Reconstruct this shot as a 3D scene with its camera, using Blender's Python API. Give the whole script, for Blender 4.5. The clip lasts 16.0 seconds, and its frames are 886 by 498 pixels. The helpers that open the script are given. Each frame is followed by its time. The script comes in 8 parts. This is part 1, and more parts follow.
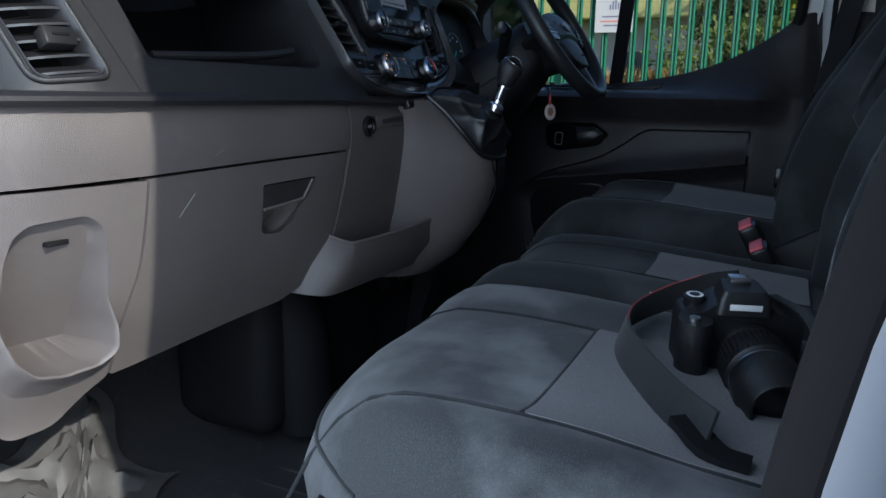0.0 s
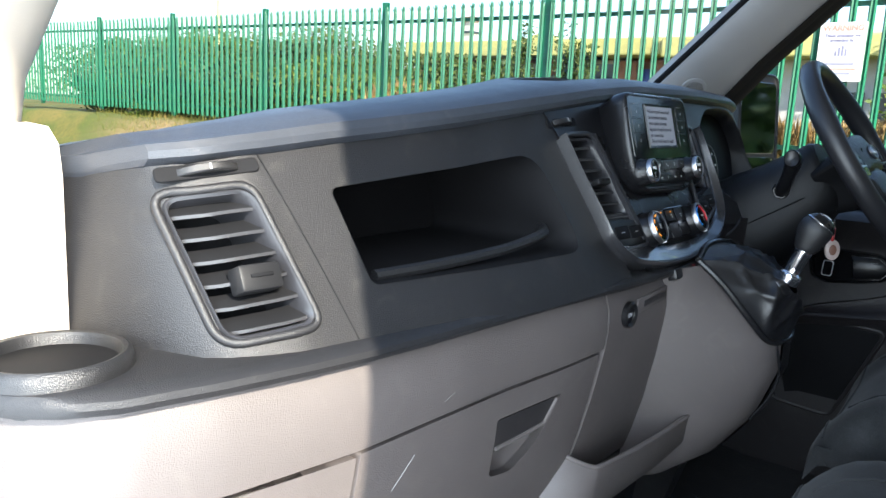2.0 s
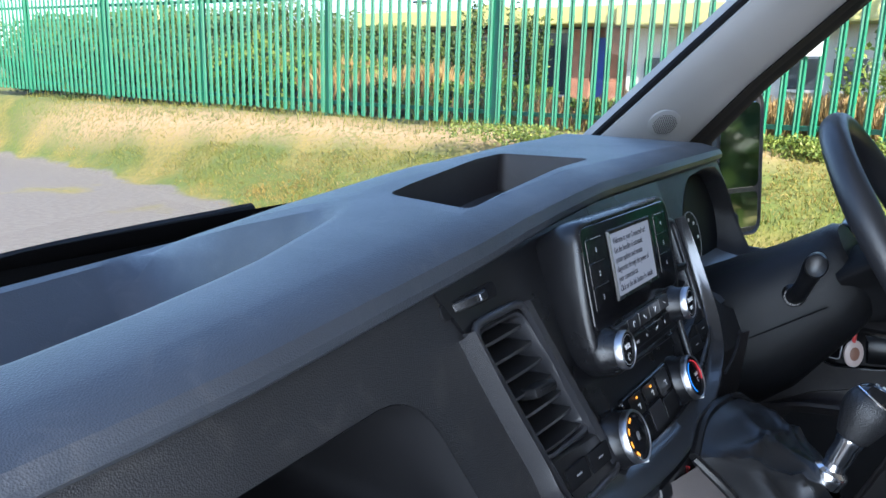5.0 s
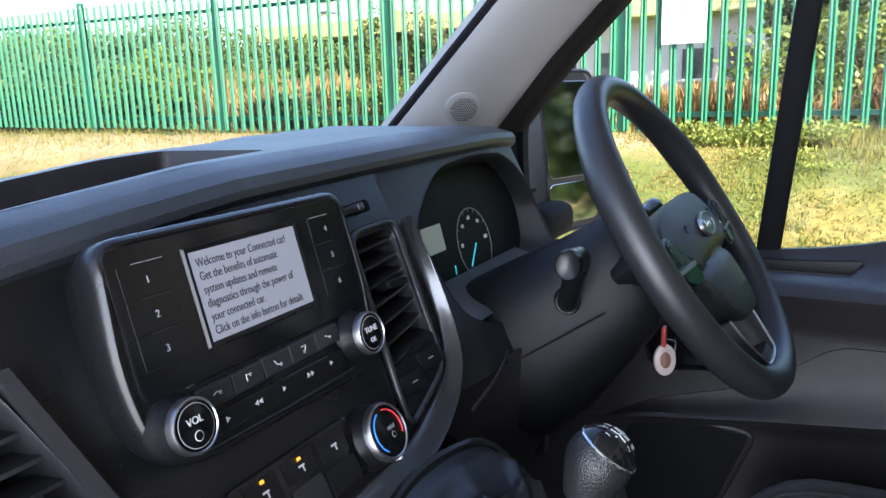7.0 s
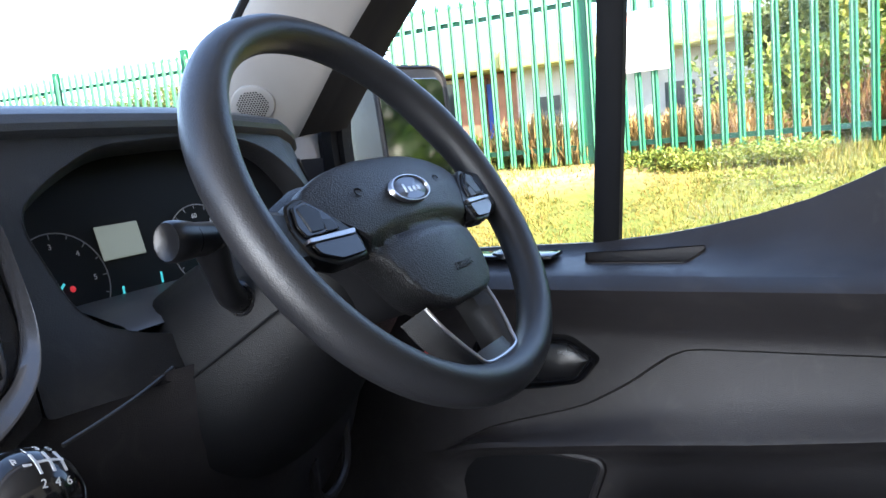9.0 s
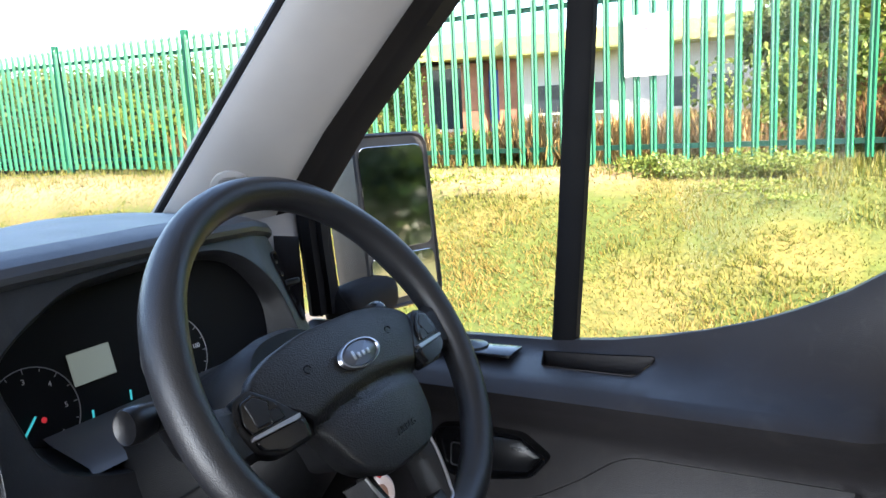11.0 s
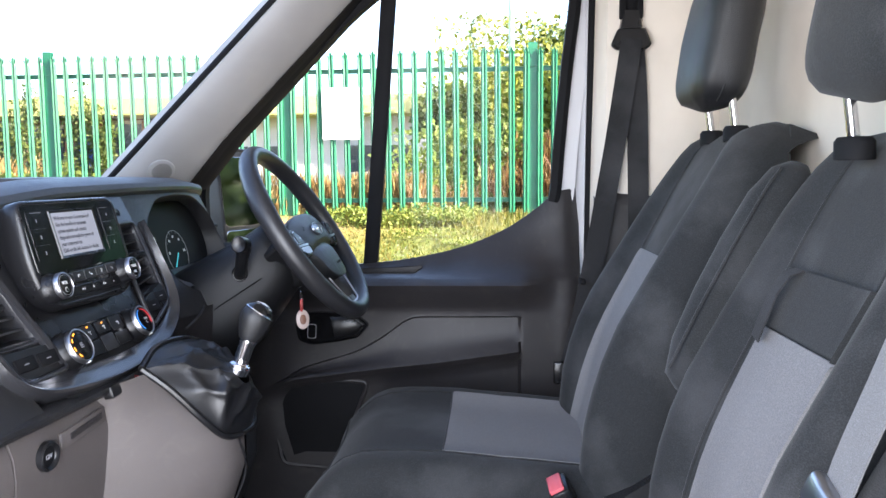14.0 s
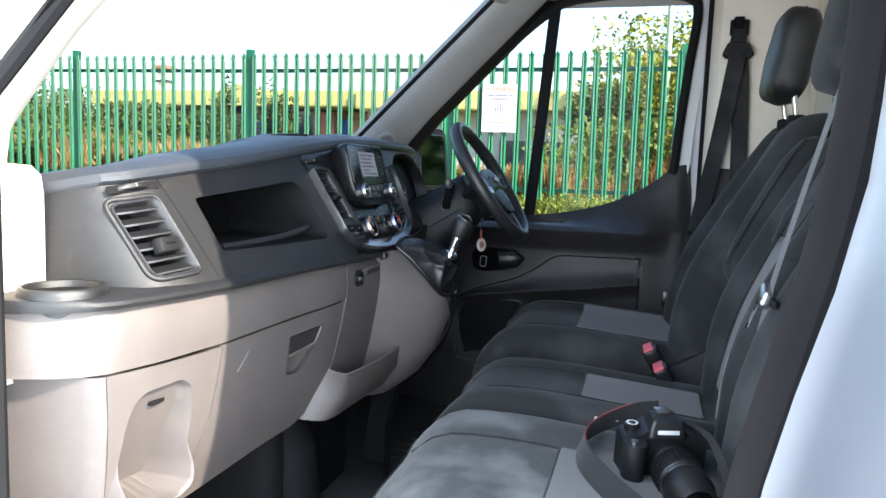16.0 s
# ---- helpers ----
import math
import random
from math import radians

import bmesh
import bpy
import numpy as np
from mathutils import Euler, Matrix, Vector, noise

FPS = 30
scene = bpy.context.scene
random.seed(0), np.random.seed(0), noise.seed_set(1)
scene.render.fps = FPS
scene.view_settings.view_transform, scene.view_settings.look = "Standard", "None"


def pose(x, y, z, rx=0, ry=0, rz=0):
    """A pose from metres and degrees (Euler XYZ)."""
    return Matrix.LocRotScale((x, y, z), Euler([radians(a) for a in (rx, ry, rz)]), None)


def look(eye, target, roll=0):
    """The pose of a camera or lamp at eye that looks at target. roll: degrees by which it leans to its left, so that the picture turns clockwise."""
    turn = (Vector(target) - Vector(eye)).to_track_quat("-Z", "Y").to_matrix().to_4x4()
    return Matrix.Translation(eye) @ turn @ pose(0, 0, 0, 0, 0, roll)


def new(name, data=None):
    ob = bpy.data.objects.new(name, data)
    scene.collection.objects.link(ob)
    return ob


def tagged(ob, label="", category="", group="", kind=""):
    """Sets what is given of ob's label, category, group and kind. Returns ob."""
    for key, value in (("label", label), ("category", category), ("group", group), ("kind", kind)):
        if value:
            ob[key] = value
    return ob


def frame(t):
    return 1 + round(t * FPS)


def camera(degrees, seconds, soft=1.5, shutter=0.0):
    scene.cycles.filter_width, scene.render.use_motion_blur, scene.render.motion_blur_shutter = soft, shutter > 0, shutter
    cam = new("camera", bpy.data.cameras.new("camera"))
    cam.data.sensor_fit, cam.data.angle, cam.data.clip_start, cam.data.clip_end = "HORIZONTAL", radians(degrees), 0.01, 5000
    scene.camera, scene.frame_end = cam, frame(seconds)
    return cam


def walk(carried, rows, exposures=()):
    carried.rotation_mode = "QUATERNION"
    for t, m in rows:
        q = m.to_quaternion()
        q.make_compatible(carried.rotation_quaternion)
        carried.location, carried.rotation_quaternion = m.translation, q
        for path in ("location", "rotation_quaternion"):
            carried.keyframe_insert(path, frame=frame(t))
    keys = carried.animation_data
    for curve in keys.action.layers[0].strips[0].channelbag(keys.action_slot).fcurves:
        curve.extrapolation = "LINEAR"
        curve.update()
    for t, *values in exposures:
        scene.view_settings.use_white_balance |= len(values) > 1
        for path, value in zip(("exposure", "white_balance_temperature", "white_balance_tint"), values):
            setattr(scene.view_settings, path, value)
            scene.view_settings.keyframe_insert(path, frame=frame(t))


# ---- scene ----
cam = camera(61.4, 16.0)
PATH = [
    (0, (1.281, -1.298, 1.279), (0.484, 0.489, 0.865), 1.0),
    (0.5, (1.187, -1.227, 1.34), (0.165, 0.454, 0.977), 0.4),
    (1, (1.148, -1.168, 1.381), (0.02, 0.441, 1.01), 1.5),
    (1.5, (1.121, -1.117, 1.427), (-0.066, 0.453, 1.071), 2.1),
    (2, (1.006, -1.067, 1.465), (-0.18, 0.502, 1.104), 2.8),
    (2.5, (0.893, -1.046, 1.494), (-0.257, 0.539, 1.093), 3.6),
    (3, (0.863, -0.979, 1.515), (-0.259, 0.621, 1.09), 3.9),
    (5.3, (0.816, -0.615, 1.618), (-0.258, 1.015, 1.181), 1.0),
    (5.5, (0.821, -0.583, 1.613), (-0.232, 1.06, 1.175), 0.7),
    (6, (0.857, -0.507, 1.603), (-0.139, 1.17, 1.159), -0.5),
    (6.5, (0.888, -0.431, 1.597), (-0.068, 1.27, 1.156), -1.3),
    (7, (0.925, -0.358, 1.579), (-0.01, 1.361, 1.163), -1.8),
    (7.5, (0.99, -0.266, 1.551), (0.061, 1.467, 1.184), -2.9),
    (8, (1.042, -0.199, 1.518), (0.114, 1.546, 1.211), -4.5),
    (8.5, (1.076, -0.14, 1.499), (0.132, 1.594, 1.182), -4.5),
    (9, (1.12, -0.073, 1.468), (0.166, 1.662, 1.183), -5.4),
    (9.5, (1.139, -0.039, 1.459), (0.178, 1.697, 1.206), -5.7),
    (9.7, (1.151, -0.027, 1.485), (0.184, 1.707, 1.241), -5.8),
    (12, (1.180, -0.229, 1.656), (0.379, 1.543, 1.188), 2.1),
    (12.5, (1.128, -0.393, 1.652), (0.492, 1.437, 1.154), 3.6),
    (13, (1.085, -0.57, 1.594), (0.652, 1.333, 1.156), 1.8),
    (13.5, (1.08, -0.748, 1.573), (0.836, 1.215, 1.272), 0.2),
    (14, (1.139, -0.956, 1.529), (1.005, 1.03, 1.336), -0.5),
    (14.5, (1.18, -1.151, 1.515), (1.09, 0.84, 1.353), -1.5),
    (15, (1.19, -1.331, 1.478), (1.062, 0.658, 1.308), -1.6),
    (15.5, (1.2, -1.526, 1.465), (0.936, 0.447, 1.269), -0.3),
    (16, (1.208, -1.632, 1.446), (0.694, 0.29, 1.242), 1.8),
]
EXPOSURES = [(0.0, 1.5, 5600, 6), (0.5, 2.9, 5900, 7), (1.0, 3.0, 5900, 7), (1.5, 2.95, 6100, 7), (2.5, 3.15, 6100, 7), (3.0, 3.15, 6000, 7), (5.5, 3.45, 5800, 12), (7.0, 3.7, 6300, 16), (8.0, 4.0, 6500, 14), (9.0, 4.25, 6500, 14), (9.7, 4.25, 6500, 14), (12.0, 3.7, 6400, 13), (12.5, 3.8, 6300, 15), (13.5, 4.0, 6500, 16), (14.5, 4.07, 6600, 17), (15.5, 3.5, 6500, 13), (16.0, 3.1, 6300, 8)]
walk(cam, [(t, look(eye, target, roll)) for t, eye, target, roll in PATH], EXPOSURES)

# ---- world and light ----
SUN_AZ, SUN_EL = math.atan2(-0.36, 0.75), radians(33)
world = bpy.data.worlds.new("sky")
scene.world = world
world.use_nodes = True
wn = world.node_tree
sky = wn.nodes.new("ShaderNodeTexSky")
sky.sky_type, sky.sun_disc = "NISHITA", False
sky.sun_elevation, sky.sun_rotation = SUN_EL, math.pi / 2 - SUN_AZ
sky.air_density, sky.dust_density, sky.ozone_density = 1.0, 1.0, 1.4
wn.links.new(sky.outputs[0], wn.nodes["Background"].inputs[0])
wn.nodes["Background"].inputs[1].default_value = 0.058
sun = new("sun", bpy.data.lights.new("sun", "SUN"))
sun.data.energy, sun.data.angle, sun.data.color = 2.2, radians(0.6), (1.0, 0.88, 0.72)
sun.matrix_world = look((10 * math.cos(SUN_AZ) * math.cos(SUN_EL), 10 * math.sin(SUN_AZ) * math.cos(SUN_EL), 10 * math.sin(SUN_EL)), (0, 0, 0))

# fill lamp added in the open passenger doorway, on top of the sky's daylight
doorway_light = new("doorway_fill", bpy.data.lights.new("doorway_fill", "AREA"))
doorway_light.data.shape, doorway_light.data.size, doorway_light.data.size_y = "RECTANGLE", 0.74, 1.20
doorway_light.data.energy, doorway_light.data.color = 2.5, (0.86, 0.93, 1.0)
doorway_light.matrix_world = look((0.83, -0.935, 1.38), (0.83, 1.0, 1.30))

# ---- materials ----


def material(name, color, rough=0.5, metal=0.0, vary=0.12, scale=9.0, grain=0.0, grain_scale=500.0, color2=None, spec=0.5, wear=0.0, coat=0.0, sheen=0.0):
    """Principled surface: two scales of colour change, uneven gloss, fine relief."""
    m = bpy.data.materials.new(name)
    m.use_nodes = True
    t = m.node_tree
    b = t.nodes["Principled BSDF"]
    co = t.nodes.new("ShaderNodeTexCoord").outputs["Object"]
    big = t.nodes.new("ShaderNodeTexNoise")
    big.inputs["Scale"].default_value, big.inputs["Detail"].default_value = scale, 5
    t.links.new(co, big.inputs["Vector"])
    mix = t.nodes.new("ShaderNodeMix")
    mix.data_type = "RGBA"
    c2 = color2 or tuple(c * (1 - vary) for c in color)
    mix.inputs["A"].default_value = (*(c * (1 + vary * 0.6) for c in color), 1) if not color2 else (*color, 1)
    mix.inputs["B"].default_value = (*c2, 1)
    ramp = t.nodes.new("ShaderNodeMapRange")
    ramp.inputs["From Min"].default_value, ramp.inputs["From Max"].default_value = 0.35, 0.65
    t.links.new(big.outputs["Fac"], ramp.inputs["Value"])
    t.links.new(ramp.outputs[0], mix.inputs["Factor"])
    out = mix.outputs["Result"]
    if wear:
        sc = t.nodes.new("ShaderNodeTexNoise")
        sc.inputs["Scale"].default_value, sc.inputs["Detail"].default_value, sc.inputs["Distortion"].default_value = 26, 8, 1.5
        t.links.new(co, sc.inputs["Vector"])
        r2 = t.nodes.new("ShaderNodeMapRange")
        r2.inputs["From Min"].default_value, r2.inputs["From Max"].default_value, r2.inputs["To Max"].default_value = 0.56, 0.75, wear
        t.links.new(sc.outputs["Fac"], r2.inputs["Value"])
        dm = t.nodes.new("ShaderNodeMix")
        dm.data_type = "RGBA"
        dm.inputs["B"].default_value = (0.42, 0.38, 0.33, 1)
        t.links.new(out, dm.inputs["A"])
        t.links.new(r2.outputs[0], dm.inputs["Factor"])
        out = dm.outputs["Result"]
    t.links.new(out, b.inputs["Base Color"])
    rr = t.nodes.new("ShaderNodeMapRange")
    rr.inputs["To Min"].default_value, rr.inputs["To Max"].default_value = max(0.02, rough - 0.07), min(1, rough + 0.07)
    t.links.new(big.outputs["Fac"], rr.inputs["Value"])
    t.links.new(rr.outputs[0], b.inputs["Roughness"])
    b.inputs["Metallic"].default_value = metal
    b.inputs["Specular IOR Level"].default_value = spec
    b.inputs["Coat Weight"].default_value = coat
    b.inputs["Sheen Weight"].default_value = sheen
    if grain:
        v = t.nodes.new("ShaderNodeTexVoronoi")
        v.inputs["Scale"].default_value = grain_scale
        t.links.new(co, v.inputs["Vector"])
        bp = t.nodes.new("ShaderNodeBump")
        bp.inputs["Strength"].default_value, bp.inputs["Distance"].default_value = grain, 0.0006
        t.links.new(v.outputs["Distance"], bp.inputs["Height"])
        t.links.new(bp.outputs[0], b.inputs["Normal"])
    return m


def weave(name, color, color2, size=700.0, rough=0.9, sheen=0.3, dirt=0.0):
    """Woven cloth: fine uneven stitches with lighter threads."""
    m = bpy.data.materials.new(name)
    m.use_nodes = True
    t = m.node_tree
    b = t.nodes["Principled BSDF"]
    co = t.nodes.new("ShaderNodeTexCoord").outputs["Object"]
    mp = t.nodes.new("ShaderNodeMapping")
    mp.inputs["Scale"].default_value = (1.0, 0.45, 0.8)
    t.links.new(co, mp.inputs["Vector"])
    mul = t.nodes.new("ShaderNodeTexVoronoi")
    mul.inputs["Scale"].default_value = size
    t.links.new(mp.outputs[0], mul.inputs["Vector"])
    mix = t.nodes.new("ShaderNodeMix")
    mix.data_type = "RGBA"
    mix.inputs["A"].default_value, mix.inputs["B"].default_value = (*color, 1), (*color2, 1)
    t.links.new(mul.outputs["Distance"], mix.inputs["Factor"])
    n = t.nodes.new("ShaderNodeTexNoise")
    n.inputs["Scale"].default_value, n.inputs["Detail"].default_value = 7, 6
    t.links.new(co, n.inputs["Vector"])
    r = t.nodes.new("ShaderNodeMapRange")
    r.inputs["From Min"].default_value, r.inputs["From Max"].default_value, r.inputs["To Max"].default_value = 0.47, 0.72, 0.1 + dirt
    t.links.new(n.outputs["Fac"], r.inputs["Value"])
    d = t.nodes.new("ShaderNodeMix")
    d.data_type = "RGBA"
    d.inputs["B"].default_value = (0.26, 0.26, 0.27, 1)
    t.links.new(r.outputs[0], d.inputs["Factor"])
    t.links.new(mix.outputs["Result"], d.inputs["A"])
    t.links.new(d.outputs["Result"], b.inputs["Base Color"])
    b.inputs["Roughness"].default_value, b.inputs["Sheen Weight"].default_value = rough, sheen
    b.inputs["Specular IOR Level"].default_value = 0.12
    bp = t.nodes.new("ShaderNodeBump")
    bp.inputs["Strength"].default_value, bp.inputs["Distance"].default_value = 0.25, 0.0008
    t.links.new(mul.outputs["Distance"], bp.inputs["Height"])
    t.links.new(bp.outputs[0], b.inputs["Normal"])
    return m


def glass(name, tint=(1, 1, 1), gloss=0.5):
    m = bpy.data.materials.new(name)
    m.use_nodes = True
    t = m.node_tree
    t.nodes.remove(t.nodes["Principled BSDF"])
    tr, gl, mx = (t.nodes.new(k) for k in ("ShaderNodeBsdfTransparent", "ShaderNodeBsdfGlossy", "ShaderNodeMixShader"))
    tr.inputs[0].default_value = (*tint, 1)
    gl.inputs["Roughness"].default_value = 0.02
    fr = t.nodes.new("ShaderNodeFresnel")
    mu = t.nodes.new("ShaderNodeMath")
    mu.operation, mu.inputs[1].default_value = "MULTIPLY", gloss
    t.links.new(fr.outputs[0], mu.inputs[0])
    t.links.new(mu.outputs[0], mx.inputs[0])
    t.links.new(tr.outputs[0], mx.inputs[1])
    t.links.new(gl.outputs[0], mx.inputs[2])
    t.links.new(mx.outputs[0], t.nodes["Material Output"].inputs[0])
    return m


def glow(name, color, strength):
    m = bpy.data.materials.new(name)
    m.use_nodes = True
    b = m.node_tree.nodes["Principled BSDF"]
    b.inputs["Base Color"].default_value = (*color, 1)
    b.inputs["Emission Color"].default_value, b.inputs["Emission Strength"].default_value = (*color, 1), strength
    return m


BLACK = material("black_grained_plastic", (0.0115, 0.0115, 0.0125), 0.40, grain=0.5, grain_scale=1000, wear=0.02, spec=0.55)
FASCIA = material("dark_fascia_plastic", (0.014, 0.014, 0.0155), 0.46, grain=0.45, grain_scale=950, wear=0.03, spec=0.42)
SHROUD = material("column_shroud_plastic", (0.0065, 0.0065, 0.0072), 0.45, grain=0.45, grain_scale=1100, spec=0.3)
BANDING = material("satin_stack_rim", (0.020, 0.020, 0.022), 0.24, vary=0.06, grain=0.05, grain_scale=900, spec=0.8, coat=0.3)
BLADE = material("vent_blade_plastic", (0.012, 0.012, 0.013), 0.45, vary=0.05, spec=0.3)
# paler than the blade: the glint along its front edge put into the colour
BLADE_EDGE = material("highlit_blade_edge", (0.040, 0.040, 0.043), 0.3, vary=0.05)
GAITER = material("soft_gaiter_leather", (0.007, 0.007, 0.008), 0.34, grain=0.2, grain_scale=1100, spec=0.5)
LENS_SHEEN = material("dial_window_sheen", (0.07, 0.073, 0.08), 0.3, vary=0.05)
# paler, bluer base: the sky's sheen on the dash top is put into it
TOPPAD = material("skylit_dash_top_plastic", (0.036, 0.040, 0.049), 0.42, grain=0.4, grain_scale=850, wear=0.04)
SATIN = material("black_satin_plastic", (0.008, 0.008, 0.009), 0.28, grain=0.1, grain_scale=900, spec=0.38)
GLOSSB = material("piano_black", (0.006, 0.006, 0.007), 0.12, vary=0.05)
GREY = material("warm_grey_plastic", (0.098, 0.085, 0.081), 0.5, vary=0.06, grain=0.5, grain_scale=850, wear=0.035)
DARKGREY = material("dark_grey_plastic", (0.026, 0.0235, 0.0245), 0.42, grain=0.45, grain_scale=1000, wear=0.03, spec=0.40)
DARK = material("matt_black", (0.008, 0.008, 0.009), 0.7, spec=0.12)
DIAL = material("dial_plate_black", (0.006, 0.006, 0.007), 0.5, vary=0.05, spec=0.15)
RING = material("vent_ring_plastic", (0.024, 0.024, 0.027), 0.30, grain=0.1, grain_scale=900)
RUBBER = material("black_rubber", (0.030, 0.030, 0.032), 0.50, grain=0.6, grain_scale=160, wear=0.05)
LEATHER = material("black_leather", (0.013, 0.013, 0.014), 0.38, grain=0.75, grain_scale=760, spec=0.5)
RIMLEATHER = material("steering_rim_skin", (0.017, 0.017, 0.019), 0.38, grain=0.3, grain_scale=900)
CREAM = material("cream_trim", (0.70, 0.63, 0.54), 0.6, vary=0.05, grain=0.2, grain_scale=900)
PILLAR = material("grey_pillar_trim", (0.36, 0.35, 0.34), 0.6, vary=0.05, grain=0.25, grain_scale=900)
WHITE = material("white_van_paint", (0.58, 0.58, 0.60), 0.25, vary=0.03, coat=0.4)
CLOTH = weave("dark_seat_cloth", (0.011, 0.0115, 0.012), (0.029, 0.0305, 0.032), 900, sheen=0.08, dirt=0.02)
CLOTH_WORN = weave("worn_seat_cloth", (0.020, 0.021, 0.0225), (0.050, 0.052, 0.055), 900, sheen=0.14, dirt=0.40)
INSERT = weave("grey_seat_insert", (0.12, 0.117, 0.119), (0.20, 0.196, 0.198), 900, sheen=0.05, dirt=0.03)
WEB = weave("belt_webbing", (0.012, 0.012, 0.013), (0.032, 0.032, 0.034), 1500, sheen=0.05)
WEBGREY = weave("grey_belt_webbing", (0.075, 0.075, 0.078), (0.16, 0.16, 0.165), 1500, sheen=0.05)
CHROME = material("chrome", (0.75, 0.75, 0.77), 0.15, metal=1.0, vary=0.02)
SILVER = material("satin_silver", (0.45, 0.45, 0.47), 0.32, metal=1.0, vary=0.04)
MIRROR = material("mirror_glass", (0.48, 0.49, 0.50), 0.02, metal=1.0, vary=0.01)
RED_DARK = material("dark_red_edging", (0.22, 0.015, 0.02), 0.6)
RED = material("red_button", (0.55, 0.05, 0.05), 0.4)
CLEAR = glass("window_glass", gloss=0.2)
LENS = glass("clear_lens", gloss=0.8)
SCREEN = glow("lcd_backlit", (0.27, 0.28, 0.32), 0.030)
LCD = glow("small_lcd", (0.20, 0.235, 0.21), 0.04)
INK = material("lcd_ink", (0.02, 0.02, 0.03), 0.6)
MARK = material("white_marking", (0.62, 0.62, 0.62), 0.5, vary=0.02)
DIM = material("grey_marking", (0.30, 0.30, 0.31), 0.5, vary=0.02)
AMBER = glow("amber_light", (1.0, 0.35, 0.03), 0.12)
CYAN = glow("cyan_needle", (0.05, 0.55, 0.60), 0.05)
REDLED = glow("red_light", (0.6, 0.03, 0.04), 0.04)

# ---- shape helpers ----


def part(name, bm, mat, parent=None, label="", smooth=True, angle=38):
    me = bpy.data.meshes.new(name)
    bmesh.ops.recalc_face_normals(bm, faces=bm.faces)
    bm.to_mesh(me)
    bm.free()
    me.materials.append(mat)
    if smooth:
        me.shade_smooth()
        me.set_sharp_from_angle(angle=radians(angle))
    ob = new(name, me)
    if parent:
        ob.parent = parent
    if label:
        tagged(ob, label)
    return ob


def thing(name, label, category, at=(0, 0, 0), group="", kind=""):
    """An empty at the base of a thing; its parts are built in place round the origin."""
    ob = new(name)
    ob.empty_display_size = 0.1
    return tagged(ob, label, category, group, kind)


def lerp(table, v):
    """Smooth reading of a table of (key, value)."""
    if v <= table[0][0]:
        return table[0][1]
    for (a, fa), (b, fb) in zip(table, table[1:]):
        if v <= b:
            k = (v - a) / (b - a)
            return fa + (fb - fa) * k
    return table[-1][1]


def box(size, at=(0, 0, 0), bevel=0.0, seg=2, m=None, bm=None):
    bm = bm or bmesh.new()
    made = bmesh.ops.create_cube(bm, size=1)["verts"]
    bmesh.ops.scale(bm, vec=size, verts=made)
    if bevel:
        es = {e for v in made for e in v.link_edges}
        made = list({v for f in bmesh.ops.bevel(bm, geom=list(es), offset=bevel, segments=seg, profile=0.5, affect="EDGES")["faces"] for v in f.verts} | {v for v in made if v.is_valid})
    if m is not None:
        bmesh.ops.transform(bm, matrix=m, verts=made)
    bmesh.ops.translate(bm, vec=at, verts=made)
    return bm


def loft(sections, ring=False, caps=False, bm=None):
    bm = bm or bmesh.new()
    rows = [[bm.verts.new(p) for p in s] for s in sections]
    n = len(rows[0])
    for a, b in zip(rows, rows[1:]):
        for i in range(n if ring else n - 1):
            j = (i + 1) % n
            try:
                bm.faces.new((a[i], a[j], b[j], b[i]))
            except ValueError:
                pass
    if caps:
        bm.faces.new(rows[0][::-1])
        bm.faces.new(rows[-1])
    return bm


def spline(pts, n):
    """n points along a smooth curve through the given ones."""
    ps = [Vector(p) for p in pts]
    ps = [2 * ps[0] - ps[1], *ps, 2 * ps[-1] - ps[-2]]
    out, k = [], len(ps) - 3
    for i in range(n):
        u = i / (n - 1) * k
        s = min(int(u), k - 1)
        u -= s
        a, b, c, d = ps[s : s + 4]
        out.append(0.5 * (2 * b + (c - a) * u + (2 * a - 5 * b + 4 * c - d) * u * u + (3 * b - a - 3 * c + d) * u**3))
    return out


def sweep(path, prof, closed=False, up=(0, 0, 1), caps=True, bm=None, scales=None):
    """A profile of (side, up) offsets carried along a path."""
    up = Vector(up)
    secs = []
    n = len(path)
    for i, p in enumerate(path):
        a, b = (path[i - 1], path[(i + 1) % n]) if closed else (path[max(i - 1, 0)], path[min(i + 1, n - 1)])
        t = (Vector(b) - Vector(a)).normalized()
        s = t.cross(up)
        s = s.normalized() if s.length > 1e-6 else Vector((1, 0, 0))
        w = s.cross(t)
        k = scales[i] if scales else 1
        secs.append([Vector(p) + k * (s * x + w * y) for x, y in prof])
    if closed:
        secs.append(secs[0])
    bm = loft(secs, ring=True, caps=caps and not closed, bm=bm)
    if closed:
        bmesh.ops.remove_doubles(bm, verts=bm.verts, dist=1e-6)
    return bm


def circle(r, n=12, ry=None):
    return [(r * math.cos(2 * math.pi * i / n), (ry or r) * math.sin(2 * math.pi * i / n)) for i in range(n)]


def tube(path, r, n=10, bm=None, closed=False, up=(0, 0, 1)):
    if isinstance(r, (int, float)):
        return sweep(path, circle(r, n), closed, up, bm=bm)
    return sweep(path, circle(1, n), closed, up, bm=bm, scales=r)


def lathe(prof, n=32, m=None, bm=None, caps=False):
    """(radius, height) points turned round z."""
    secs = [[Vector((r * math.cos(2 * math.pi * i / n), r * math.sin(2 * math.pi * i / n), h)) for i in range(n)] for r, h in prof]
    if m is not None:
        secs = [[m @ p for p in s] for s in secs]
    return loft(secs, ring=True, caps=caps, bm=bm)


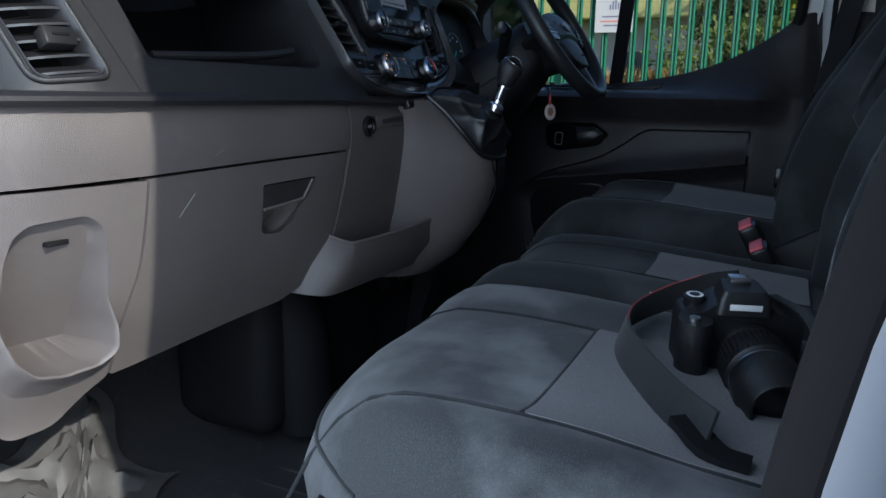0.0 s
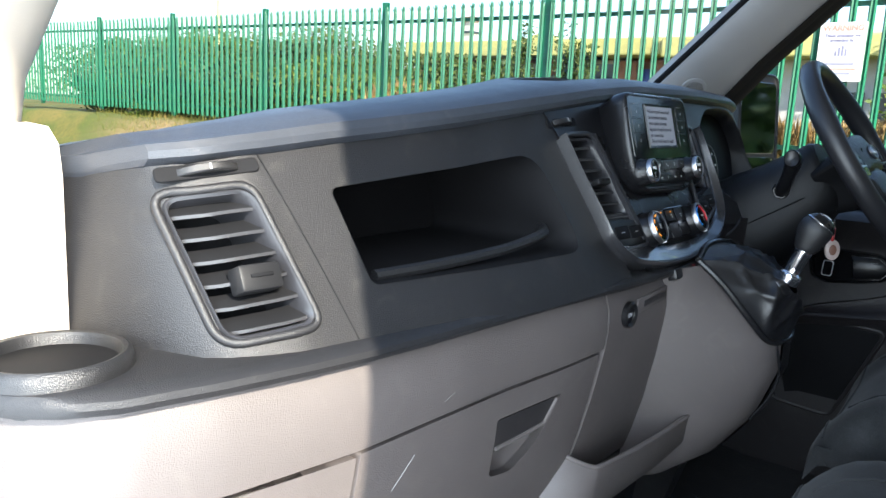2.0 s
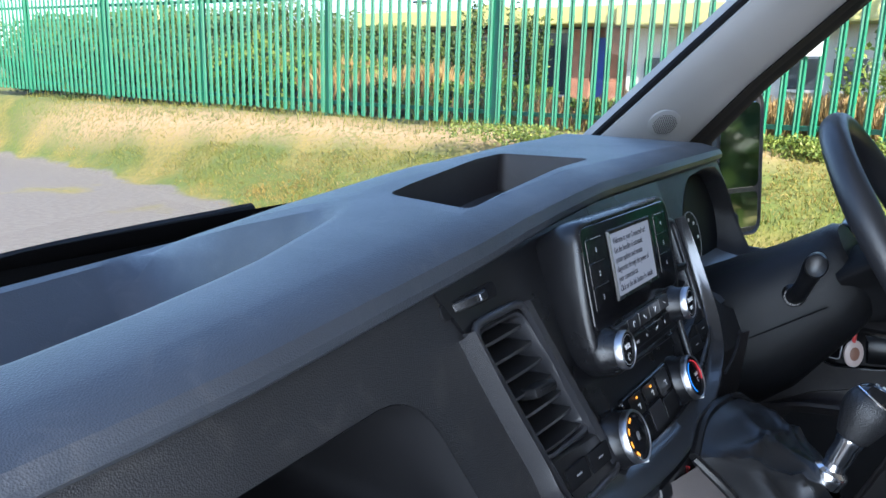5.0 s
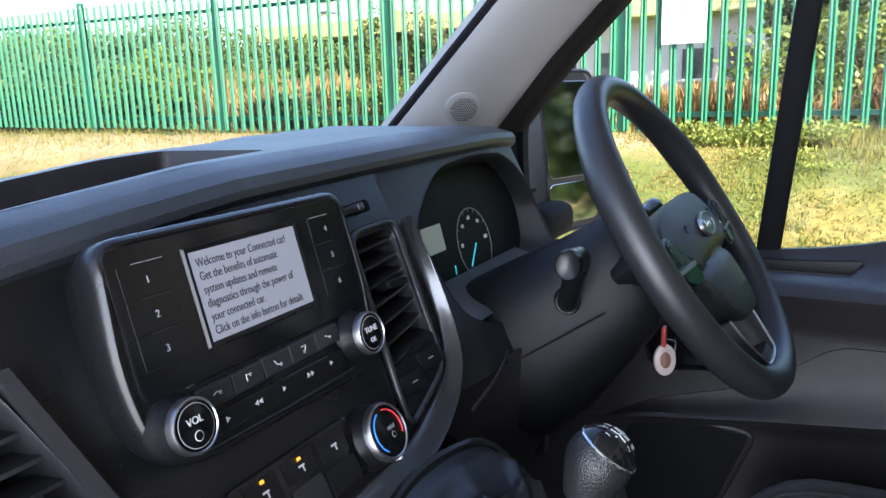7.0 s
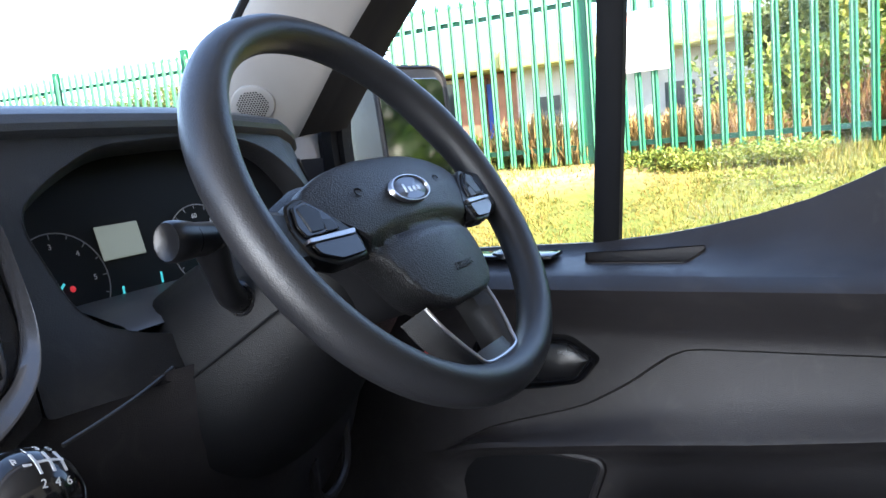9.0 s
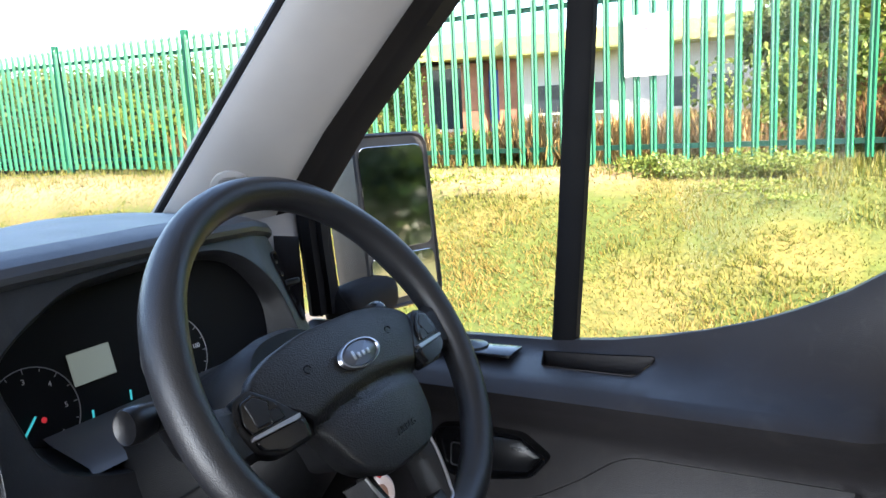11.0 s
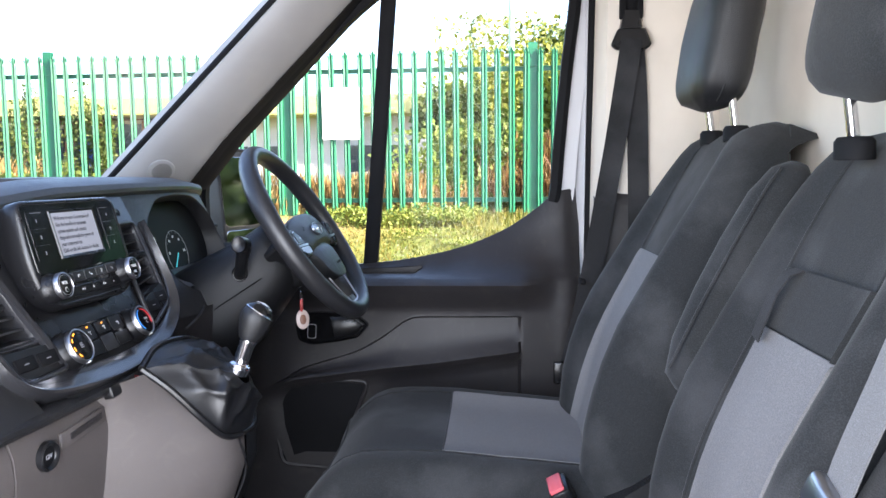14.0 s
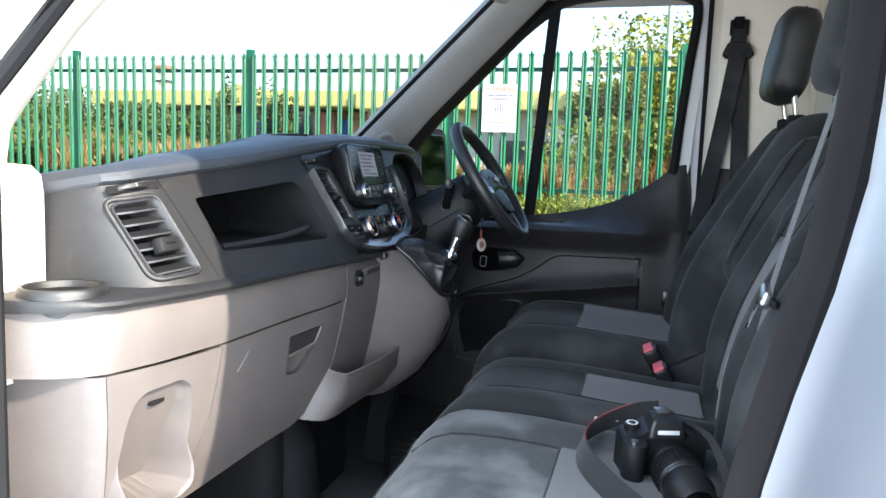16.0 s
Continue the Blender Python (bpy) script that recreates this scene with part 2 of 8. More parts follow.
def rpoly(pts, r, seg=5):
    """Polygon with rounded corners."""
    out = []
    n = len(pts)
    rs = r if isinstance(r, (list, tuple)) else [r] * n
    for i in range(n):
        p, a, b = Vector(pts[i]), Vector(pts[i - 1]), Vector(pts[(i + 1) % n])
        da, db = (a - p).normalized(), (b - p).normalized()
        k = min(rs[i], (a - p).length * 0.49, (b - p).length * 0.49)
        if k < 1e-5:
            out.append(tuple(p))
            continue
        for j in range(seg + 1):
            u = j / seg
            q = (p + da * k) * (1 - u) ** 2 + p * 2 * u * (1 - u) + (p + db * k) * u * u
            out.append(tuple(q))
    return out


def dense(poly, step):
    out = []
    for a, b in zip(poly, poly[1:] + poly[:1]):
        a, b = Vector(a), Vector(b)
        k = max(1, int((b - a).length / step))
        out += [tuple(a.lerp(b, i / k)) for i in range(k)]
    return out


def inside(p, poly):
    x, y = p
    hit = False
    for (ax, ay), (bx, by) in zip(poly, poly[1:] + poly[:1]):
        if (ay > y) != (by > y) and x < (bx - ax) * (y - ay) / (by - ay) + ax:
            hit = not hit
    return hit


def sheet(outline, f, holes=(), step=0.03, back=None, hole_back=None, bm=None):
    """A curved sheet over a 2D outline with holes; f(u, v) gives the place. back: offset by which the edges are turned in."""
    from mathutils.geometry import delaunay_2d_cdt

    bm = bm or bmesh.new()
    loops = [dense(list(outline), step)] + [dense(list(h), step) for h in holes]
    vs, es = [], []
    for lp in loops:
        k = len(vs)
        vs += [Vector(p) for p in lp]
        es += [(k + i, k + (i + 1) % len(lp)) for i in range(len(lp))]
    us, ws = [v[0] for v in vs], [v[1] for v in vs]
    u = min(us) + step / 2
    while u < max(us):
        w = min(ws) + step / 2
        while w < max(ws):
            if inside((u, w), loops[0]) and not any(inside((u, w), h) for h in loops[1:]):
                vs.append(Vector((u, w)))
            w += step
        u += step
    v2, _, tris, *_ = delaunay_2d_cdt(vs, es, [], 0, 1e-5)
    made = [bm.verts.new(f(*p)) for p in v2]
    for t in tris:
        c = sum((v2[i] for i in t), Vector((0, 0))) / 3
        if inside(c, loops[0]) and not any(inside(c, h) for h in loops[1:]):
            bm.faces.new([made[i] for i in t])
    for v in [v for v in made if not v.link_faces]:
        bm.verts.remove(v)
    if back is not None:
        edge = [e for e in bm.edges if e.is_boundary]
        got = bmesh.ops.extrude_edge_only(bm, edges=edge)["geom"]
        nv = [g for g in got if isinstance(g, bmesh.types.BMVert)]
        bmesh.ops.translate(bm, vec=back, verts=nv)
    return bm


def text(body, size, mat, m, parent, name="lettering", align="LEFT", extrude=0.0003):
    cu = bpy.data.curves.new(name, "FONT")
    cu.body, cu.size, cu.align_x, cu.extrude = body, size, align, extrude
    cu.materials.append(mat)
    ob = new(name, cu)
    ob.parent, ob.matrix_basis = parent, m
    return ob


def face_frame(origin, right, up):
    """A pose whose x is right and y is up on a surface."""
    r, u = Vector(right).normalized(), Vector(up)
    n = r.cross(u).normalized()
    u = n.cross(r)
    return Matrix(((r.x, u.x, n.x, origin[0]), (r.y, u.y, n.y, origin[1]), (r.z, u.z, n.z, origin[2]), (0, 0, 0, 1)))

# ---- dashboard ----
OFF = [(-0.785, -0.26), (-0.775, -0.20), (-0.763, -0.15), (-0.745, -0.098), (-0.72, -0.074), (-0.68, -0.056), (-0.60, -0.042), (-0.45, -0.016), (-0.28, 0.0), (0.30, 0.0), (0.55, -0.012), (0.68, -0.04), (0.74, -0.075), (0.80, -0.13)]


def face_x(y, z):
    """The upper fascia's surface."""
    return 0.548 + (1.44 - z) * 0.5 + lerp(OFF, y)


def at_face(y, z, out=0.0):
    return Vector((face_x(y, z) + out * 0.9, y, z + out * 0.44))


BROW_Z = [(-0.79, 1.393), (-0.768, 1.401), (-0.747, 1.414), (-0.70, 1.421), (-0.60, 1.433), (-0.55, 1.438), (-0.25, 1.471), (-0.10, 1.488), (0.05, 1.50), (0.30, 1.505), (0.55, 1.505), (0.68, 1.498), (0.76, 1.482), (0.80, 1.47)]
TOP_UP = [(-0.79, 0.012), (-0.60, 0.020), (-0.25, 0.026), (0.0, 0.024), (0.4, 0.022), (0.8, 0.018)]

dash = thing("dashboard", "black grained plastic dashboard over warm grey lower panels, dusty in places", "dashboard")

# upper fascia, with the holes of shelf and air vent
CUBBY = [(-0.605, 1.394), (-0.303, 1.423), (-0.270, 1.311), (-0.592, 1.312)]
VENT_L = [(-0.741, 1.386), (-0.683, 1.394), (-0.659, 1.292), (-0.727, 1.285)]
fascia = rpoly([(-0.782, 1.262), (-0.166, 1.262), (-0.19, 1.33), (-0.225, 1.42), (-0.255, 1.475), (-0.55, 1.442), (-0.70, 1.425), (-0.747, 1.418), (-0.782, 1.399)], 0.002, 1)
part("fascia", sheet(fascia, at_face, [rpoly(CUBBY, [0.008, 0.035, 0.03, 0.008]), rpoly(VENT_L, 0.012)], 0.016, back=(-0.012, 0, 0)), FASCIA, dash)

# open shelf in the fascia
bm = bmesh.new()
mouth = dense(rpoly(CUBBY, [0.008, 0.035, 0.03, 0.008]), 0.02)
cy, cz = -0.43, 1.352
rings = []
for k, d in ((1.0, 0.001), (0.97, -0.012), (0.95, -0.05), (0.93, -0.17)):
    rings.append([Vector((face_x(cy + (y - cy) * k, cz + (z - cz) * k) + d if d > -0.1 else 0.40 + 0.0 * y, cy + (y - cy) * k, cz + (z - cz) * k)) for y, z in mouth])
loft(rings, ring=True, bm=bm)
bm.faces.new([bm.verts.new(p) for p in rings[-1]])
# matt black inside: the shade of the recess put into its colour
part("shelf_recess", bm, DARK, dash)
part("shelf_lip", tube(spline([(0.560, -0.578, 1.316), (0.575, -0.50, 1.319), (0.585, -0.40, 1.324), (0.586, -0.325, 1.333), (0.572, -0.305, 1.338)], 18), 0.006, 8), BLACK, dash)


def air_vent(poly, depth, slats, parent, tab_at, lean, flip=1, label=""):
    """Frame, blades and adjuster of an air vent in the fascia."""
    c = (sum(p[0] for p in poly) / 4, sum(p[1] for p in poly) / 4)
    ring = dense(rpoly(poly, 0.012), 0.02)
    v = part("air_vent", loft([[at_face(c[0] + (p[0] - c[0]) * k, c[1] + (p[1] - c[1]) * k, o) for p in ring] for k, o in ((1.04, 0.0), (1.04, 0.003), (1.02, 0.004), (0.98, 0.002), (0.95, -0.01), (0.93, -depth))], ring=True), RING, parent, label)
    bmk = bmesh.new()
    bmk.faces.new([bmk.verts.new(at_face(c[0] + (p[0] - c[0]) * 0.94, c[1] + (p[1] - c[1]) * 0.94, -depth * 0.9)) for p in poly])
    part("vent_back", bmk, DARK, v)
    tl, tr, br, bl = (Vector(p) for p in poly)
    for i in range(slats):
        k = (i + 0.75) / slats
        a, b = tl.lerp(bl, k), tr.lerp(br, k)
        a, b = a.lerp(b, 0.01), b.lerp(a, 0.01)
        secs = []
        for j in range(7):
            p = a.lerp(b, j / 6)
            o = 0.0005 - 0.003 * (abs(j - 3) / 3) ** 3
            f, g = at_face(p[0], p[1], o), at_face(p[0], p[1], -0.026)
            g.z += lean
            secs.append([f + Vector((0, 0, 0.0014)), f - Vector((0, 0, 0.0014)), g - Vector((0, 0, 0.001)), g + Vector((0, 0, 0.001))])
        bl_ = part("blade", loft(secs, ring=True, caps=True), BLADE, v)
        # front faces carry the painted edge highlight
        bl_.data.materials.append(BLADE_EDGE)
        for q in range(0, 24, 4):
            bl_.data.polygons[q].material_index = 1
    p = tl.lerp(bl, tab_at[1]).lerp(tr.lerp(br, tab_at[1]), tab_at[0])
    m = face_frame(at_face(p[0], p[1], 0.002), (0.1, 1, 0.0), (-0.45, 0, 1))
    tab = part("adjuster", box((0.038 if poly[0][0] < -0.5 else 0.030, 0.022 if poly[0][0] < -0.5 else 0.009, 0.020), (0, 0, 0), 0.003, 2, m=m), BLADE, v)
    part("finger_slot", box((0.020, 0.003, 0.002), (0, 0, 0), 0.0005, m=m @ pose(0, 0.001, 0.0105)), DARK, tab)
    return v


air_vent(VENT_L, 0.05, 6, dash, (0.55, 0.62), 0.016, label="rectangular air vent with black blades")

part("vent_bead", sweep([at_face(y, z, 0.001) for y, z in dense(rpoly([(-0.7465, 1.391), (-0.679, 1.400), (-0.6535, 1.288), (-0.732, 1.281)], 0.014), 0.010)], circle(0.0038, 12), closed=True, up=(0.9, 0, 0.44)), FASCIA, dash, "raised bead round the air vent")
part("fascia_seam", tube(spline([at_face(-0.668, 1.432, 0.0004), at_face(-0.656, 1.395, 0.0004), at_face(-0.640, 1.34, 0.0004), at_face(-0.622, 1.27, 0.0)], 20), 0.0008, 5), DARK, dash)

# top pad with the storage hollow towards the windscreen
def top_section(y):
    zb = lerp(BROW_Z, y)
    up = lerp(TOP_UP, y)
    xb = min(face_x(y, zb) + 0.006, 0.535) if y > -0.74 else face_x(y, zb) + 0.006
    bowl = max(0.0, min(1.0, (-0.17 - y) / 0.10)) * max(0.0, min(1.0, (y + 0.69) / 0.06))
    bowl = bowl * bowl * (3 - 2 * bowl)
    zt = zb + up
    inner = xb - lerp([(-0.79, 0.04), (-0.6, 0.085), (-0.33, 0.10), (-0.226, 0.125), (-0.142, 0.165), (0.0, 0.178), (0.16, 0.195), (0.54, 0.27), (0.8, 0.25)], y)
    front = lerp([(-0.79, 0.27), (-0.70, 0.24), (-0.6, 0.20), (-0.4, 0.12), (-0.2, 0.08), (0.0, 0.04), (0.2, 0.0), (0.4, 0.0), (0.6, 0.05), (0.79, 0.18)], y)
    zf = lerp([(-0.79, 1.402), (-0.6, 1.416), (0.0, 1.420), (0.6, 1.43), (0.79, 1.44)], y)
    pts = [(xb - 0.012, zb - 0.006), (xb - 0.003, zb - 0.002), (xb + 0.004, zb + 0.004), (xb + 0.004, zb + 0.010), (xb - 0.001, zb + 0.010 + up * 0.35), (xb - 0.012, zt + 0.001), (xb - 0.035, zt + 0.006)]
    inner = min(inner, xb - 0.04)
    pts += [(inner + 0.012, zt + 0.007), (inner, zt + 0.003)]
    floor = 1.345
    for k, d in ((0.10, 0.55), (0.22, 0.92), (0.5, 1.0), (0.78, 0.92), (0.90, 0.5)):
        flat = zt + 0.003 + (zf + 0.004 - zt) * k ** 1.3
        pts.append((inner + (front + 0.03 - inner) * k, flat - (flat - floor) * d * bowl))
    pts += [(front + 0.03, zf + 0.004), (front + 0.02, zf + 0.006), (front, zf), (front - 0.06, zf - 0.04)]
    return [Vector((x, y, z)) for x, z in pts]


ys = [-0.792, -0.785, -0.775, -0.765, -0.755, -0.745, -0.735, -0.72, -0.70, -0.66, -0.60, -0.54, -0.48, -0.42, -0.36, -0.32, -0.28, -0.26, -0.24, -0.22, -0.20, -0.18, -0.165]
top_l = loft([top_section(y) for y in ys])
# centre and driver's side: a sheet with the tray's hole
TRAY = [(-0.140, 0.404), (0.134, 0.362), (0.162, 0.466), (-0.150, 0.498)]


def top_at(y, x):
    s = top_section(y)
    zs = [(p.x, p.z) for p in s if True][4:]
    zs = sorted(zs)
    return Vector((x, y, lerp(zs, x)))


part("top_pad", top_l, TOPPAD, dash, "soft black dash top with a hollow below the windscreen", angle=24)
ys = [-0.165, -0.12, -0.06, 0.0, 0.06, 0.12, 0.18, 0.25, 0.32, 0.40, 0.48, 0.56, 0.62, 0.68, 0.72, 0.75, 0.775, 0.79]
bm = bmesh.new()
lip = [top_section(y)[:7] for y in ys]
loft(lip, bm=bm)
edge = [(y, s[6].x) for y, s in zip(ys, lip)]
far = [(y, top_section(y)[-4].x) for y in ys]
sheet(edge + far[::-1], top_at, [rpoly(TRAY, 0.012)], 0.03, bm=bm)
loft([top_section(y)[-4:] for y in ys], bm=bm)
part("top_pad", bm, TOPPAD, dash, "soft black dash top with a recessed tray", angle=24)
bm = bmesh.new()
mouth = dense(rpoly(TRAY, 0.012), 0.03)
rings = []
for k, d in ((1.0, 0.0), (0.985, -0.004), (0.94, -0.045)):
    rings.append([top_at(0.02 + (y - 0.02) * k, 0.43 + (x - 0.43) * k) + Vector((0, 0, d)) for y, x in mouth])
loft(rings, ring=True, bm=bm)
bm.faces.new([bm.verts.new(p) for p in rings[-1]])
part("tray", bm, DARKGREY, dash)

# ledge over the grey panels
LEDGE_X = [(-0.892, 0.44), (-0.885, 0.49), (-0.87, 0.520), (-0.85, 0.542), (-0.82, 0.560), (-0.75, 0.580), (-0.647, 0.602), (-0.55, 0.612), (-0.40, 0.622), (-0.2, 0.640), (0.0, 0.645), (0.06, 0.648)]
secs = []
for y in [-0.893, -0.890, -0.886, -0.88, -0.872, -0.86, -0.85, -0.84, -0.82, -0.80, -0.76, -0.72, -0.68, -0.62, -0.55, -0.45, -0.35, -0.25, -0.18, -0.12, -0.06, 0.0, 0.05]:
    x = lerp(LEDGE_X, y)
    b = min(0.40, x - 0.05) if y < -0.77 else face_x(y, 1.27) - 0.03
    z = 1.272 - 0.006 * max(0, min(1, (y + 0.3) / 0.3))
    secs.append([Vector(p) for p in ((b, y, z + 0.002), (b + 0.02, y, z + 0.001), (x - 0.02, y, z), (x - 0.006, y, z - 0.001), (x, y, z - 0.005), (x + 0.001, y, z - 0.010), (x - 0.004, y, z - 0.016), (x - 0.03, y, z - 0.018))])
part("ledge", loft(secs), FASCIA, dash)
# cup holder at the door end of the ledge
m = pose(0.478, -0.826, 1.264)
part("cup_holder", lathe([(0.056, -0.006), (0.055, 0.012), (0.053, 0.018), (0.050, 0.020), (0.047, 0.019), (0.045, 0.014), (0.043, -0.006), (0.034, -0.036), (0.0, -0.036)], 40, m), BLACK, dash, "round black cup holder")
# black disc just above the ledge, painting the shade of a deep cup
part("cup_shade", lathe([(0.0445, 0.0100), (0.043, 0.0108), (0.0, 0.0105)], 40, m), DARK, dash, "black disc standing for the shaded depth of the cup holder")

# grey lower panels
KNEE = [(-0.90, -0.26), (-0.885, -0.19), (-0.87, -0.145), (-0.85, -0.110), (-0.826, -0.085), (-0.75, -0.060), (-0.625, -0.036), (-0.416, -0.020), (-0.315, -0.006), (-0.25, 0.0), (0.1, 0.008)]
LOWX = [(0.88, 0.545), (0.94, 0.570), (1.00, 0.592), (1.05, 0.606), (1.12, 0.620), (1.182, 0.629), (1.20, 0.632), (1.235, 0.630), (1.256, 0.622)]


def low_x(y, z):
    return lerp(LOWX, z) + lerp(KNEE, y)


def at_low(y, z, out=0.0):
    return Vector((low_x(y, z) + out, y, z))


part("knee_band", sheet(rpoly([(-0.888, 1.168), (-0.63, 1.173), (-0.225, 1.1825), (-0.225, 1.257), (-0.888, 1.257)], 0.001, 1), at_low, (), 0.02, back=(-0.02, 0, -0.0)), GREY, dash)
glove = part("glovebox_lid", sheet(rpoly([(-0.622, 1.169), (-0.234, 1.1785), (-0.240, 1.05), (-0.258, 0.968), (-0.335, 0.940), (-0.641, 0.913), (-0.643, 0.98), (-0.625, 1.06)], [0.003, 0.003, 0.04, 0.04, 0.01, 0.004, 0.02, 0.03]), at_low, [rpoly([(-0.421, 1.141), (-0.308, 1.145), (-0.338, 1.085), (-0.374, 1.062), (-0.412, 1.066)], [0.006, 0.005, 0.02, 0.010, 0.008])], 0.025, back=(-0.02, 0, 0)), GREY, dash, "warm grey glovebox lid with scuffs")
bm = bmesh.new()
hp = dense(rpoly([(-0.421, 1.141), (-0.308, 1.145), (-0.338, 1.085), (-0.374, 1.062), (-0.412, 1.066)], [0.006, 0.005, 0.02, 0.010, 0.008]), 0.02)
loft([[at_low(y, z, o) for y, z in hp] for o in (0.0, -0.012)] + [[at_low(-0.385 + (y + 0.385) * 0.75, 1.108 + (z - 1.108) * 0.75, -0.035) for y, z in hp]], ring=True, bm=bm)
bm.faces.new([bm.verts.new(at_low(-0.385 + (y + 0.385) * 0.75, 1.108 + (z - 1.108) * 0.75, -0.035)) for y, z in hp])
part("grip_recess", bm, GREY, glove)
part("glovebox_handle", sheet(rpoly([(-0.419, 1.139), (-0.315, 1.1425), (-0.331, 1.112), (-0.415, 1.103)], 0.005), lambda y, z: at_low(y, z, -0.001), (), 0.02, back=(-0.01, 0, 0)), DARKGREY, glove, "dark grey glovebox handle")
part("handle_edge", tube([at_low(y, z, 0.0005) for y, z in ((-0.414, 1.1035), (-0.37, 1.1075), (-0.332, 1.1125), (-0.3165, 1.141))], 0.0024, 8), GREY, glove, "paler edge of the handle")
SCRATCH = material("pale_scratch", (0.20, 0.185, 0.175), 0.6)
for run in (((-0.5739, 1.1138), (-0.563, 1.1276), (-0.5496, 1.1434)), ((-0.5186, 1.1906), (-0.505, 1.197))):
    part("scratch", tube([at_low(y, z, 0.0001) for y, z in run], 0.0004, 4), SCRATCH, glove, "pale scratch")
# end column with the bottle holder
BOTTLE = [(-0.7885, 1.045), (-0.786, 1.090), (-0.778, 1.119), (-0.762, 1.131), (-0.700, 1.134), (-0.681, 1.120), (-0.671, 1.080), (-0.668, 1.035), (-0.661, 0.990), (-0.663, 0.960), (-0.682, 0.947), (-0.725, 0.945), (-0.758, 0.953), (-0.778, 0.974), (-0.788, 1.005)]
part("end_panel", sheet(rpoly([(-0.824, 1.1655), (-0.6265, 1.167), (-0.6295, 1.06), (-0.6475, 0.98), (-0.6455, 0.913), (-0.665, 0.900), (-0.706, 0.864), (-0.769, 0.862), (-0.800, 1.01)], [0.002, 0.002, 0.02, 0.02, 0.006, 0.01, 0.02, 0.02, 0.03]), at_low, [rpoly(BOTTLE, 0.008)], 0.022, back=(-0.03, 0, 0)), GREY, dash, "warm grey end panel with a bottle holder")
# scooped recess: the back slopes inwards, a lip bulges out round its lower half
bp_ = dense(rpoly(BOTTLE, 0.008), 0.008)


def scoop(k, out, bulge, drop=0.0):
    row = []
    for y, z in bp_:
        u = max(0.0, min(1.0, (1.040 - z) / 0.085))
        b = u * u * (3 - 2 * u)
        row.append(at_low(-0.725 + (y + 0.725) * (1 + (k - 1) * (b if k > 1 else 1)), 1.045 + (z - 1.045) * (1 + (k - 1) * (b if k > 1 else 1)) - drop * b, out + bulge * b))
    return row


def scoop_back(k, shift):
    """The sloping back, with a slanted floor near its foot."""
    row = []
    for y, z in bp_:
        zz = max(1.045 + (z - 1.045) * k, 0.972)
        yy = -0.725 + (y + 0.725) * (k - 0.10 * max(0.0, min(1.0, (1.06 - zz) / 0.09)))
        row.append(at_low(yy + shift, zz, -0.014 - 0.042 * min(1.0, (1.130 - zz) / 0.13)))
    return row


rings = [scoop_back(0.93, -0.003), scoop_back(0.955, -0.003), scoop(0.965, -0.010, 0.010), scoop(0.985, -0.003, 0.022), scoop(0.995, -0.0008, 0.027), scoop(1.02, -0.001, 0.029), scoop(1.05, -0.002, 0.028), scoop(1.085, -0.003, 0.022), scoop(1.10, -0.004, 0.012, 0.010), scoop(1.12, -0.005, 0.004, 0.022), scoop(1.13, -0.006, 0.0, 0.030)]
bm = loft(rings, ring=True)
bm.faces.new([bm.verts.new(p) for p in rings[0]])
holder = part("bottle_holder", bm, GREY, dash, "scooped bottle holder with a bulging lip", angle=60)
part("bottle_slot", box((0.010, 0.028, 0.006), at_low(-0.718, 1.102, -0.024), 0.001), DARK, holder)
# side of the end panel, towards the doorway
secs = [[at_low(y, z, -d) + Vector((0, -0.004 - k, 0)) for d, k in ((0.0, 0.0), (0.006, 0.006), (0.03, 0.012), (0.22, 0.03))] for y, z in ((-0.823, 1.166), (-0.812, 1.10), (-0.800, 1.02), (-0.785, 0.95), (-0.768, 0.866))]
part("end_side", loft(secs), GREY, dash)
# panel under the centre stack, open bin below it
part("centre_panel", sheet(rpoly([(-0.2215, 1.1785), (-0.2215, 1.262), (0.10, 1.25), (0.10, 0.97), (-0.20, 0.97), (-0.236, 1.03)], 0.004), at_low, (), 0.025, back=(-0.03, 0, 0)), GREY, dash)
bin_ = bmesh.new()
top = [(0.575, -0.255, 1.045), (0.605, -0.246, 1.034), (0.630, -0.226, 1.022), (0.639, -0.200, 1.021), (0.656, -0.10, 1.024), (0.668, 0.0, 1.030), (0.672, 0.045, 1.033)]
bot = [(0.555, -0.300, 0.945), (0.590, -0.285, 0.940), (0.612, -0.250, 0.936), (0.618, -0.12, 0.935), (0.625, 0.0, 0.935), (0.628, 0.045, 0.935)]
tv = spline(top, 20)
bv = spline(bot, 20)
mid = [a.lerp(b, 0.5) + Vector((0.012, -0.004, 0)) for a, b in zip(tv, bv)]
inn = [a + Vector((-0.006, 0.004, 0.001)) for a in tv]
inb = [a + Vector((-0.02, 0.012, 0.012)) for a in bv]
und = [a + Vector((-0.10, 0.03, -0.0)) for a in bv]
loft([inb, inn, [a + Vector((-0.003, 0.002, 0.003)) for a in tv], tv, mid, bv, und], bm=bin_)
loft([inb, [a + Vector((-0.12, 0.03, 0)) for a in inb]], bm=bin_)
ob_ = part("open_bin", bin_, GREY, dash, "grey open storage bin")
part("bin_rim", tube([a + Vector((-0.002, 0.001, 0.001)) for a in tv], 0.0036, 8), GREY, ob_)
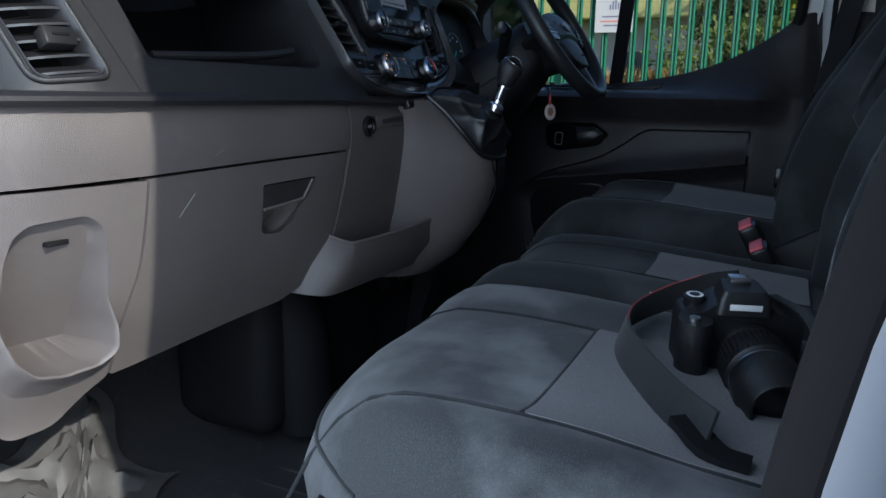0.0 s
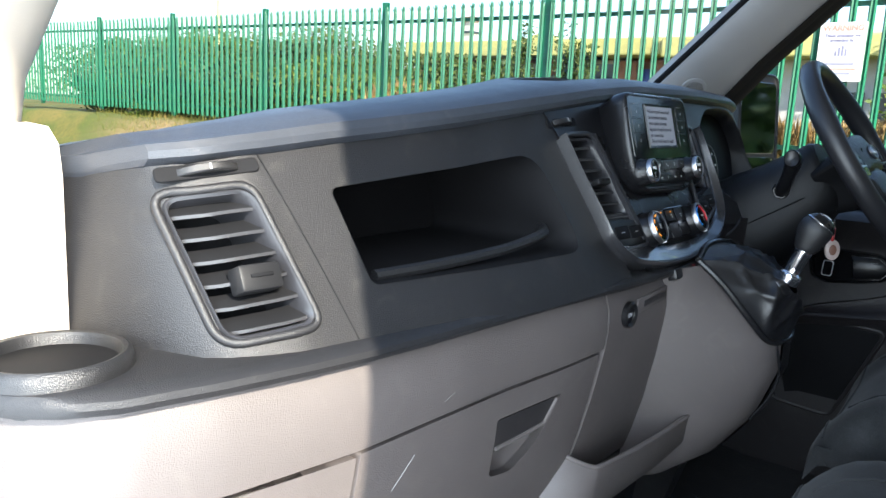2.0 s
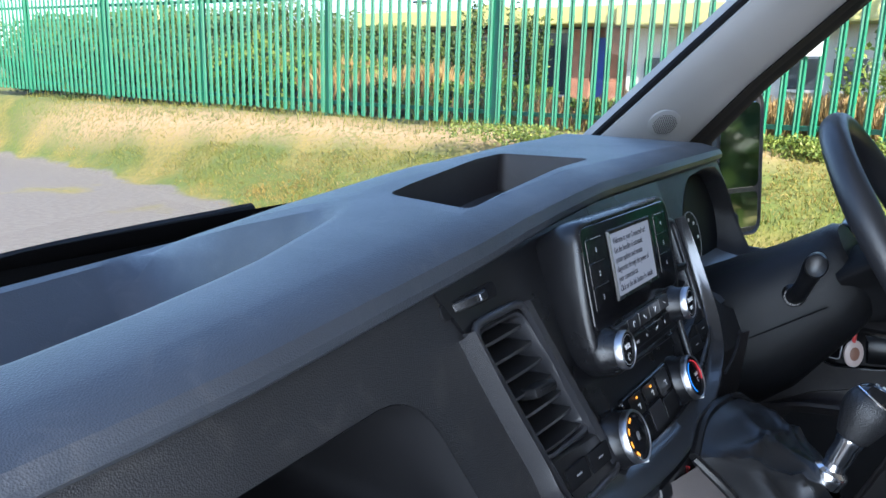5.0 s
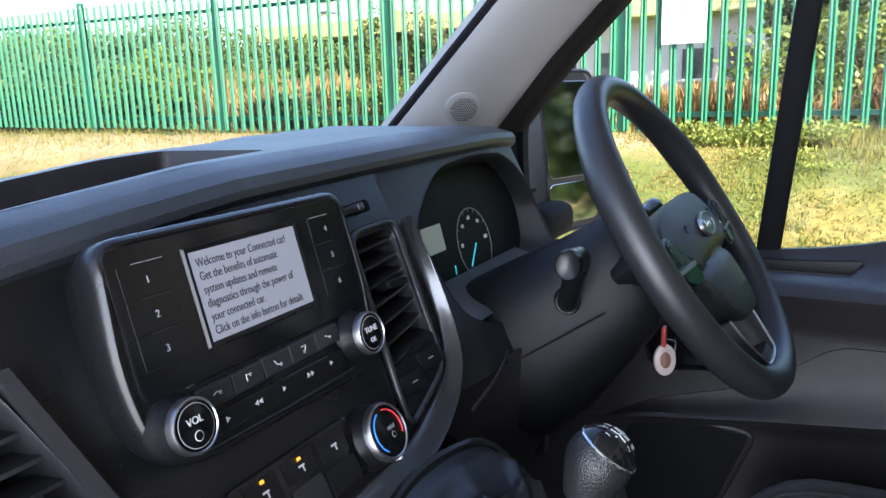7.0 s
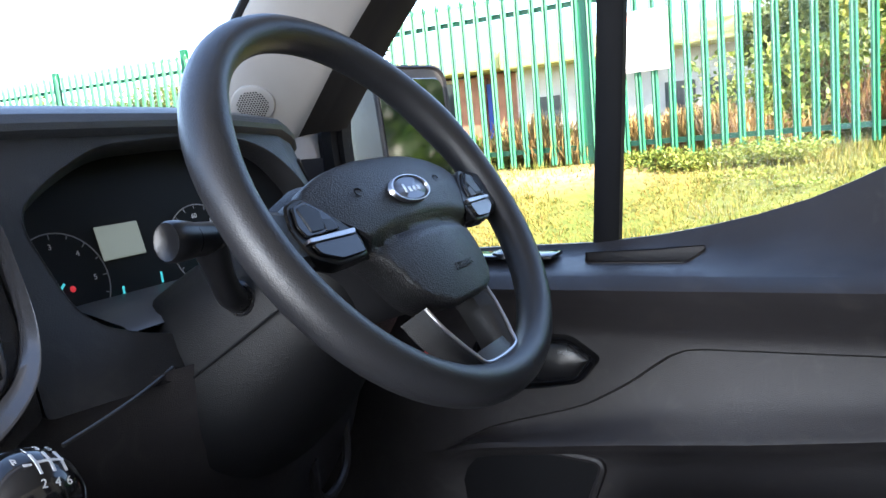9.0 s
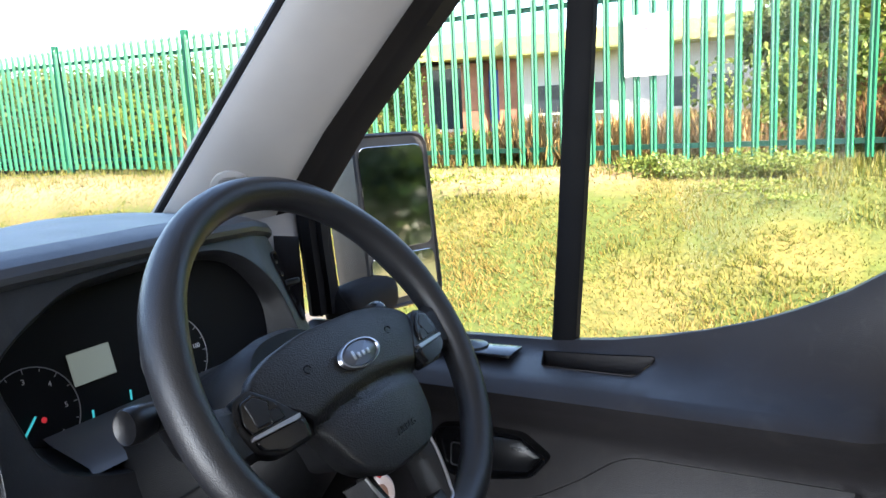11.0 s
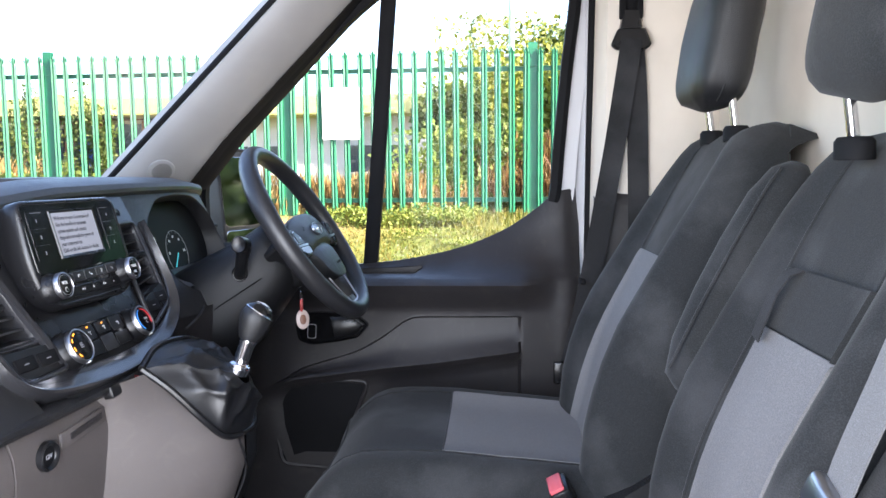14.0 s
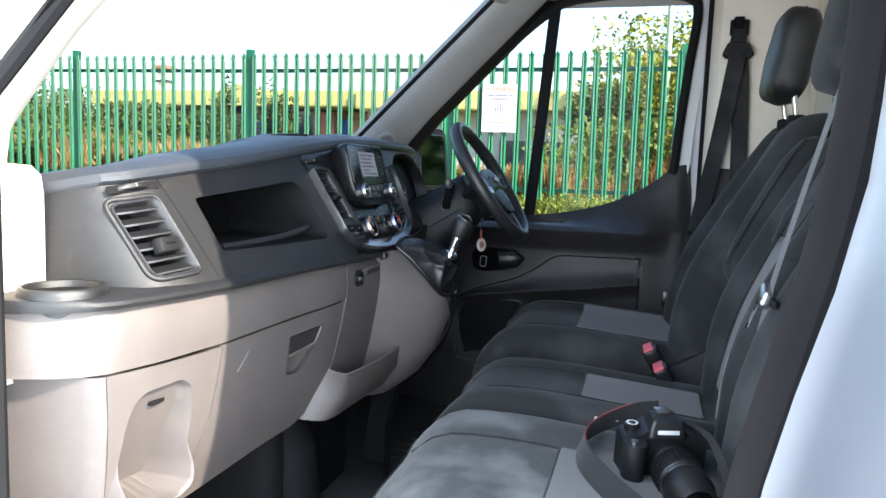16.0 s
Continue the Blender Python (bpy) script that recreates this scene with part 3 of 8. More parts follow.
# socket and slot strip
m = face_frame(at_low(-0.17, 1.218, 0.0), (0.03, 1, 0), (0.0, 0, 1))
sk = part("power_socket", lathe([(0.0175, 0.0), (0.0175, 0.006), (0.0155, 0.008), (0.0125, 0.006), (0.0115, 0.004), (0.0, 0.004)], 28, m), SATIN, dash, "black round 12 volt socket")
text("12V", 0.008, DIM, m @ pose(0, -0.003, 0.0045), sk, align="CENTER")
part("socket_strip", box((0.095, 0.020, 0.004), (0, 0, 0), 0.0015, m=face_frame(at_low(-0.095, 1.226, 0.001), (0.02, 1, 0.05), (0, 0, 1))), GREY, dash)
part("card_slot", box((0.070, 0.009, 0.0045), (0, 0, 0), 0.001, m=face_frame(at_low(-0.090, 1.2265, 0.0016), (0.02, 1, 0.05), (0, 0, 1))), DARKGREY, dash)


def rrect(w, h, r, cx=0.0, cy=0.0):
    return rpoly([(cx - w / 2, cy - h / 2), (cx + w / 2, cy - h / 2), (cx + w / 2, cy + h / 2), (cx - w / 2, cy + h / 2)], r)


def plate(w, h, r, depth, m, cx=0.0, cy=0.0, edge=0.0012, bm=None):
    """A rounded plate that stands depth out of its surface."""
    secs = [[m @ Vector((x, y, z)) for x, y in rrect(w - 2 * s, h - 2 * s, max(r - s, 0.0003), cx, cy)] for s, z in ((0, 0), (0, depth - edge), (edge * 0.3, depth - edge * 0.3), (edge, depth))]
    bm = loft(secs, ring=True, bm=bm)
    bm.faces.new([bm.verts.new(p) for p in secs[-1]])
    return bm


# ---- centre stack ----
stack = thing("centre_stack", "satin black centre stack with radio and heater controls", "controls")
VENT_C1 = [(-0.224, 1.436), (-0.157, 1.438), (-0.118, 1.338), (-0.195, 1.340)]
VENT_C2 = [(0.169, 1.451), (0.239, 1.453), (0.226, 1.356), (0.147, 1.343)]
right_seam = [(0.231, 1.300), (0.243, 1.36), (0.249, 1.42), (0.248, 1.503)]
left_seam = [(-0.253, 1.472), (-0.223, 1.42), (-0.188, 1.33), (-0.163, 1.285)]
part("panel", sheet(rpoly(left_seam + [(-0.10, 1.263), (0.02, 1.254), (0.12, 1.263), (0.18, 1.280)] + right_seam + [(0.0, 1.502), (-0.10, 1.490)], 0.004, 2), lambda y, z: at_face(y, z, 0.002), [rpoly(VENT_C1, 0.010), rpoly(VENT_C2, 0.010)], 0.016, back=(-0.015, 0, 0)), SATIN, stack)
for poly, tab in ((VENT_C1, (0.5, 0.55)), (VENT_C2, (0.55, 0.45))):
    air_vent(poly, 0.05, 7, stack, tab, 0.010, label="slanted centre air vent")
for poly in ([(-0.231, 1.442), (-0.151, 1.444), (-0.096, 1.299), (-0.185, 1.299)], [(0.167, 1.455), (0.242, 1.457), (0.217, 1.327), (0.134, 1.302)]):
    part("vent_surround", sweep([at_face(y, z, 0.005) for y, z in dense(rpoly(poly, 0.016), 0.012)], circle(0.0034, 12), closed=True, up=(0.9, 0, 0.44)), RING, stack, "satin dark grey surround of vent and switches")
# two switch pods under the centre vents
for (a, b, c, d), out in (((( -0.198, 1.337), (-0.112, 1.331), (-0.100, 1.302), (-0.180, 1.304))), 0.006), ((((0.146, 1.342), (0.221, 1.358), (0.214, 1.330), (0.139, 1.309))), 0.006):
    pod = part("switch_pod", sheet(rpoly([a, b, c, d], 0.006), lambda y, z: at_face(y, z, 0.007), (), 0.02, back=(-0.02, 0, 0)), SATIN, stack)
    for k in (0.26, 0.74):
        p = (Vector(a).lerp(Vector(b), k) + Vector(d).lerp(Vector(c), k)) / 2
        m = face_frame(at_face(p[0], p[1], 0.007), (0.05, 1, 0), (-0.45, 0, 1))
        part("switch", box((0.034, 0.017, 0.004), (0, 0, 0), 0.0015, m=m), DARK, pod)
        part("symbol", box((0.008, 0.0012, 0.0046), (0, 0, 0), 0, m=m), DIM, pod)

# thumb wheels over the vents
for y, z, w, par in ((-0.215, 1.458, 0.055, stack), (0.190, 1.474, 0.045, stack), (-0.708, 1.410, 0.062, dash)):
    m = face_frame(at_face(y, z, 0.003), ((0.35 if y < -0.5 else 0.0), 1, 0.12 if y < -0.5 else 0.05), (-0.45, 0, 1))
    tw = part("thumb_wheel_frame", plate(w * 1.35, 0.0125, 0.005, 0.0015, m @ pose(0, 0, -0.0022)), DARK, par)
    part("thumb_wheel", lathe([(0.0, -0.006), (w * 0.55, -0.006), (w * 0.57, -0.004), (w * 0.57, 0.004), (w * 0.55, 0.006), (0, 0.006)], 40, m @ pose(0, 0, -w * 0.57 + 0.009, 90, 0, 0) @ Matrix.Diagonal((1, 1, 0.6, 1))), BLACK, tw)
    part("wheel_mark", box((0.0015, 0.005, 0.0006), (0, 0, 0), 0, m=m @ pose(0, 0, 0.0091)), DIM, tw)

# broad satin rim round the foot and the driver's side of the stack
outer_ = spline([(-0.2425, 1.440, 0), (-0.232, 1.395, 0), (-0.217, 1.345, 0), (-0.208, 1.315, 0), (-0.172, 1.287, 0), (-0.10, 1.272, 0), (0.0, 1.265, 0), (0.09, 1.270, 0), (0.165, 1.284, 0), (0.222, 1.312, 0), (0.247, 1.350, 0), (0.256, 1.410, 0), (0.258, 1.455, 0)], 76)
inner_r = spline([(-0.2395, 1.440, 0), (-0.228, 1.395, 0), (-0.209, 1.346, 0), (-0.197, 1.322, 0), (-0.160, 1.304, 0), (-0.09, 1.297, 0), (0.0, 1.291, 0), (0.08, 1.292, 0), (0.140, 1.299, 0), (0.209, 1.321, 0), (0.240, 1.354, 0), (0.2525, 1.410, 0), (0.2575, 1.455, 0)], 76)
secs = []
for k, o, dz in ((0.0, 0.003, 0.0), (0.06, 0.0062, 0.0), (0.45, 0.0085, 0.0), (0.80, 0.0155, 0.0), (0.93, 0.0165, 0.0), (1.0, 0.0130, 0.0), (1.0, 0.004, -0.003), (1.0, -0.010, -0.004)):
    secs.append([at_face(*(lambda p: (p.x, p.y + dz))(a.lerp(b, k)), o) for a, b in zip(inner_r, outer_)])
part("lower_rim", loft(secs), BANDING, stack, "broad satin black rim", angle=50)
part("vent_strip", loft([[at_face(y + d, z, o) for y, z in ((-0.150, 1.443), (-0.136, 1.400), (-0.120, 1.350), (-0.107, 1.306))] for d, o in ((-0.005, 0.002), (-0.0045, 0.008), (0.0035, 0.009), (0.005, 0.002))]), RING, stack, "satin grey strip beside the air vent", angle=30)
hz = part("hazard_switch", box((0.112, 0.017, 0.020), (0, 0, 0), 0.004, m=face_frame((0.642, 0.010, 1.256), (0.05, 1, 0.06), (-0.3, 0, 1))), SATIN, stack)
part("hazard_triangle", lathe([(0.006, 0.0), (0.004, 0.0)], 3, face_frame((0.6525, 0.012, 1.2595), (0.05, 1, 0.06), (-0.3, 0, 1))), RED, hz)

# radio with its screen
RM = face_frame((0.588, 0.003, 1.4405), (0.0, 1, 0), (-0.27, 0, 1))
radio = thing("car_radio", "black car radio with lit screen, buttons and two knobs", "radio")


def radio_outline(k):
    pts = [(-0.106 + k, 0.067 - k), (-0.114 + k, -0.010), (-0.108 + k, -0.052), (-0.082 + k * 0.5, -0.074 + k), (0.082 - k * 0.5, -0.078 + k), (0.112 - k, -0.060), (0.123 - k, -0.015), (0.121 - k, 0.067 - k)]
    return rpoly(pts, [0.018, 0.03, 0.02, 0.02, 0.02, 0.02, 0.03, 0.018])


body = [[RM @ Vector((x, y, z)) for x, y in radio_outline(k)] for k, z in ((0.016, -0.075), (0.004, -0.030), (0.0, -0.020), (0.0, -0.006), (0.001, -0.002), (0.003, 0.0), (0.0048, 0.0), (0.0056, -0.0010))]
bm = loft(body, ring=True)
bm.faces.new([bm.verts.new(p) for p in body[-1]])
part("housing", bm, SATIN, radio)
part("front", plate(0.216, 0.090, 0.010, 0.0012, RM @ pose(0, 0, -0.001), 0.0045, 0.0165), GLOSSB, radio)
SX, SY, SW, SH = 0.0035, 0.0195, 0.0985, 0.0565
scr = part("screen_bezel", loft([[RM @ Vector((x, y, z)) for x, y in rrect(SW + d, SH + d, 0.001, SX, SY)] for d, z in ((0.008, 0.0002), (0.006, 0.0022), (0.0005, 0.0016), (0.0, 0.0010))], ring=True), SATIN, radio)
part("screen", plate(SW, SH, 0.0005, 0.0014, RM, SX, SY, 0.0001), SCREEN, radio, "lit pale grey screen with dark message", smooth=False)
for i, line in enumerate(("Welcome to your Connected car!", "Get the benefits of automatic", "system updates and remote", "diagnostics through the power of", "your connected car.", "Click on the info button for details")):
    text(line, 0.0079, INK, RM @ pose(SX - SW / 2 + 0.004, SY + SH / 2 - 0.0098 - i * 0.0086, 0.0015) @ Matrix.Diagonal((0.76, 1, 1, 1)), radio, "message_line", extrude=0.00012)
for col, nums in ((-0.0790, "123"), (0.0880, "456")):
    for i, n in enumerate(nums):
        m = RM @ pose(col, 0.040 - i * 0.0205, 0.0002)
        bt = part("preset_button", plate(0.034, 0.0198, 0.0015, 0.0006, m, edge=0.0003), GLOSSB, radio)
        part("button_line", box((0.022, 0.0005, 0.0003), (0, 0, 0), 0, m=m @ pose(0.004 if col < 0 else -0.004, 0.0098, 0.0006)), DIM if i == 0 else RING, bt, smooth=False)
        text(n, 0.0062, DIM, m @ pose(0.001, -0.0026, 0.0007), bt, align="CENTER")
ICONS = (((-0.003, 0.0), (0.0, 0.0015), (0.003, 0.0)), ((-0.002, -0.002), (-0.002, 0.0025), (0.002, 0.0015)), ((-0.003, 0.002), (-0.001, -0.001), (0.003, -0.002)), ((-0.0025, 0.002), (0.0025, 0.002), (0.0, -0.002)), ((-0.0025, 0.001), (0.0, 0.0), (0.0025, -0.001)))
for i in range(5):
    m = RM @ pose(-0.0555 + i * 0.0278, -0.0385 + 0.0004 * i, -0.001)
    bt = part("radio_button", plate(0.0272, 0.0135, 0.0015, 0.0036, m), RING, radio)
    part("symbol", tube([m @ Vector((x, y, 0.0038)) for x, y in ICONS[i]], 0.0004, 5, up=(1, 0, 0)), MARK, bt, smooth=False)
    part("symbol", lathe([(0.0013, 0.0037), (0.0008, 0.0039)], 12, m @ pose(ICONS[i][2][0], ICONS[i][2][1], 0)), MARK, bt, smooth=False)
bar = part("lower_bar", plate(0.138, 0.0135, 0.003, 0.0022, RM @ pose(0, 0, -0.001), 0.0005, -0.0560), SATIN, radio)
for i, n_ in enumerate((1, 2, 1, 2, 1)):
    for k in range(n_):
        m = RM @ pose(-0.052 + i * 0.0262 + k * 0.004, -0.0560, 0.0014, 0, 0, 180 if i == 1 else 0)
        part("symbol", lathe([(0.0024, 0), (0.0, 0.0002)], 3, m), MARK, bar, smooth=False)
part("radio_foot_line", tube([RM @ Vector((x, y, 0.0002)) for x, y in ((-0.078, -0.0675), (0.0, -0.069), (0.078, -0.0685))], 0.0006, 5), RING, radio)


def knob(parent, m, r, h, ringmat, name, label=""):
    k = part(name, lathe([(r * 1.12, -0.004), (r * 1.10, 0.002), (r, 0.005), (r * 0.97, h - 0.004), (r * 0.95, h - 0.001)], 36, m), SATIN, parent, label)
    part("chrome_ring", lathe([(r * 0.975, h - 0.006), (r * 0.97, h - 0.0015), (r * 0.93, h + 0.0006), (r * 0.88, h + 0.0008), (r * 0.85, h)], 36, m), ringmat, k)
    part("cap", lathe([(r * 0.87, h - 0.001), (r * 0.6, h - 0.0005), (0.0, h)], 32, m), GLOSSB, k)
    return k


for y, w, w2 in ((-0.0895, "VOL", ""), (0.0865, "TUNE", "OK")):
    m = RM @ pose(y, -0.0455, 0.0)
    k = knob(radio, m, 0.0170, 0.019, SILVER, "knob", "black knob with chrome ring")
    text(w, 0.0060, MARK, m @ pose(0, 0.001, 0.0191), k, align="CENTER")
    if w2:
        text(w2, 0.005, MARK, m @ pose(0, -0.007, 0.0191), k, align="CENTER")
    else:
        part("symbol", lathe([(0.0032, 0), (0.0026, 0.0002)], 16, m @ pose(0, -0.006, 0.0192)), MARK, k)
    part("dial_ring", lathe([(0.0128, 0), (0.0122, 0.0002)], 32, m @ pose(0, 0, 0.0192)), DIM, k)

# heater controls
heater = thing("heater_controls", "black heater control panel with two dials", "controls")
HM = face_frame(at_face(0.003, 1.318, 0.004), (0.0, 1, 0), (-0.5, 0, 1))
part("panel", plate(0.125, 0.046, 0.006, 0.0045, HM), GLOSSB, heater)
ICEBLUE = glow("blue_heat_mark", (0.03, 0.25, 0.75), 0.03)
for y in (-0.0850, 0.0820):
    m = HM @ pose(y, -0.003, 0.0)
    k = knob(heater, m, 0.0235, 0.020, SILVER, "dial", "large dial with chrome ring")

    def arc(a0, a1, mat, r=0.0165, m=m, k=k):
        pts = [m @ Vector((r * math.cos(radians(a0 + (a1 - a0) * i / 12)), r * math.sin(radians(a0 + (a1 - a0) * i / 12)), 0.0203)) for i in range(13)]
        part("dial_mark", tube(pts, 0.0006, 6, up=(1, 0, 0)), mat, k, smooth=False)

    if y < 0:
        for i in range(7):
            a = 225 - i * 38
            mm = m @ pose(0.0165 * math.cos(radians(a)), 0.0165 * math.sin(radians(a)), 0.0203, 0, 0, a + 90)
            part("dial_mark", box((0.0055, 0.0020, 0.0004), (0, 0, 0), 0, m=mm), AMBER if i < 4 else RING, k, smooth=False)
        for a in (45, 135, 225, 315):
            part("fan_symbol", lathe([(0.0020, 0.0), (0.0014, 0.0002)], 12, m @ pose(0.0021 * math.cos(radians(a)), 0.0021 * math.sin(radians(a)), 0.0204)), DIM, k, smooth=False)
    else:
        arc(235, 110, ICEBLUE)
        arc(85, -25, REDLED)
        text("MAX", 0.0042, DIM, m @ pose(0.004, 0.0, 0.0204), k, align="CENTER")
        part("symbol", lathe([(0.0026, 0.0), (0.0020, 0.0002)], 12, m @ pose(0.004, -0.0045, 0.0204)), DIM, k, smooth=False)
    part("pointer", box((0.0030, 0.0020, 0.006), (0, 0, 0), 0.0005, m=m @ pose(0.0, -0.0225, 0.018)), MARK, k)
for i, (x, y, w, h) in enumerate(((-0.036, 0.010, 0.030, 0.020), (0.0, 0.011, 0.030, 0.016), (0.036, 0.010, 0.030, 0.020), (-0.036, -0.013, 0.034, 0.018), (0.0, -0.012, 0.032, 0.022), (0.036, -0.013, 0.034, 0.018))):
    m = HM @ pose(x, y, 0.005)
    b = part("heater_button", plate(w, h, 0.002, 0.0004, m, edge=0.0003), SATIN if i != 4 else RING, heater)
    if i < 3:
        part("symbol", box((0.006, 0.0014, 0.0002), (0, 0, 0), 0, m=m @ pose(0, 0, 0.0021)), MARK, b, smooth=False)
        part("symbol", box((0.0014, 0.005, 0.0002), (0, 0, 0), 0, m=m @ pose(0.001, -0.002, 0.0022)), MARK, b, smooth=False)
    if i in (0, 1):
        part("warning_light", box((0.0035, 0.0022, 0.0004), (0, 0, 0), 0, m=m @ pose(0, h / 2 - 0.003, 0.0021)), AMBER, b, "amber light", smooth=False)

# ---- driver's fascia and instruments ----
CL = [(0.281, 1.442), (0.319, 1.466), (0.385, 1.494), (0.500, 1.499), (0.600, 1.492), (0.655, 1.470), (0.700, 1.410), (0.690, 1.350), (0.660, 1.330), (0.400, 1.318), (0.346, 1.330), (0.293, 1.354)]
VENT_R = [(0.722, 1.462), (0.768, 1.456), (0.766, 1.375), (0.728, 1.366)]
part("driver_fascia", sheet(rpoly([(0.251, 1.503), (0.252, 1.42), (0.246, 1.36), (0.234, 1.298), (0.35, 1.290), (0.72, 1.29), (0.775, 1.33), (0.79, 1.40), (0.785, 1.474), (0.68, 1.500), (0.5, 1.508)], 0.006), lambda y, z: at_face(y, z, 0.0), [rpoly(CL, 0.03), rpoly(VENT_R, 0.008)], 0.018, back=(-0.02, 0, 0)), FASCIA, dash)
air_vent(VENT_R, 0.04, 5, dash, (0.5, 0.5), 0.010, label="narrow end air vent beside the driver")
cluster = thing("instrument_cluster", "dark instrument cluster with dials and small display", "instruments")
mouth = dense(rpoly(CL, 0.03), 0.02)
rings = []
for k, o, dx in ((1.004, 0.0006, 0), (0.994, -0.0015, 0), (0.985, -0.006, 0), (0.97, -0.022, 0), (0.93, 0, -0.05)):
    r_ = []
    for y, z in mouth:
        yy, zz = 0.49 + (y - 0.49) * k, 1.405 + (z - 1.405) * k
        p = at_face(yy, zz, o)
        if dx:
            p = Vector((0.486 - (zz - 1.405) * 0.25, yy, zz))
        r_.append(p)
    rings.append(r_)
part("hood", loft(rings, ring=True), FASCIA, cluster, angle=60)
bm = bmesh.new()
bm.faces.new([bm.verts.new(p) for p in rings[-1]])
part("dial_plate", bm, DIAL, cluster, smooth=False)
CM = face_frame((0.4885, 0.0, 1.405), (0, 1, 0), (-0.25, 0, 1))


def gauge(y, z, r, a0, a1, ticks, needle, labels=()):
    m = CM @ pose(y, z - 1.405, 0.001)
    g = part("gauge", tube([m @ Vector((r * math.cos(radians(a0 + (a1 - a0) * i / 28)), r * math.sin(radians(a0 + (a1 - a0) * i / 28)), 0.0005)) for i in range(29)], 0.0006, 5), DIM, cluster)
    for i in range(ticks):
        a = a0 + (a1 - a0) * i / (ticks - 1)
        part("tick", box((0.005 if i % 2 == 0 else 0.003, 0.0009, 0.0003), (0, 0, 0), 0, m=m @ pose((r - 0.003) * math.cos(radians(a)), (r - 0.003) * math.sin(radians(a)), 0.0006, 0, 0, a)), DIM, g, smooth=False)
    part("needle", box((r * 0.8, 0.0022, 0.0012), (0, 0, 0), 0.0004, m=m @ pose(r * 0.42 * math.cos(radians(needle)), r * 0.42 * math.sin(radians(needle)), 0.0025, 0, 0, needle)), CYAN, g, "cyan needle")
    for lab, a in labels:
        text(lab, 0.0075, MARK, m @ pose((r - 0.012) * math.cos(radians(a)) - 0.002, (r - 0.012) * math.sin(radians(a)) - 0.003, 0.0008), g, align="CENTER")
    return g


gauge(0.345, 1.372, 0.047, 225, -45, 13, 225, [(str(i), 225 - i * 45) for i in range(1, 7)])
gauge(0.520, 1.378, 0.047, 225, -45, 15, 225, [(n, a) for n, a in (("20", 175), ("40", 130), ("60", 92), ("80", 50), ("100", 5))])
gauge(0.400, 1.345, 0.014, 200, 340, 5, 80, [])
gauge(0.448, 1.350, 0.014, 200, 340, 5, 80, [])
part("display", plate(0.050, 0.034, 0.001, 0.001, CM, 0.418, -0.004), LCD, cluster, "small pale display")
part("warning_light", lathe([(0.003, 0), (0.0, 0.0004)], 12, CM @ pose(0.352, -0.04, 0.002)), REDLED, cluster)
# the pale grey base stands in for light reflected by the clear window
part("lower_lens", loft([[Vector((x, y + dy, z)) for y in [0.335 + 0.026 * i for i in range(12)]] for x, z, dy in ((face_x(0.45, 1.335) - 0.004, 1.3335, 0.0), (face_x(0.45, 1.335) - 0.012, 1.338, 0.002), (0.520, 1.349, 0.006), (0.508, 1.352, 0.008))]), LENS_SHEEN, cluster, "lower edge of the dial window, its reflected light painted pale grey")
# paler tube in place of the highlight along this panel seam
part("edge_highlight", tube(spline([at_face(0.236, 1.280, 0.001), at_face(0.28, 1.286, 0.002), at_face(0.32, 1.293, 0.002), at_face(0.352, 1.300, 0.000)], 14), 0.0018, 8), RING, dash)
# driver's knee cover and lower dash in dark plastic
secs = []
for z, x, in ((1.300, 0.606), (1.27, 0.605), (1.22, 0.60), (1.15, 0.585), (1.08, 0.56), (1.02, 0.52), (0.98, 0.46), (0.96, 0.40)):
    row = []
    for y in (0.195, 0.215, 0.26, 0.32, 0.38, 0.46, 0.54, 0.60, 0.68, 0.74, 0.80):
        b = math.exp(-(((y - 0.464) / 0.11) ** 2)) * 0.05 * max(0, min(1, (z - 1.0) / 0.2))
        row.append(Vector((x + b + lerp(OFF, y) * 0.8 - (0.03 if y < 0.2 else 0), y, z)))
    secs.append(row)
part("knee_cover", loft(secs), DARKGREY, dash, "dark plastic cover below the steering column")
part("fuse_door_rim", tube(spline([(0.575, 0.560, 1.12), (0.57, 0.57, 1.07), (0.56, 0.61, 1.055), (0.545, 0.66, 1.07), (0.54, 0.675, 1.13)], 20), 0.006, 8), DARKGREY, dash)

# ---- steering column and wheel ----
WC, WN, WU = Vector((0.781, 0.464, 1.425)), Vector((0.839, 0, 0.545)), Vector((-0.545, 0, 0.839))
WM = face_frame(WC, (0, 1, 0), WU)
col = thing("steering_column", "black steering column shroud with stalks", "steering column")
secs = []
for d, ry, rz, dz in ((-0.26, 0.105, 0.105, -0.03), (-0.20, 0.100, 0.098, -0.028), (-0.15, 0.088, 0.085, -0.022), (-0.10, 0.078, 0.074, -0.014), (-0.065, 0.070, 0.066, -0.006), (-0.055, 0.060, 0.058, -0.004)):
    secs.append([WM @ Vector((ry * math.copysign(abs(math.cos(a)) ** 0.75, math.cos(a)), dz + rz * math.copysign(abs(math.sin(a)) ** 0.75, math.sin(a)), d)) for a in (2 * math.pi * i / 36 for i in range(36))])
part("shroud", loft(secs, ring=True, caps=True), SHROUD, col)
part("shroud_seam", tube([WM @ Vector((-0.101 + 0.0009 * i * 2.0, -0.03, -0.205 + i * 0.0105)) for i in range(11)], 0.0012, 5), DARK, col)
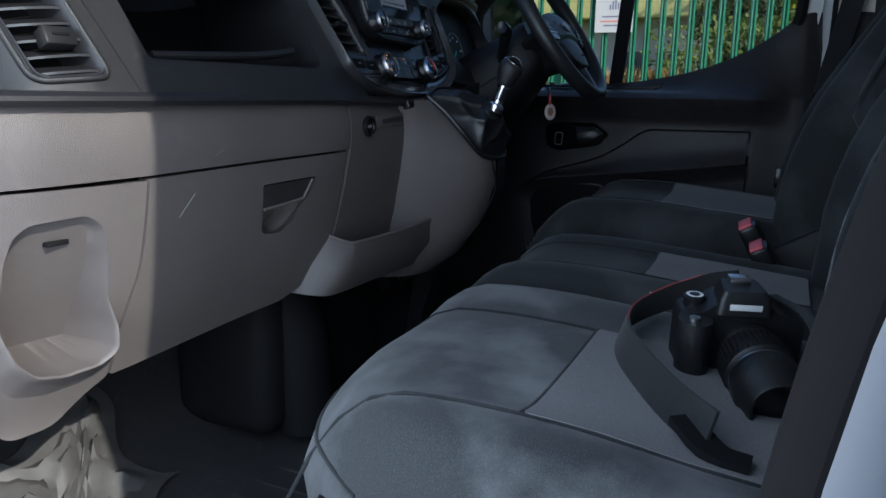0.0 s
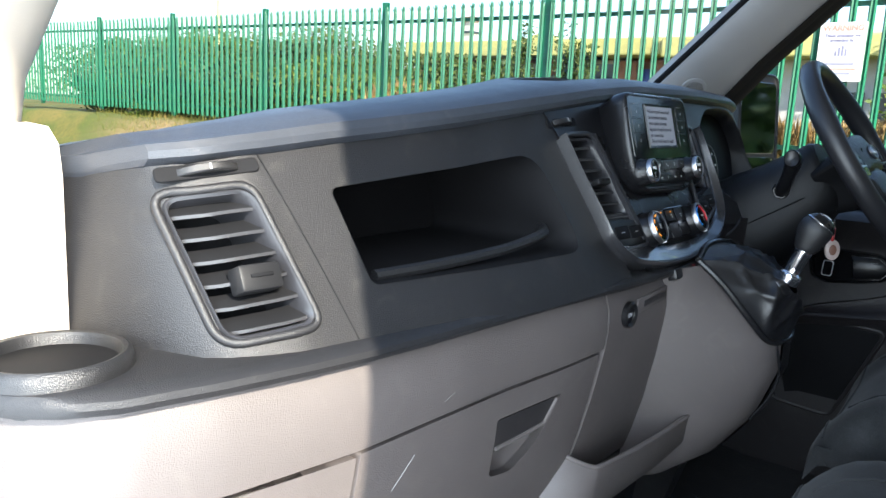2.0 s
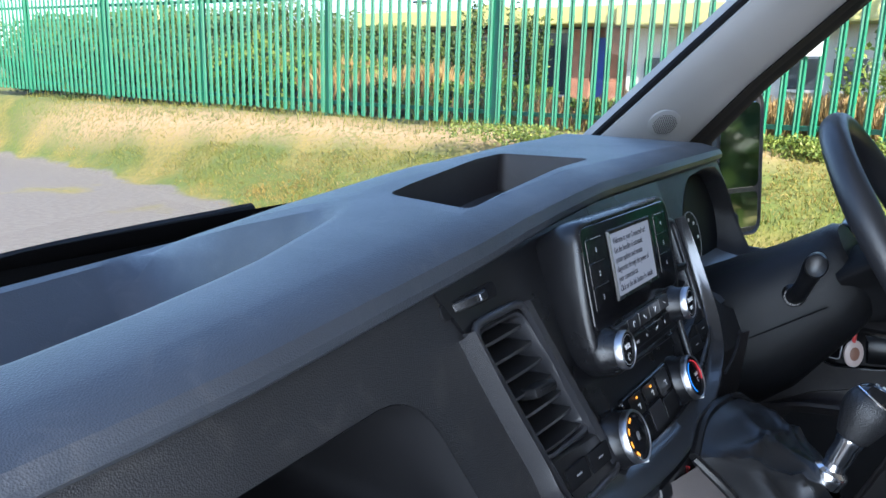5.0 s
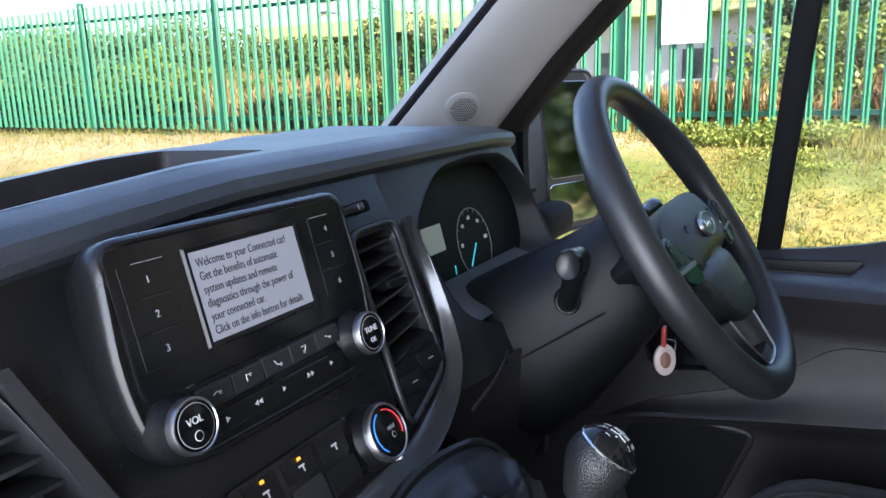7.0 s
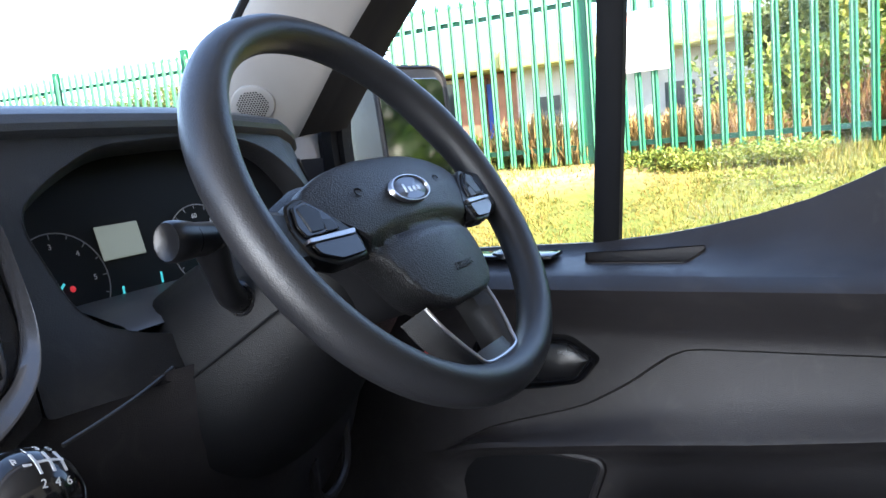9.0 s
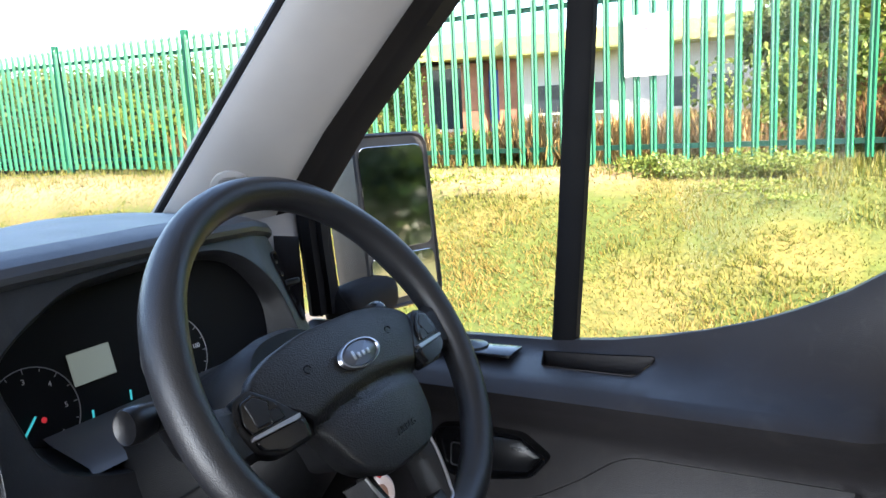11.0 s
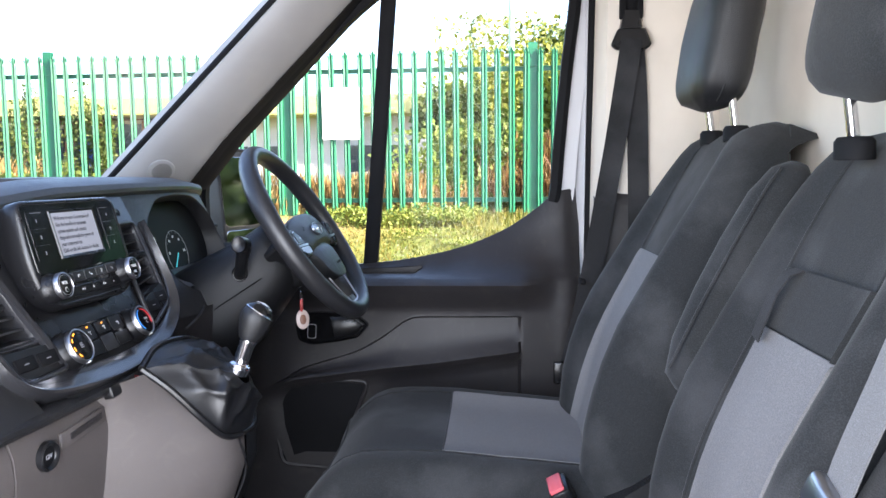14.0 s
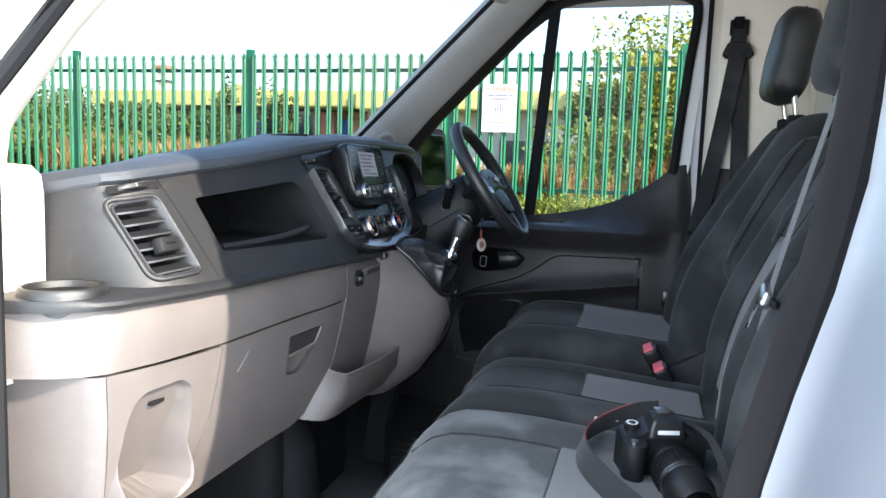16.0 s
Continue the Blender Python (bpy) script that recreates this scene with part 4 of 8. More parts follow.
for s in (-1, 1):
    hy = 0.464 - s * 0.129
    st = part("stalk", tube(spline([(0.672, 0.464 - s * 0.078, 1.352), (0.680, 0.464 - s * 0.100, 1.362), (0.690, 0.464 - s * 0.118, 1.385), (0.699, hy - s * 0.004, 1.410)], 10), [0.012, 0.012, 0.0118, 0.0115, 0.011, 0.0108, 0.011, 0.012, 0.013, 0.014], 14), SATIN, col)
    tm = Matrix.Translation((0.700, hy, 1.412)) @ Vector((0.10, -s * 1.0, 0.10)).to_track_quat("Z", "Y").to_matrix().to_4x4()
    tip = part("stalk_tip", lathe([(0.0, -0.012), (0.008, -0.010), (0.0106, -0.004), (0.0112, 0.004), (0.0112, 0.022), (0.0122, 0.027), (0.0132, 0.038), (0.0130, 0.046), (0.0118, 0.049), (0.0108, 0.0482), (0.0, 0.0475)], 20, tm @ Matrix.Diagonal((1.0, 1.15, 1, 1))), SATIN, st, angle=40)
    part("tip_groove", lathe([(0.0126, 0.0250), (0.0126, 0.0260)], 28, tm), DARK, tip)
    part("stalk_base", lathe([(0.017, -0.01), (0.017, 0.003), (0.012, 0.008), (0, 0.008)], 20, Matrix.Translation((0.672, 0.464 - s * 0.078, 1.352)) @ Vector((0.1, -s * 1.0, 0.05)).to_track_quat("Z", "Y").to_matrix().to_4x4()), SATIN, col)
part("ignition_barrel", lathe([(0.018, -0.02), (0.018, 0.004), (0.013, 0.006), (0.0, 0.006)], 20, Matrix.Translation((0.70, 0.548, 1.325)) @ Vector((0.4, 0.9, 0.0)).to_track_quat("Z", "Y").to_matrix().to_4x4()), SILVER, col)

wheel = thing("steering_wheel", "black leather-grained steering wheel with a centre pad", "steering wheel")
R = 0.1775
rim = []
for i in range(96):
    a = 2 * math.pi * i / 96
    grip = 1 + 0.10 * (math.exp(-(((a - radians(25)) / 0.25) ** 2)) + math.exp(-(((a - radians(155)) / 0.25) ** 2)))
    rim.append([WM @ Vector(((R + 0.0160 * grip * math.cos(b)) * math.cos(a), (R + 0.0160 * grip * math.cos(b)) * math.sin(a), 0.0175 * grip * math.sin(b))) for b in (2 * math.pi * j / 16 for j in range(16))])
bm = loft(rim + [rim[0]], ring=True)
bmesh.ops.remove_doubles(bm, verts=bm.verts, dist=1e-6)
part("rim", bm, RIMLEATHER, wheel)


def pad_outline(k):
    pts = [(-0.122, 0.008), (-0.112, 0.019), (-0.085, 0.029), (-0.042, 0.036), (0.042, 0.036), (0.085, 0.029), (0.112, 0.019), (0.122, 0.008), (0.106, -0.008), (0.082, -0.030), (0.070, -0.056), (0.058, -0.090), (0.034, -0.107), (-0.034, -0.107), (-0.058, -0.090), (-0.070, -0.056), (-0.082, -0.030), (-0.106, -0.008)]
    return rpoly([(x * k, -0.02 + (y + 0.02) * k) for x, y in pts], 0.012, 3)


def pad_z(x, y):
    """The pad: a wing that falls back towards its top and ends, a crease below the badge, a full shield under it."""
    crease_y = -0.034 - 1.2 * x * x
    wing = 0.017 - 3.6 * max(0.0, y + 0.012) ** 2 - 0.9 * x * x
    shield = 0.018 - 2.2 * x * x - 2.0 * (y + 0.066) ** 2
    k = max(0.0, min(1.0, (y - crease_y) / 0.016 + 0.5))
    k = k * k * (3 - 2 * k)
    return wing * k + shield * (1 - k) - 0.0065 * math.exp(-(((y - crease_y) / 0.006) ** 2))


ol = pad_outline(0.985)
bm = sheet(ol, lambda x, y: WM @ Vector((x, y, pad_z(x, y))), (), 0.0045)
oo = dense(ol, 0.0045)
loft([[WM @ Vector((x, y, pad_z(x, y))) for x, y in oo], [WM @ Vector((x * 1.014, -0.02 + (y + 0.02) * 1.018, pad_z(x, y) - 0.003)) for x, y in oo], [WM @ Vector((x * 1.018, -0.02 + (y + 0.02) * 1.022, pad_z(x, y) - 0.010)) for x, y in oo], [WM @ Vector((x * 0.90, -0.02 + (y + 0.02) * 0.93, pad_z(x, y) * 0.3 - 0.030)) for x, y in oo]], ring=True, bm=bm)
bmesh.ops.remove_doubles(bm, verts=bm.verts, dist=1e-5)
part("airbag_pad", bm, LEATHER, wheel, "grained black airbag pad", angle=60)
em = WM @ pose(0, -0.004, pad_z(0, -0.004) + 0.0005)
bd = part("badge", lathe([(0.0, 0.003), (0.0165, 0.0025), (0.018, 0.0015)], 40, em @ Matrix.Diagonal((1.42, 0.64, 1, 1))), material("badge_blue", (0.16, 0.17, 0.20), 0.3, metal=0.7), wheel, "oval dark blue and chrome badge")
part("badge_ring", lathe([(0.0180, 0.001), (0.0188, 0.0036), (0.0203, 0.0034), (0.0212, 0.0)], 40, em @ Matrix.Diagonal((1.42, 0.64, 1, 1))), SILVER, bd)
for i in range(4):
    part("badge_bar", box((0.0036, 0.0085 if i == 0 else 0.0050, 0.0006), (0, 0, 0), 0.0002, m=em @ pose(-0.0105 + 0.007 * i, -0.0015 * (i > 0), 0.0030)), SILVER, bd)
text("AIRBAG", 0.0088, BLACK, WM @ pose(0.006, -0.084, pad_z(0.006, -0.081) + 0.0003), wheel, align="CENTER", extrude=0.0005)
# horn marks in the wing
for s in (-1, 1):
    part("horn_mark", tube([WM @ Vector((s * 0.062 + 0.0045 * math.cos(a), 0.004 + 0.0035 * math.sin(a), pad_z(s * 0.062, 0.004) + 0.0003)) for a in (radians(30 * i) for i in range(10))], 0.0005, 5, up=tuple(WN)), DARK, wheel)
part("back_cover", loft([[WM @ Vector((x * k, -0.025 + (y + 0.025) * k, z)) for x, y in dense(pad_outline(1.0), 0.02)] for k, z in ((0.78, -0.026), (0.76, -0.045), (0.66, -0.075))], ring=True, caps=True), DARK, wheel, "matt black back of the hub")
for s in (-1, 1):
    # side spoke: a slim black arm behind the switches
    secs = []
    for k in range(9):
        u = k / 8
        x = s * (0.070 + (R - 0.004 - 0.070) * u)
        h = 0.026 - 0.004 * math.sin(u * math.pi) + 0.008 * max(0.0, u - 0.7)
        yc = -0.020 + 0.006 * u
        zz = -0.004 + 0.004 * u
        secs.append([WM @ Vector((x, yc + dy, zz + dz)) for dy, dz in ((h, 0.0), (h * 0.7, 0.006), (-h * 0.7, 0.006), (-h, 0.0), (-h * 0.8, -0.014), (h * 0.8, -0.014))])
    sp = part("spoke", loft(secs, ring=True, caps=True), BLACK, wheel)

    def on_spoke(x, y, z, s=s):
        return WM @ Vector((s * x, y, z - 0.05 * (x - 0.10)))

    def tile(name, pts, z0, z1, mat, parent, label="", r=0.003):
        """A low rounded key of the switch pack."""
        q = rpoly(pts, r, 3)
        cx, cy_ = sum(p[0] for p in q) / len(q), sum(p[1] for p in q) / len(q)
        secs = [[on_spoke(cx + (x - cx) * k, cy_ + (y - cy_) * k, z) for x, y in q] for k, z in ((1.0, z0), (1.0, z1 - 0.0012), (0.97, z1 - 0.0003), (0.93, z1))]
        bmt = loft(secs, ring=True)
        bmt.faces.new([bmt.verts.new(p) for p in secs[-1]])
        return part(name, bmt, mat, parent, label)

    sw = tile("switch_pack", [(0.090, -0.046), (0.086, -0.028), (0.106, -0.004), (0.124, 0.012), (0.142, 0.008), (0.151, -0.012), (0.146, -0.034), (0.124, -0.046)], -0.004, 0.0085, SATIN, sp, "glossy black switch pack", 0.006)
    tile("rocker", [(0.105, -0.021), (0.108, -0.008), (0.124, 0.007), (0.139, 0.004), (0.145, -0.011), (0.142, -0.021)], 0.006, 0.0112, GLOSSB, sw)
    tile("rocker", [(0.122, -0.019), (0.116, -0.004), (0.126, 0.004), (0.137, 0.002), (0.136, -0.019)], 0.010, 0.0122, SATIN, sw, r=0.002)
    tile("rocker", [(0.108, -0.0205), (0.110, -0.012), (0.1195, -0.010), (0.1215, -0.0205)], 0.010, 0.0119, SATIN, sw, r=0.0015)
    tile("trim_bar", [(0.094, -0.0275), (0.092, -0.0235), (0.144, -0.0225), (0.145, -0.0255)], 0.006, 0.0125, SILVER, sw, "silver trim bar", 0.001)
    tile("rocker", [(0.094, -0.043), (0.093, -0.0285), (0.143, -0.0265), (0.140, -0.035), (0.122, -0.043)], 0.006, 0.0118, GLOSSB, sw)
# lower spoke: a satin loop that narrows to the rim, open in the middle
def loop(k, dz, top=-0.098):
    pts = [(-0.050 * k - 0.002, top), (-0.046 * k - 0.002, -0.120), (-0.036 * k, -0.148), (-0.024 * k, -0.160 + 0.010 * (1 - k)), (0.024 * k, -0.160 + 0.010 * (1 - k)), (0.036 * k, -0.148), (0.046 * k + 0.002, -0.120), (0.050 * k + 0.002, top)]
    return [WM @ Vector((p.x, p.y, dz - 0.010 + 0.09 * (-0.10 - p.y))) for p in spline([(x, y, 0) for x, y in pts], 44)]


part("lower_spoke", loft([loop(1.12, -0.016), loop(1.10, 0.002), loop(1.03, 0.0075), loop(0.94, 0.0075), loop(0.66, 0.0), loop(0.62, -0.012), loop(0.66, -0.020), loop(1.12, -0.016)]), BLACK, wheel, "satin black lower spoke", angle=50)
part("spoke_trim", tube([p + WN * 0.0005 for p in loop(1.0, 0.0078)], 0.0017, 8, up=tuple(WN)), SILVER, wheel, "silver outline of the lower spoke")
secs = [[WM @ Vector((x * k, y, z)) for x, z in ((-1, -0.020), (-0.9, -0.004), (-0.5, 0.002), (0.5, 0.002), (0.9, -0.004), (1, -0.020))] for y, k in ((-0.148, 0.034), (-0.154, 0.038), (-0.162, 0.048), (-0.172, 0.062))]
part("spoke_foot", loft(secs, ring=True, caps=True), RIMLEATHER, wheel)

# key with its tag hanging below the column
key = thing("key_fob", "round pale key tag on a red strap below the column", "key")
km = Vector((0.738, 0.572, 1.232))
part("key_tag", lathe([(0.0, 0.004), (0.013, 0.004), (0.0165, 0.002), (0.0165, -0.002), (0.013, -0.004), (0, -0.004)], 24, Matrix.Translation(km) @ Vector((0.5, -0.85, 0.1)).to_track_quat("Z", "Y").to_matrix().to_4x4() @ Matrix.Diagonal((0.85, 1.25, 1, 1))), material("pale_tag", (0.62, 0.50, 0.46), 0.3), key)
part("tag_disc", lathe([(0.0, 0.0052), (0.007, 0.005), (0.0085, 0.004)], 20, Matrix.Translation(km) @ Vector((0.5, -0.85, 0.1)).to_track_quat("Z", "Y").to_matrix().to_4x4() @ Matrix.Diagonal((0.85, 1.25, 1, 1))), material("brown_tag", (0.25, 0.12, 0.08), 0.5), key)
part("strap", box((0.006, 0.010, 0.028), km + Vector((-0.002, 0.002, 0.030)), 0.002), RED, key)
part("key_ring", tube([km + Vector((-0.003, 0.003 + 0.009 * math.cos(2 * math.pi * i / 18), 0.050 + 0.009 * math.sin(2 * math.pi * i / 18))) for i in range(18)], 0.0009, 6, closed=True, up=(1, 0, 0)), CHROME, key)
part("key_blade", box((0.003, 0.05, 0.010), km + Vector((-0.01, 0.04, 0.070)), 0.001), SILVER, key)

# ---- gear lever and console ----
console = thing("centre_console", "warm grey console carrying the gear lever", "console")
secs = []
for z, pts in ((1.262, [(0.60, -0.075), (0.640, -0.045), (0.656, 0.005), (0.664, 0.05), (0.660, 0.10)]), (1.235, [(0.60, -0.065), (0.645, -0.035), (0.672, 0.010), (0.688, 0.05), (0.690, 0.10)]), (1.20, [(0.60, -0.06), (0.65, -0.028), (0.695, 0.018), (0.722, 0.060), (0.730, 0.11)]), (1.155, [(0.60, -0.055), (0.655, -0.020), (0.715, 0.030), (0.752, 0.075), (0.762, 0.12)]), (1.10, [(0.60, -0.05), (0.655, -0.012), (0.715, 0.035), (0.752, 0.08), (0.762, 0.12)]), (1.02, [(0.59, -0.04), (0.645, -0.004), (0.695, 0.04), (0.725, 0.085), (0.735, 0.12)]), (0.95, [(0.58, -0.02), (0.625, 0.006), (0.660, 0.045), (0.680, 0.085), (0.685, 0.12)]), (0.905, [(0.56, 0.0), (0.59, 0.02), (0.615, 0.05), (0.625, 0.085), (0.628, 0.12)])):
    secs.append([Vector((x, y, z)) for x, y in [(p.x, p.y) for p in spline([(x, y, 0) for x, y in pts], 14)]])
part("grey_shell", loft(secs), GREY, console)
secs = []
for z, x0, x1 in ((1.262, 0.662, 0.60), (1.20, 0.732, 0.60), (1.155, 0.765, 0.60), (1.10, 0.765, 0.59), (1.02, 0.738, 0.58), (0.95, 0.688, 0.56), (0.90, 0.630, 0.54), (0.80, 0.60, 0.52), (0.66, 0.60, 0.5)):
    secs.append([Vector(p) for p in ((x0, 0.12, z), (x0 + 0.001, 0.165, z), (x0 - 0.012, 0.195, z), (x0 - 0.05, 0.215, z), (x1, 0.225, z))])
part("dark_shell", loft(secs), BLACK, console)
part("shell_seam", tube(spline([(0.757, 0.10, 1.155), (0.765, 0.115, 1.10), (0.757, 0.106, 1.06), (0.735, 0.10, 1.02)], 12), 0.002, 6), DARK, console)
gear = thing("gear_lever", "gear lever with black knob, chrome collar and leather boot", "gear lever")
base = spline([(0.655, 0.022, 1.268), (0.690, 0.030, 1.238), (0.730, 0.045, 1.190), (0.752, 0.070, 1.158), (0.766, 0.115, 1.150), (0.764, 0.165, 1.155), (0.735, 0.195, 1.195), (0.695, 0.205, 1.240), (0.662, 0.195, 1.270), (0.650, 0.150, 1.282), (0.646, 0.085, 1.283), (0.6545, 0.0225, 1.2685)], 96)
topc = Vector((0.764, 0.106, 1.240))
rings = []
for k in range(19):
    u = k / 18
    row = []
    for i, p in enumerate(base):
        a = 2 * math.pi * i / len(base)
        q = topc + (p - Vector((0.705, 0.11, 1.21))).normalized() * 0.017
        w = u**0.8
        v = p.lerp(q, w)
        bulge = math.sin(u * math.pi)
        out = (p - Vector((0.705, 0.11, 1.18))).normalized()
        fold = 0.013 * (1 - abs(math.sin(2.0 * a + 1.6 * u))) ** 2 + 0.008 * (1 - abs(math.sin(3.5 * a - 3.0 * u + 1))) ** 2 - 0.004
        v = v + out * bulge * (0.004 + fold) + Vector((0, 0, 0.003 * bulge + 0.008 * bulge * (1 - abs(math.sin(u * 7.5 + 1.2 * math.sin(a)))) ** 2))
        row.append(v)
    rings.append(row)
part("boot", loft(rings, ring=True), GAITER, gear, "wrinkled black leather gaiter", angle=60)
part("boot_rim", tube(base, 0.005, 8, up=(0.7, 0, 0.7)), SATIN, gear)
gm = Matrix.Translation((0.763, 0.106, 1.250)) @ Vector((0.32, 0.10, 0.94)).to_track_quat("Z", "Y").to_matrix().to_4x4()
part("collar", lathe([(0.0150, -0.010), (0.0165, -0.002), (0.0170, 0.002), (0.0160, 0.005), (0.0112, 0.008), (0.0108, 0.014), (0.0112, 0.016), (0.0118, 0.017), (0.0116, 0.036), (0.0126, 0.038), (0.0130, 0.044)], 28, gm), CHROME, gear, "chrome collar")
KC, KR = 0.0770, 0.0238
prof = [(0.0122, 0.043), (0.0150, 0.045), (0.0170, 0.050), (0.0192, 0.057), (0.0214, 0.064), (0.0230, 0.070)] + [(KR * math.cos(radians(a)), KC + KR * math.sin(radians(a))) for a in (-5, 10, 25, 40, 55, 70, 82, 90)]
kn = part("knob", lathe(prof, 36, gm), LEATHER, gear, "black gear knob with shift pattern")
kc = gm @ Vector((0, 0, KC))
ax = Vector((0.55, 0.25, 0.80)).normalized()


def dome(u, v, r):
    """A pose on the knob's cap, u across and v up the pattern."""
    n_ = (ax * math.sqrt(max(0.0, r * r - u * u - v * v)) + CAPX * u + CAPY * v).normalized()
    return face_frame(kc + n_ * r, CAPX, CAPY - n_ * n_.dot(CAPY))


CAPY = (Vector((-1, 0, 0)) - ax * ax.dot(Vector((-1, 0, 0)))).normalized()
CAPX = CAPY.cross(ax)


def cap_ring(deg, r, n_=40):
    a = radians(deg)
    return [kc + ax * r * math.cos(a) + (CAPX * math.cos(2 * math.pi * i / n_) + CAPY * math.sin(2 * math.pi * i / n_)) * r * math.sin(a) for i in range(n_)]


bm = loft([cap_ring(d, KR + 0.0012) for d in (64, 56, 48, 40, 30, 20, 10, 3)], ring=True, caps=True)
part("knob_cap", bm, GLOSSB, kn, "glossy black cap")
part("knob_ring", sweep(cap_ring(65, KR + 0.0006), circle(0.0013, 8), closed=True, up=tuple(ax)), CHROME, kn, "chrome ring round the cap")
for x in (-0.006, 0.0, 0.006):
    for v in (-0.0035, 0.0035):
        part("shift_line", box((0.0013, 0.0060, 0.0004), (0, 0, 0), 0, m=dome(x, v, KR + 0.0014)), MARK, kn, smooth=False)
for x in (-0.004, 0.0, 0.004):
    part("shift_line", box((0.0060, 0.0013, 0.0004), (0, 0, 0), 0, m=dome(x, 0, KR + 0.0014)), MARK, kn, smooth=False)
part("shift_line", box((0.0050, 0.0013, 0.0004), (0, 0, 0), 0, m=dome(-0.009, 0, KR + 0.0014)), MARK, kn, smooth=False)
for s, x, y in (("R", -0.0125, 0.003), ("1", -0.006, 0.0085), ("3", 0.0, 0.0090), ("5", 0.006, 0.0085), ("2", -0.006, -0.0125), ("4", 0.0, -0.0130), ("6", 0.006, -0.0125)):
    text(s, 0.0058, MARK, dome(x, y, KR + 0.0014), kn, align="CENTER", extrude=0.0001)

# ---- seats ----
def seat_cushion(parent, y0, y1, x0, x1, z, bolster, inserts, mat, low=0.13, seams=(), corner=0.0):
    """A padded cushion; inserts: (y from, y to, x from, x to) of the lighter cloth."""
    def xf(y):
        # front edge, rounded back at the outer corner
        if corner and y < y0 + corner:
            k = min(1.0, (y0 + corner - y) / corner)
            return x0 + corner * (1 - math.sqrt(max(0.0, 1 - k * k)) ** 0.9) * 0.85
        return x0

    def top(x, y):
        u = (y - y0) / (y1 - y0)
        e = min(u, 1 - u) * (y1 - y0)
        edge = 0.030 * max(0.0, 1 - e / 0.035) ** 2.2
        bol = bolster * math.exp(-((e - 0.055) / 0.045) ** 2)
        f = x - xf(y)
        front = 0.075 * max(0.0, 1 - f / 0.12) ** 2.4
        crown = 0.012 * math.sin(max(0, min(1, f / 0.35)) * math.pi)
        rear = -0.020 * max(0.0, (x - (x1 - 0.22)) / 0.22)
        groove = sum(-0.009 * math.exp(-(((y - s) / 0.008) ** 2)) for s in seams) if f > 0.02 else 0
        return z + bol + crown - edge - front + rear + groove

    ds = (0.0, 0.004, 0.012, 0.025, 0.045, 0.07, 0.10, 0.14, 0.19, 0.25, 0.31, 0.37, 0.43, x1 - x0)
    ncut = 56
    secs = []
    for d in ds:
        row = []
        for i in range(ncut + 1):
            y = y0 + (y1 - y0) * (0.5 - 0.5 * math.cos(math.pi * i / ncut) if corner else i / ncut)
            x = xf(y) + d * (x1 - xf(y)) / (x1 - x0)
            row.append(Vector((x, y, top(x, y))))
        a, b = row[0].x, row[-1].x
        row = [Vector((a + 0.02, y0 + 0.004, z - low)), Vector((a, y0 - 0.004, z - 0.065))] + row + [Vector((b, y1 + 0.004, z - 0.065)), Vector((b + 0.02, y1 - 0.004, z - low))]
        secs.append(row)
    f0 = [p + Vector((-0.012, 0, -0.030)) if 1 < i < len(secs[0]) - 2 else p for i, p in enumerate(secs[0])]
    f1 = [Vector((p.x - 0.012 + 0.02, p.y, z - low)) if 0 < i < len(secs[0]) - 1 else p for i, p in enumerate(secs[0])]
    c = part("cushion", loft([f1, f0] + secs), mat, parent)
    for ya, yb, xa, xb in inserts:
        part("cushion_insert", sheet(rpoly([(xa, ya), (xb, ya), (xb, yb), (xa, yb)], 0.008), lambda x, y: Vector((x, y, top(x, y) + 0.004)), (), 0.03, back=(0, 0, -0.006)), INSERT, c, "woven grey insert")
        part("seam", tube([Vector((xa - 0.002, ya + (yb - ya) * i / 10, top(xa, ya + (yb - ya) * i / 10) + 0.003)) for i in range(11)], 0.002, 6), CLOTH, c)
        for yy in (ya, yb):
            part("seam", tube([Vector((x0 + 0.03 + (xb - x0 - 0.03) * i / 14, yy, top(x0 + 0.03 + (xb - x0 - 0.03) * i / 14, yy) + 0.001)) for i in range(15)], 0.0022, 6), CLOTH, c)
    part("front_piping", tube([Vector((xf(yy) + 0.006, yy, top(xf(yy) + 0.006, yy) + 0.001)) for yy in (y0 + 0.02 + (y1 - y0 - 0.04) * i / 24 for i in range(25))], 0.0025, 6), CLOTH, c)
    return top


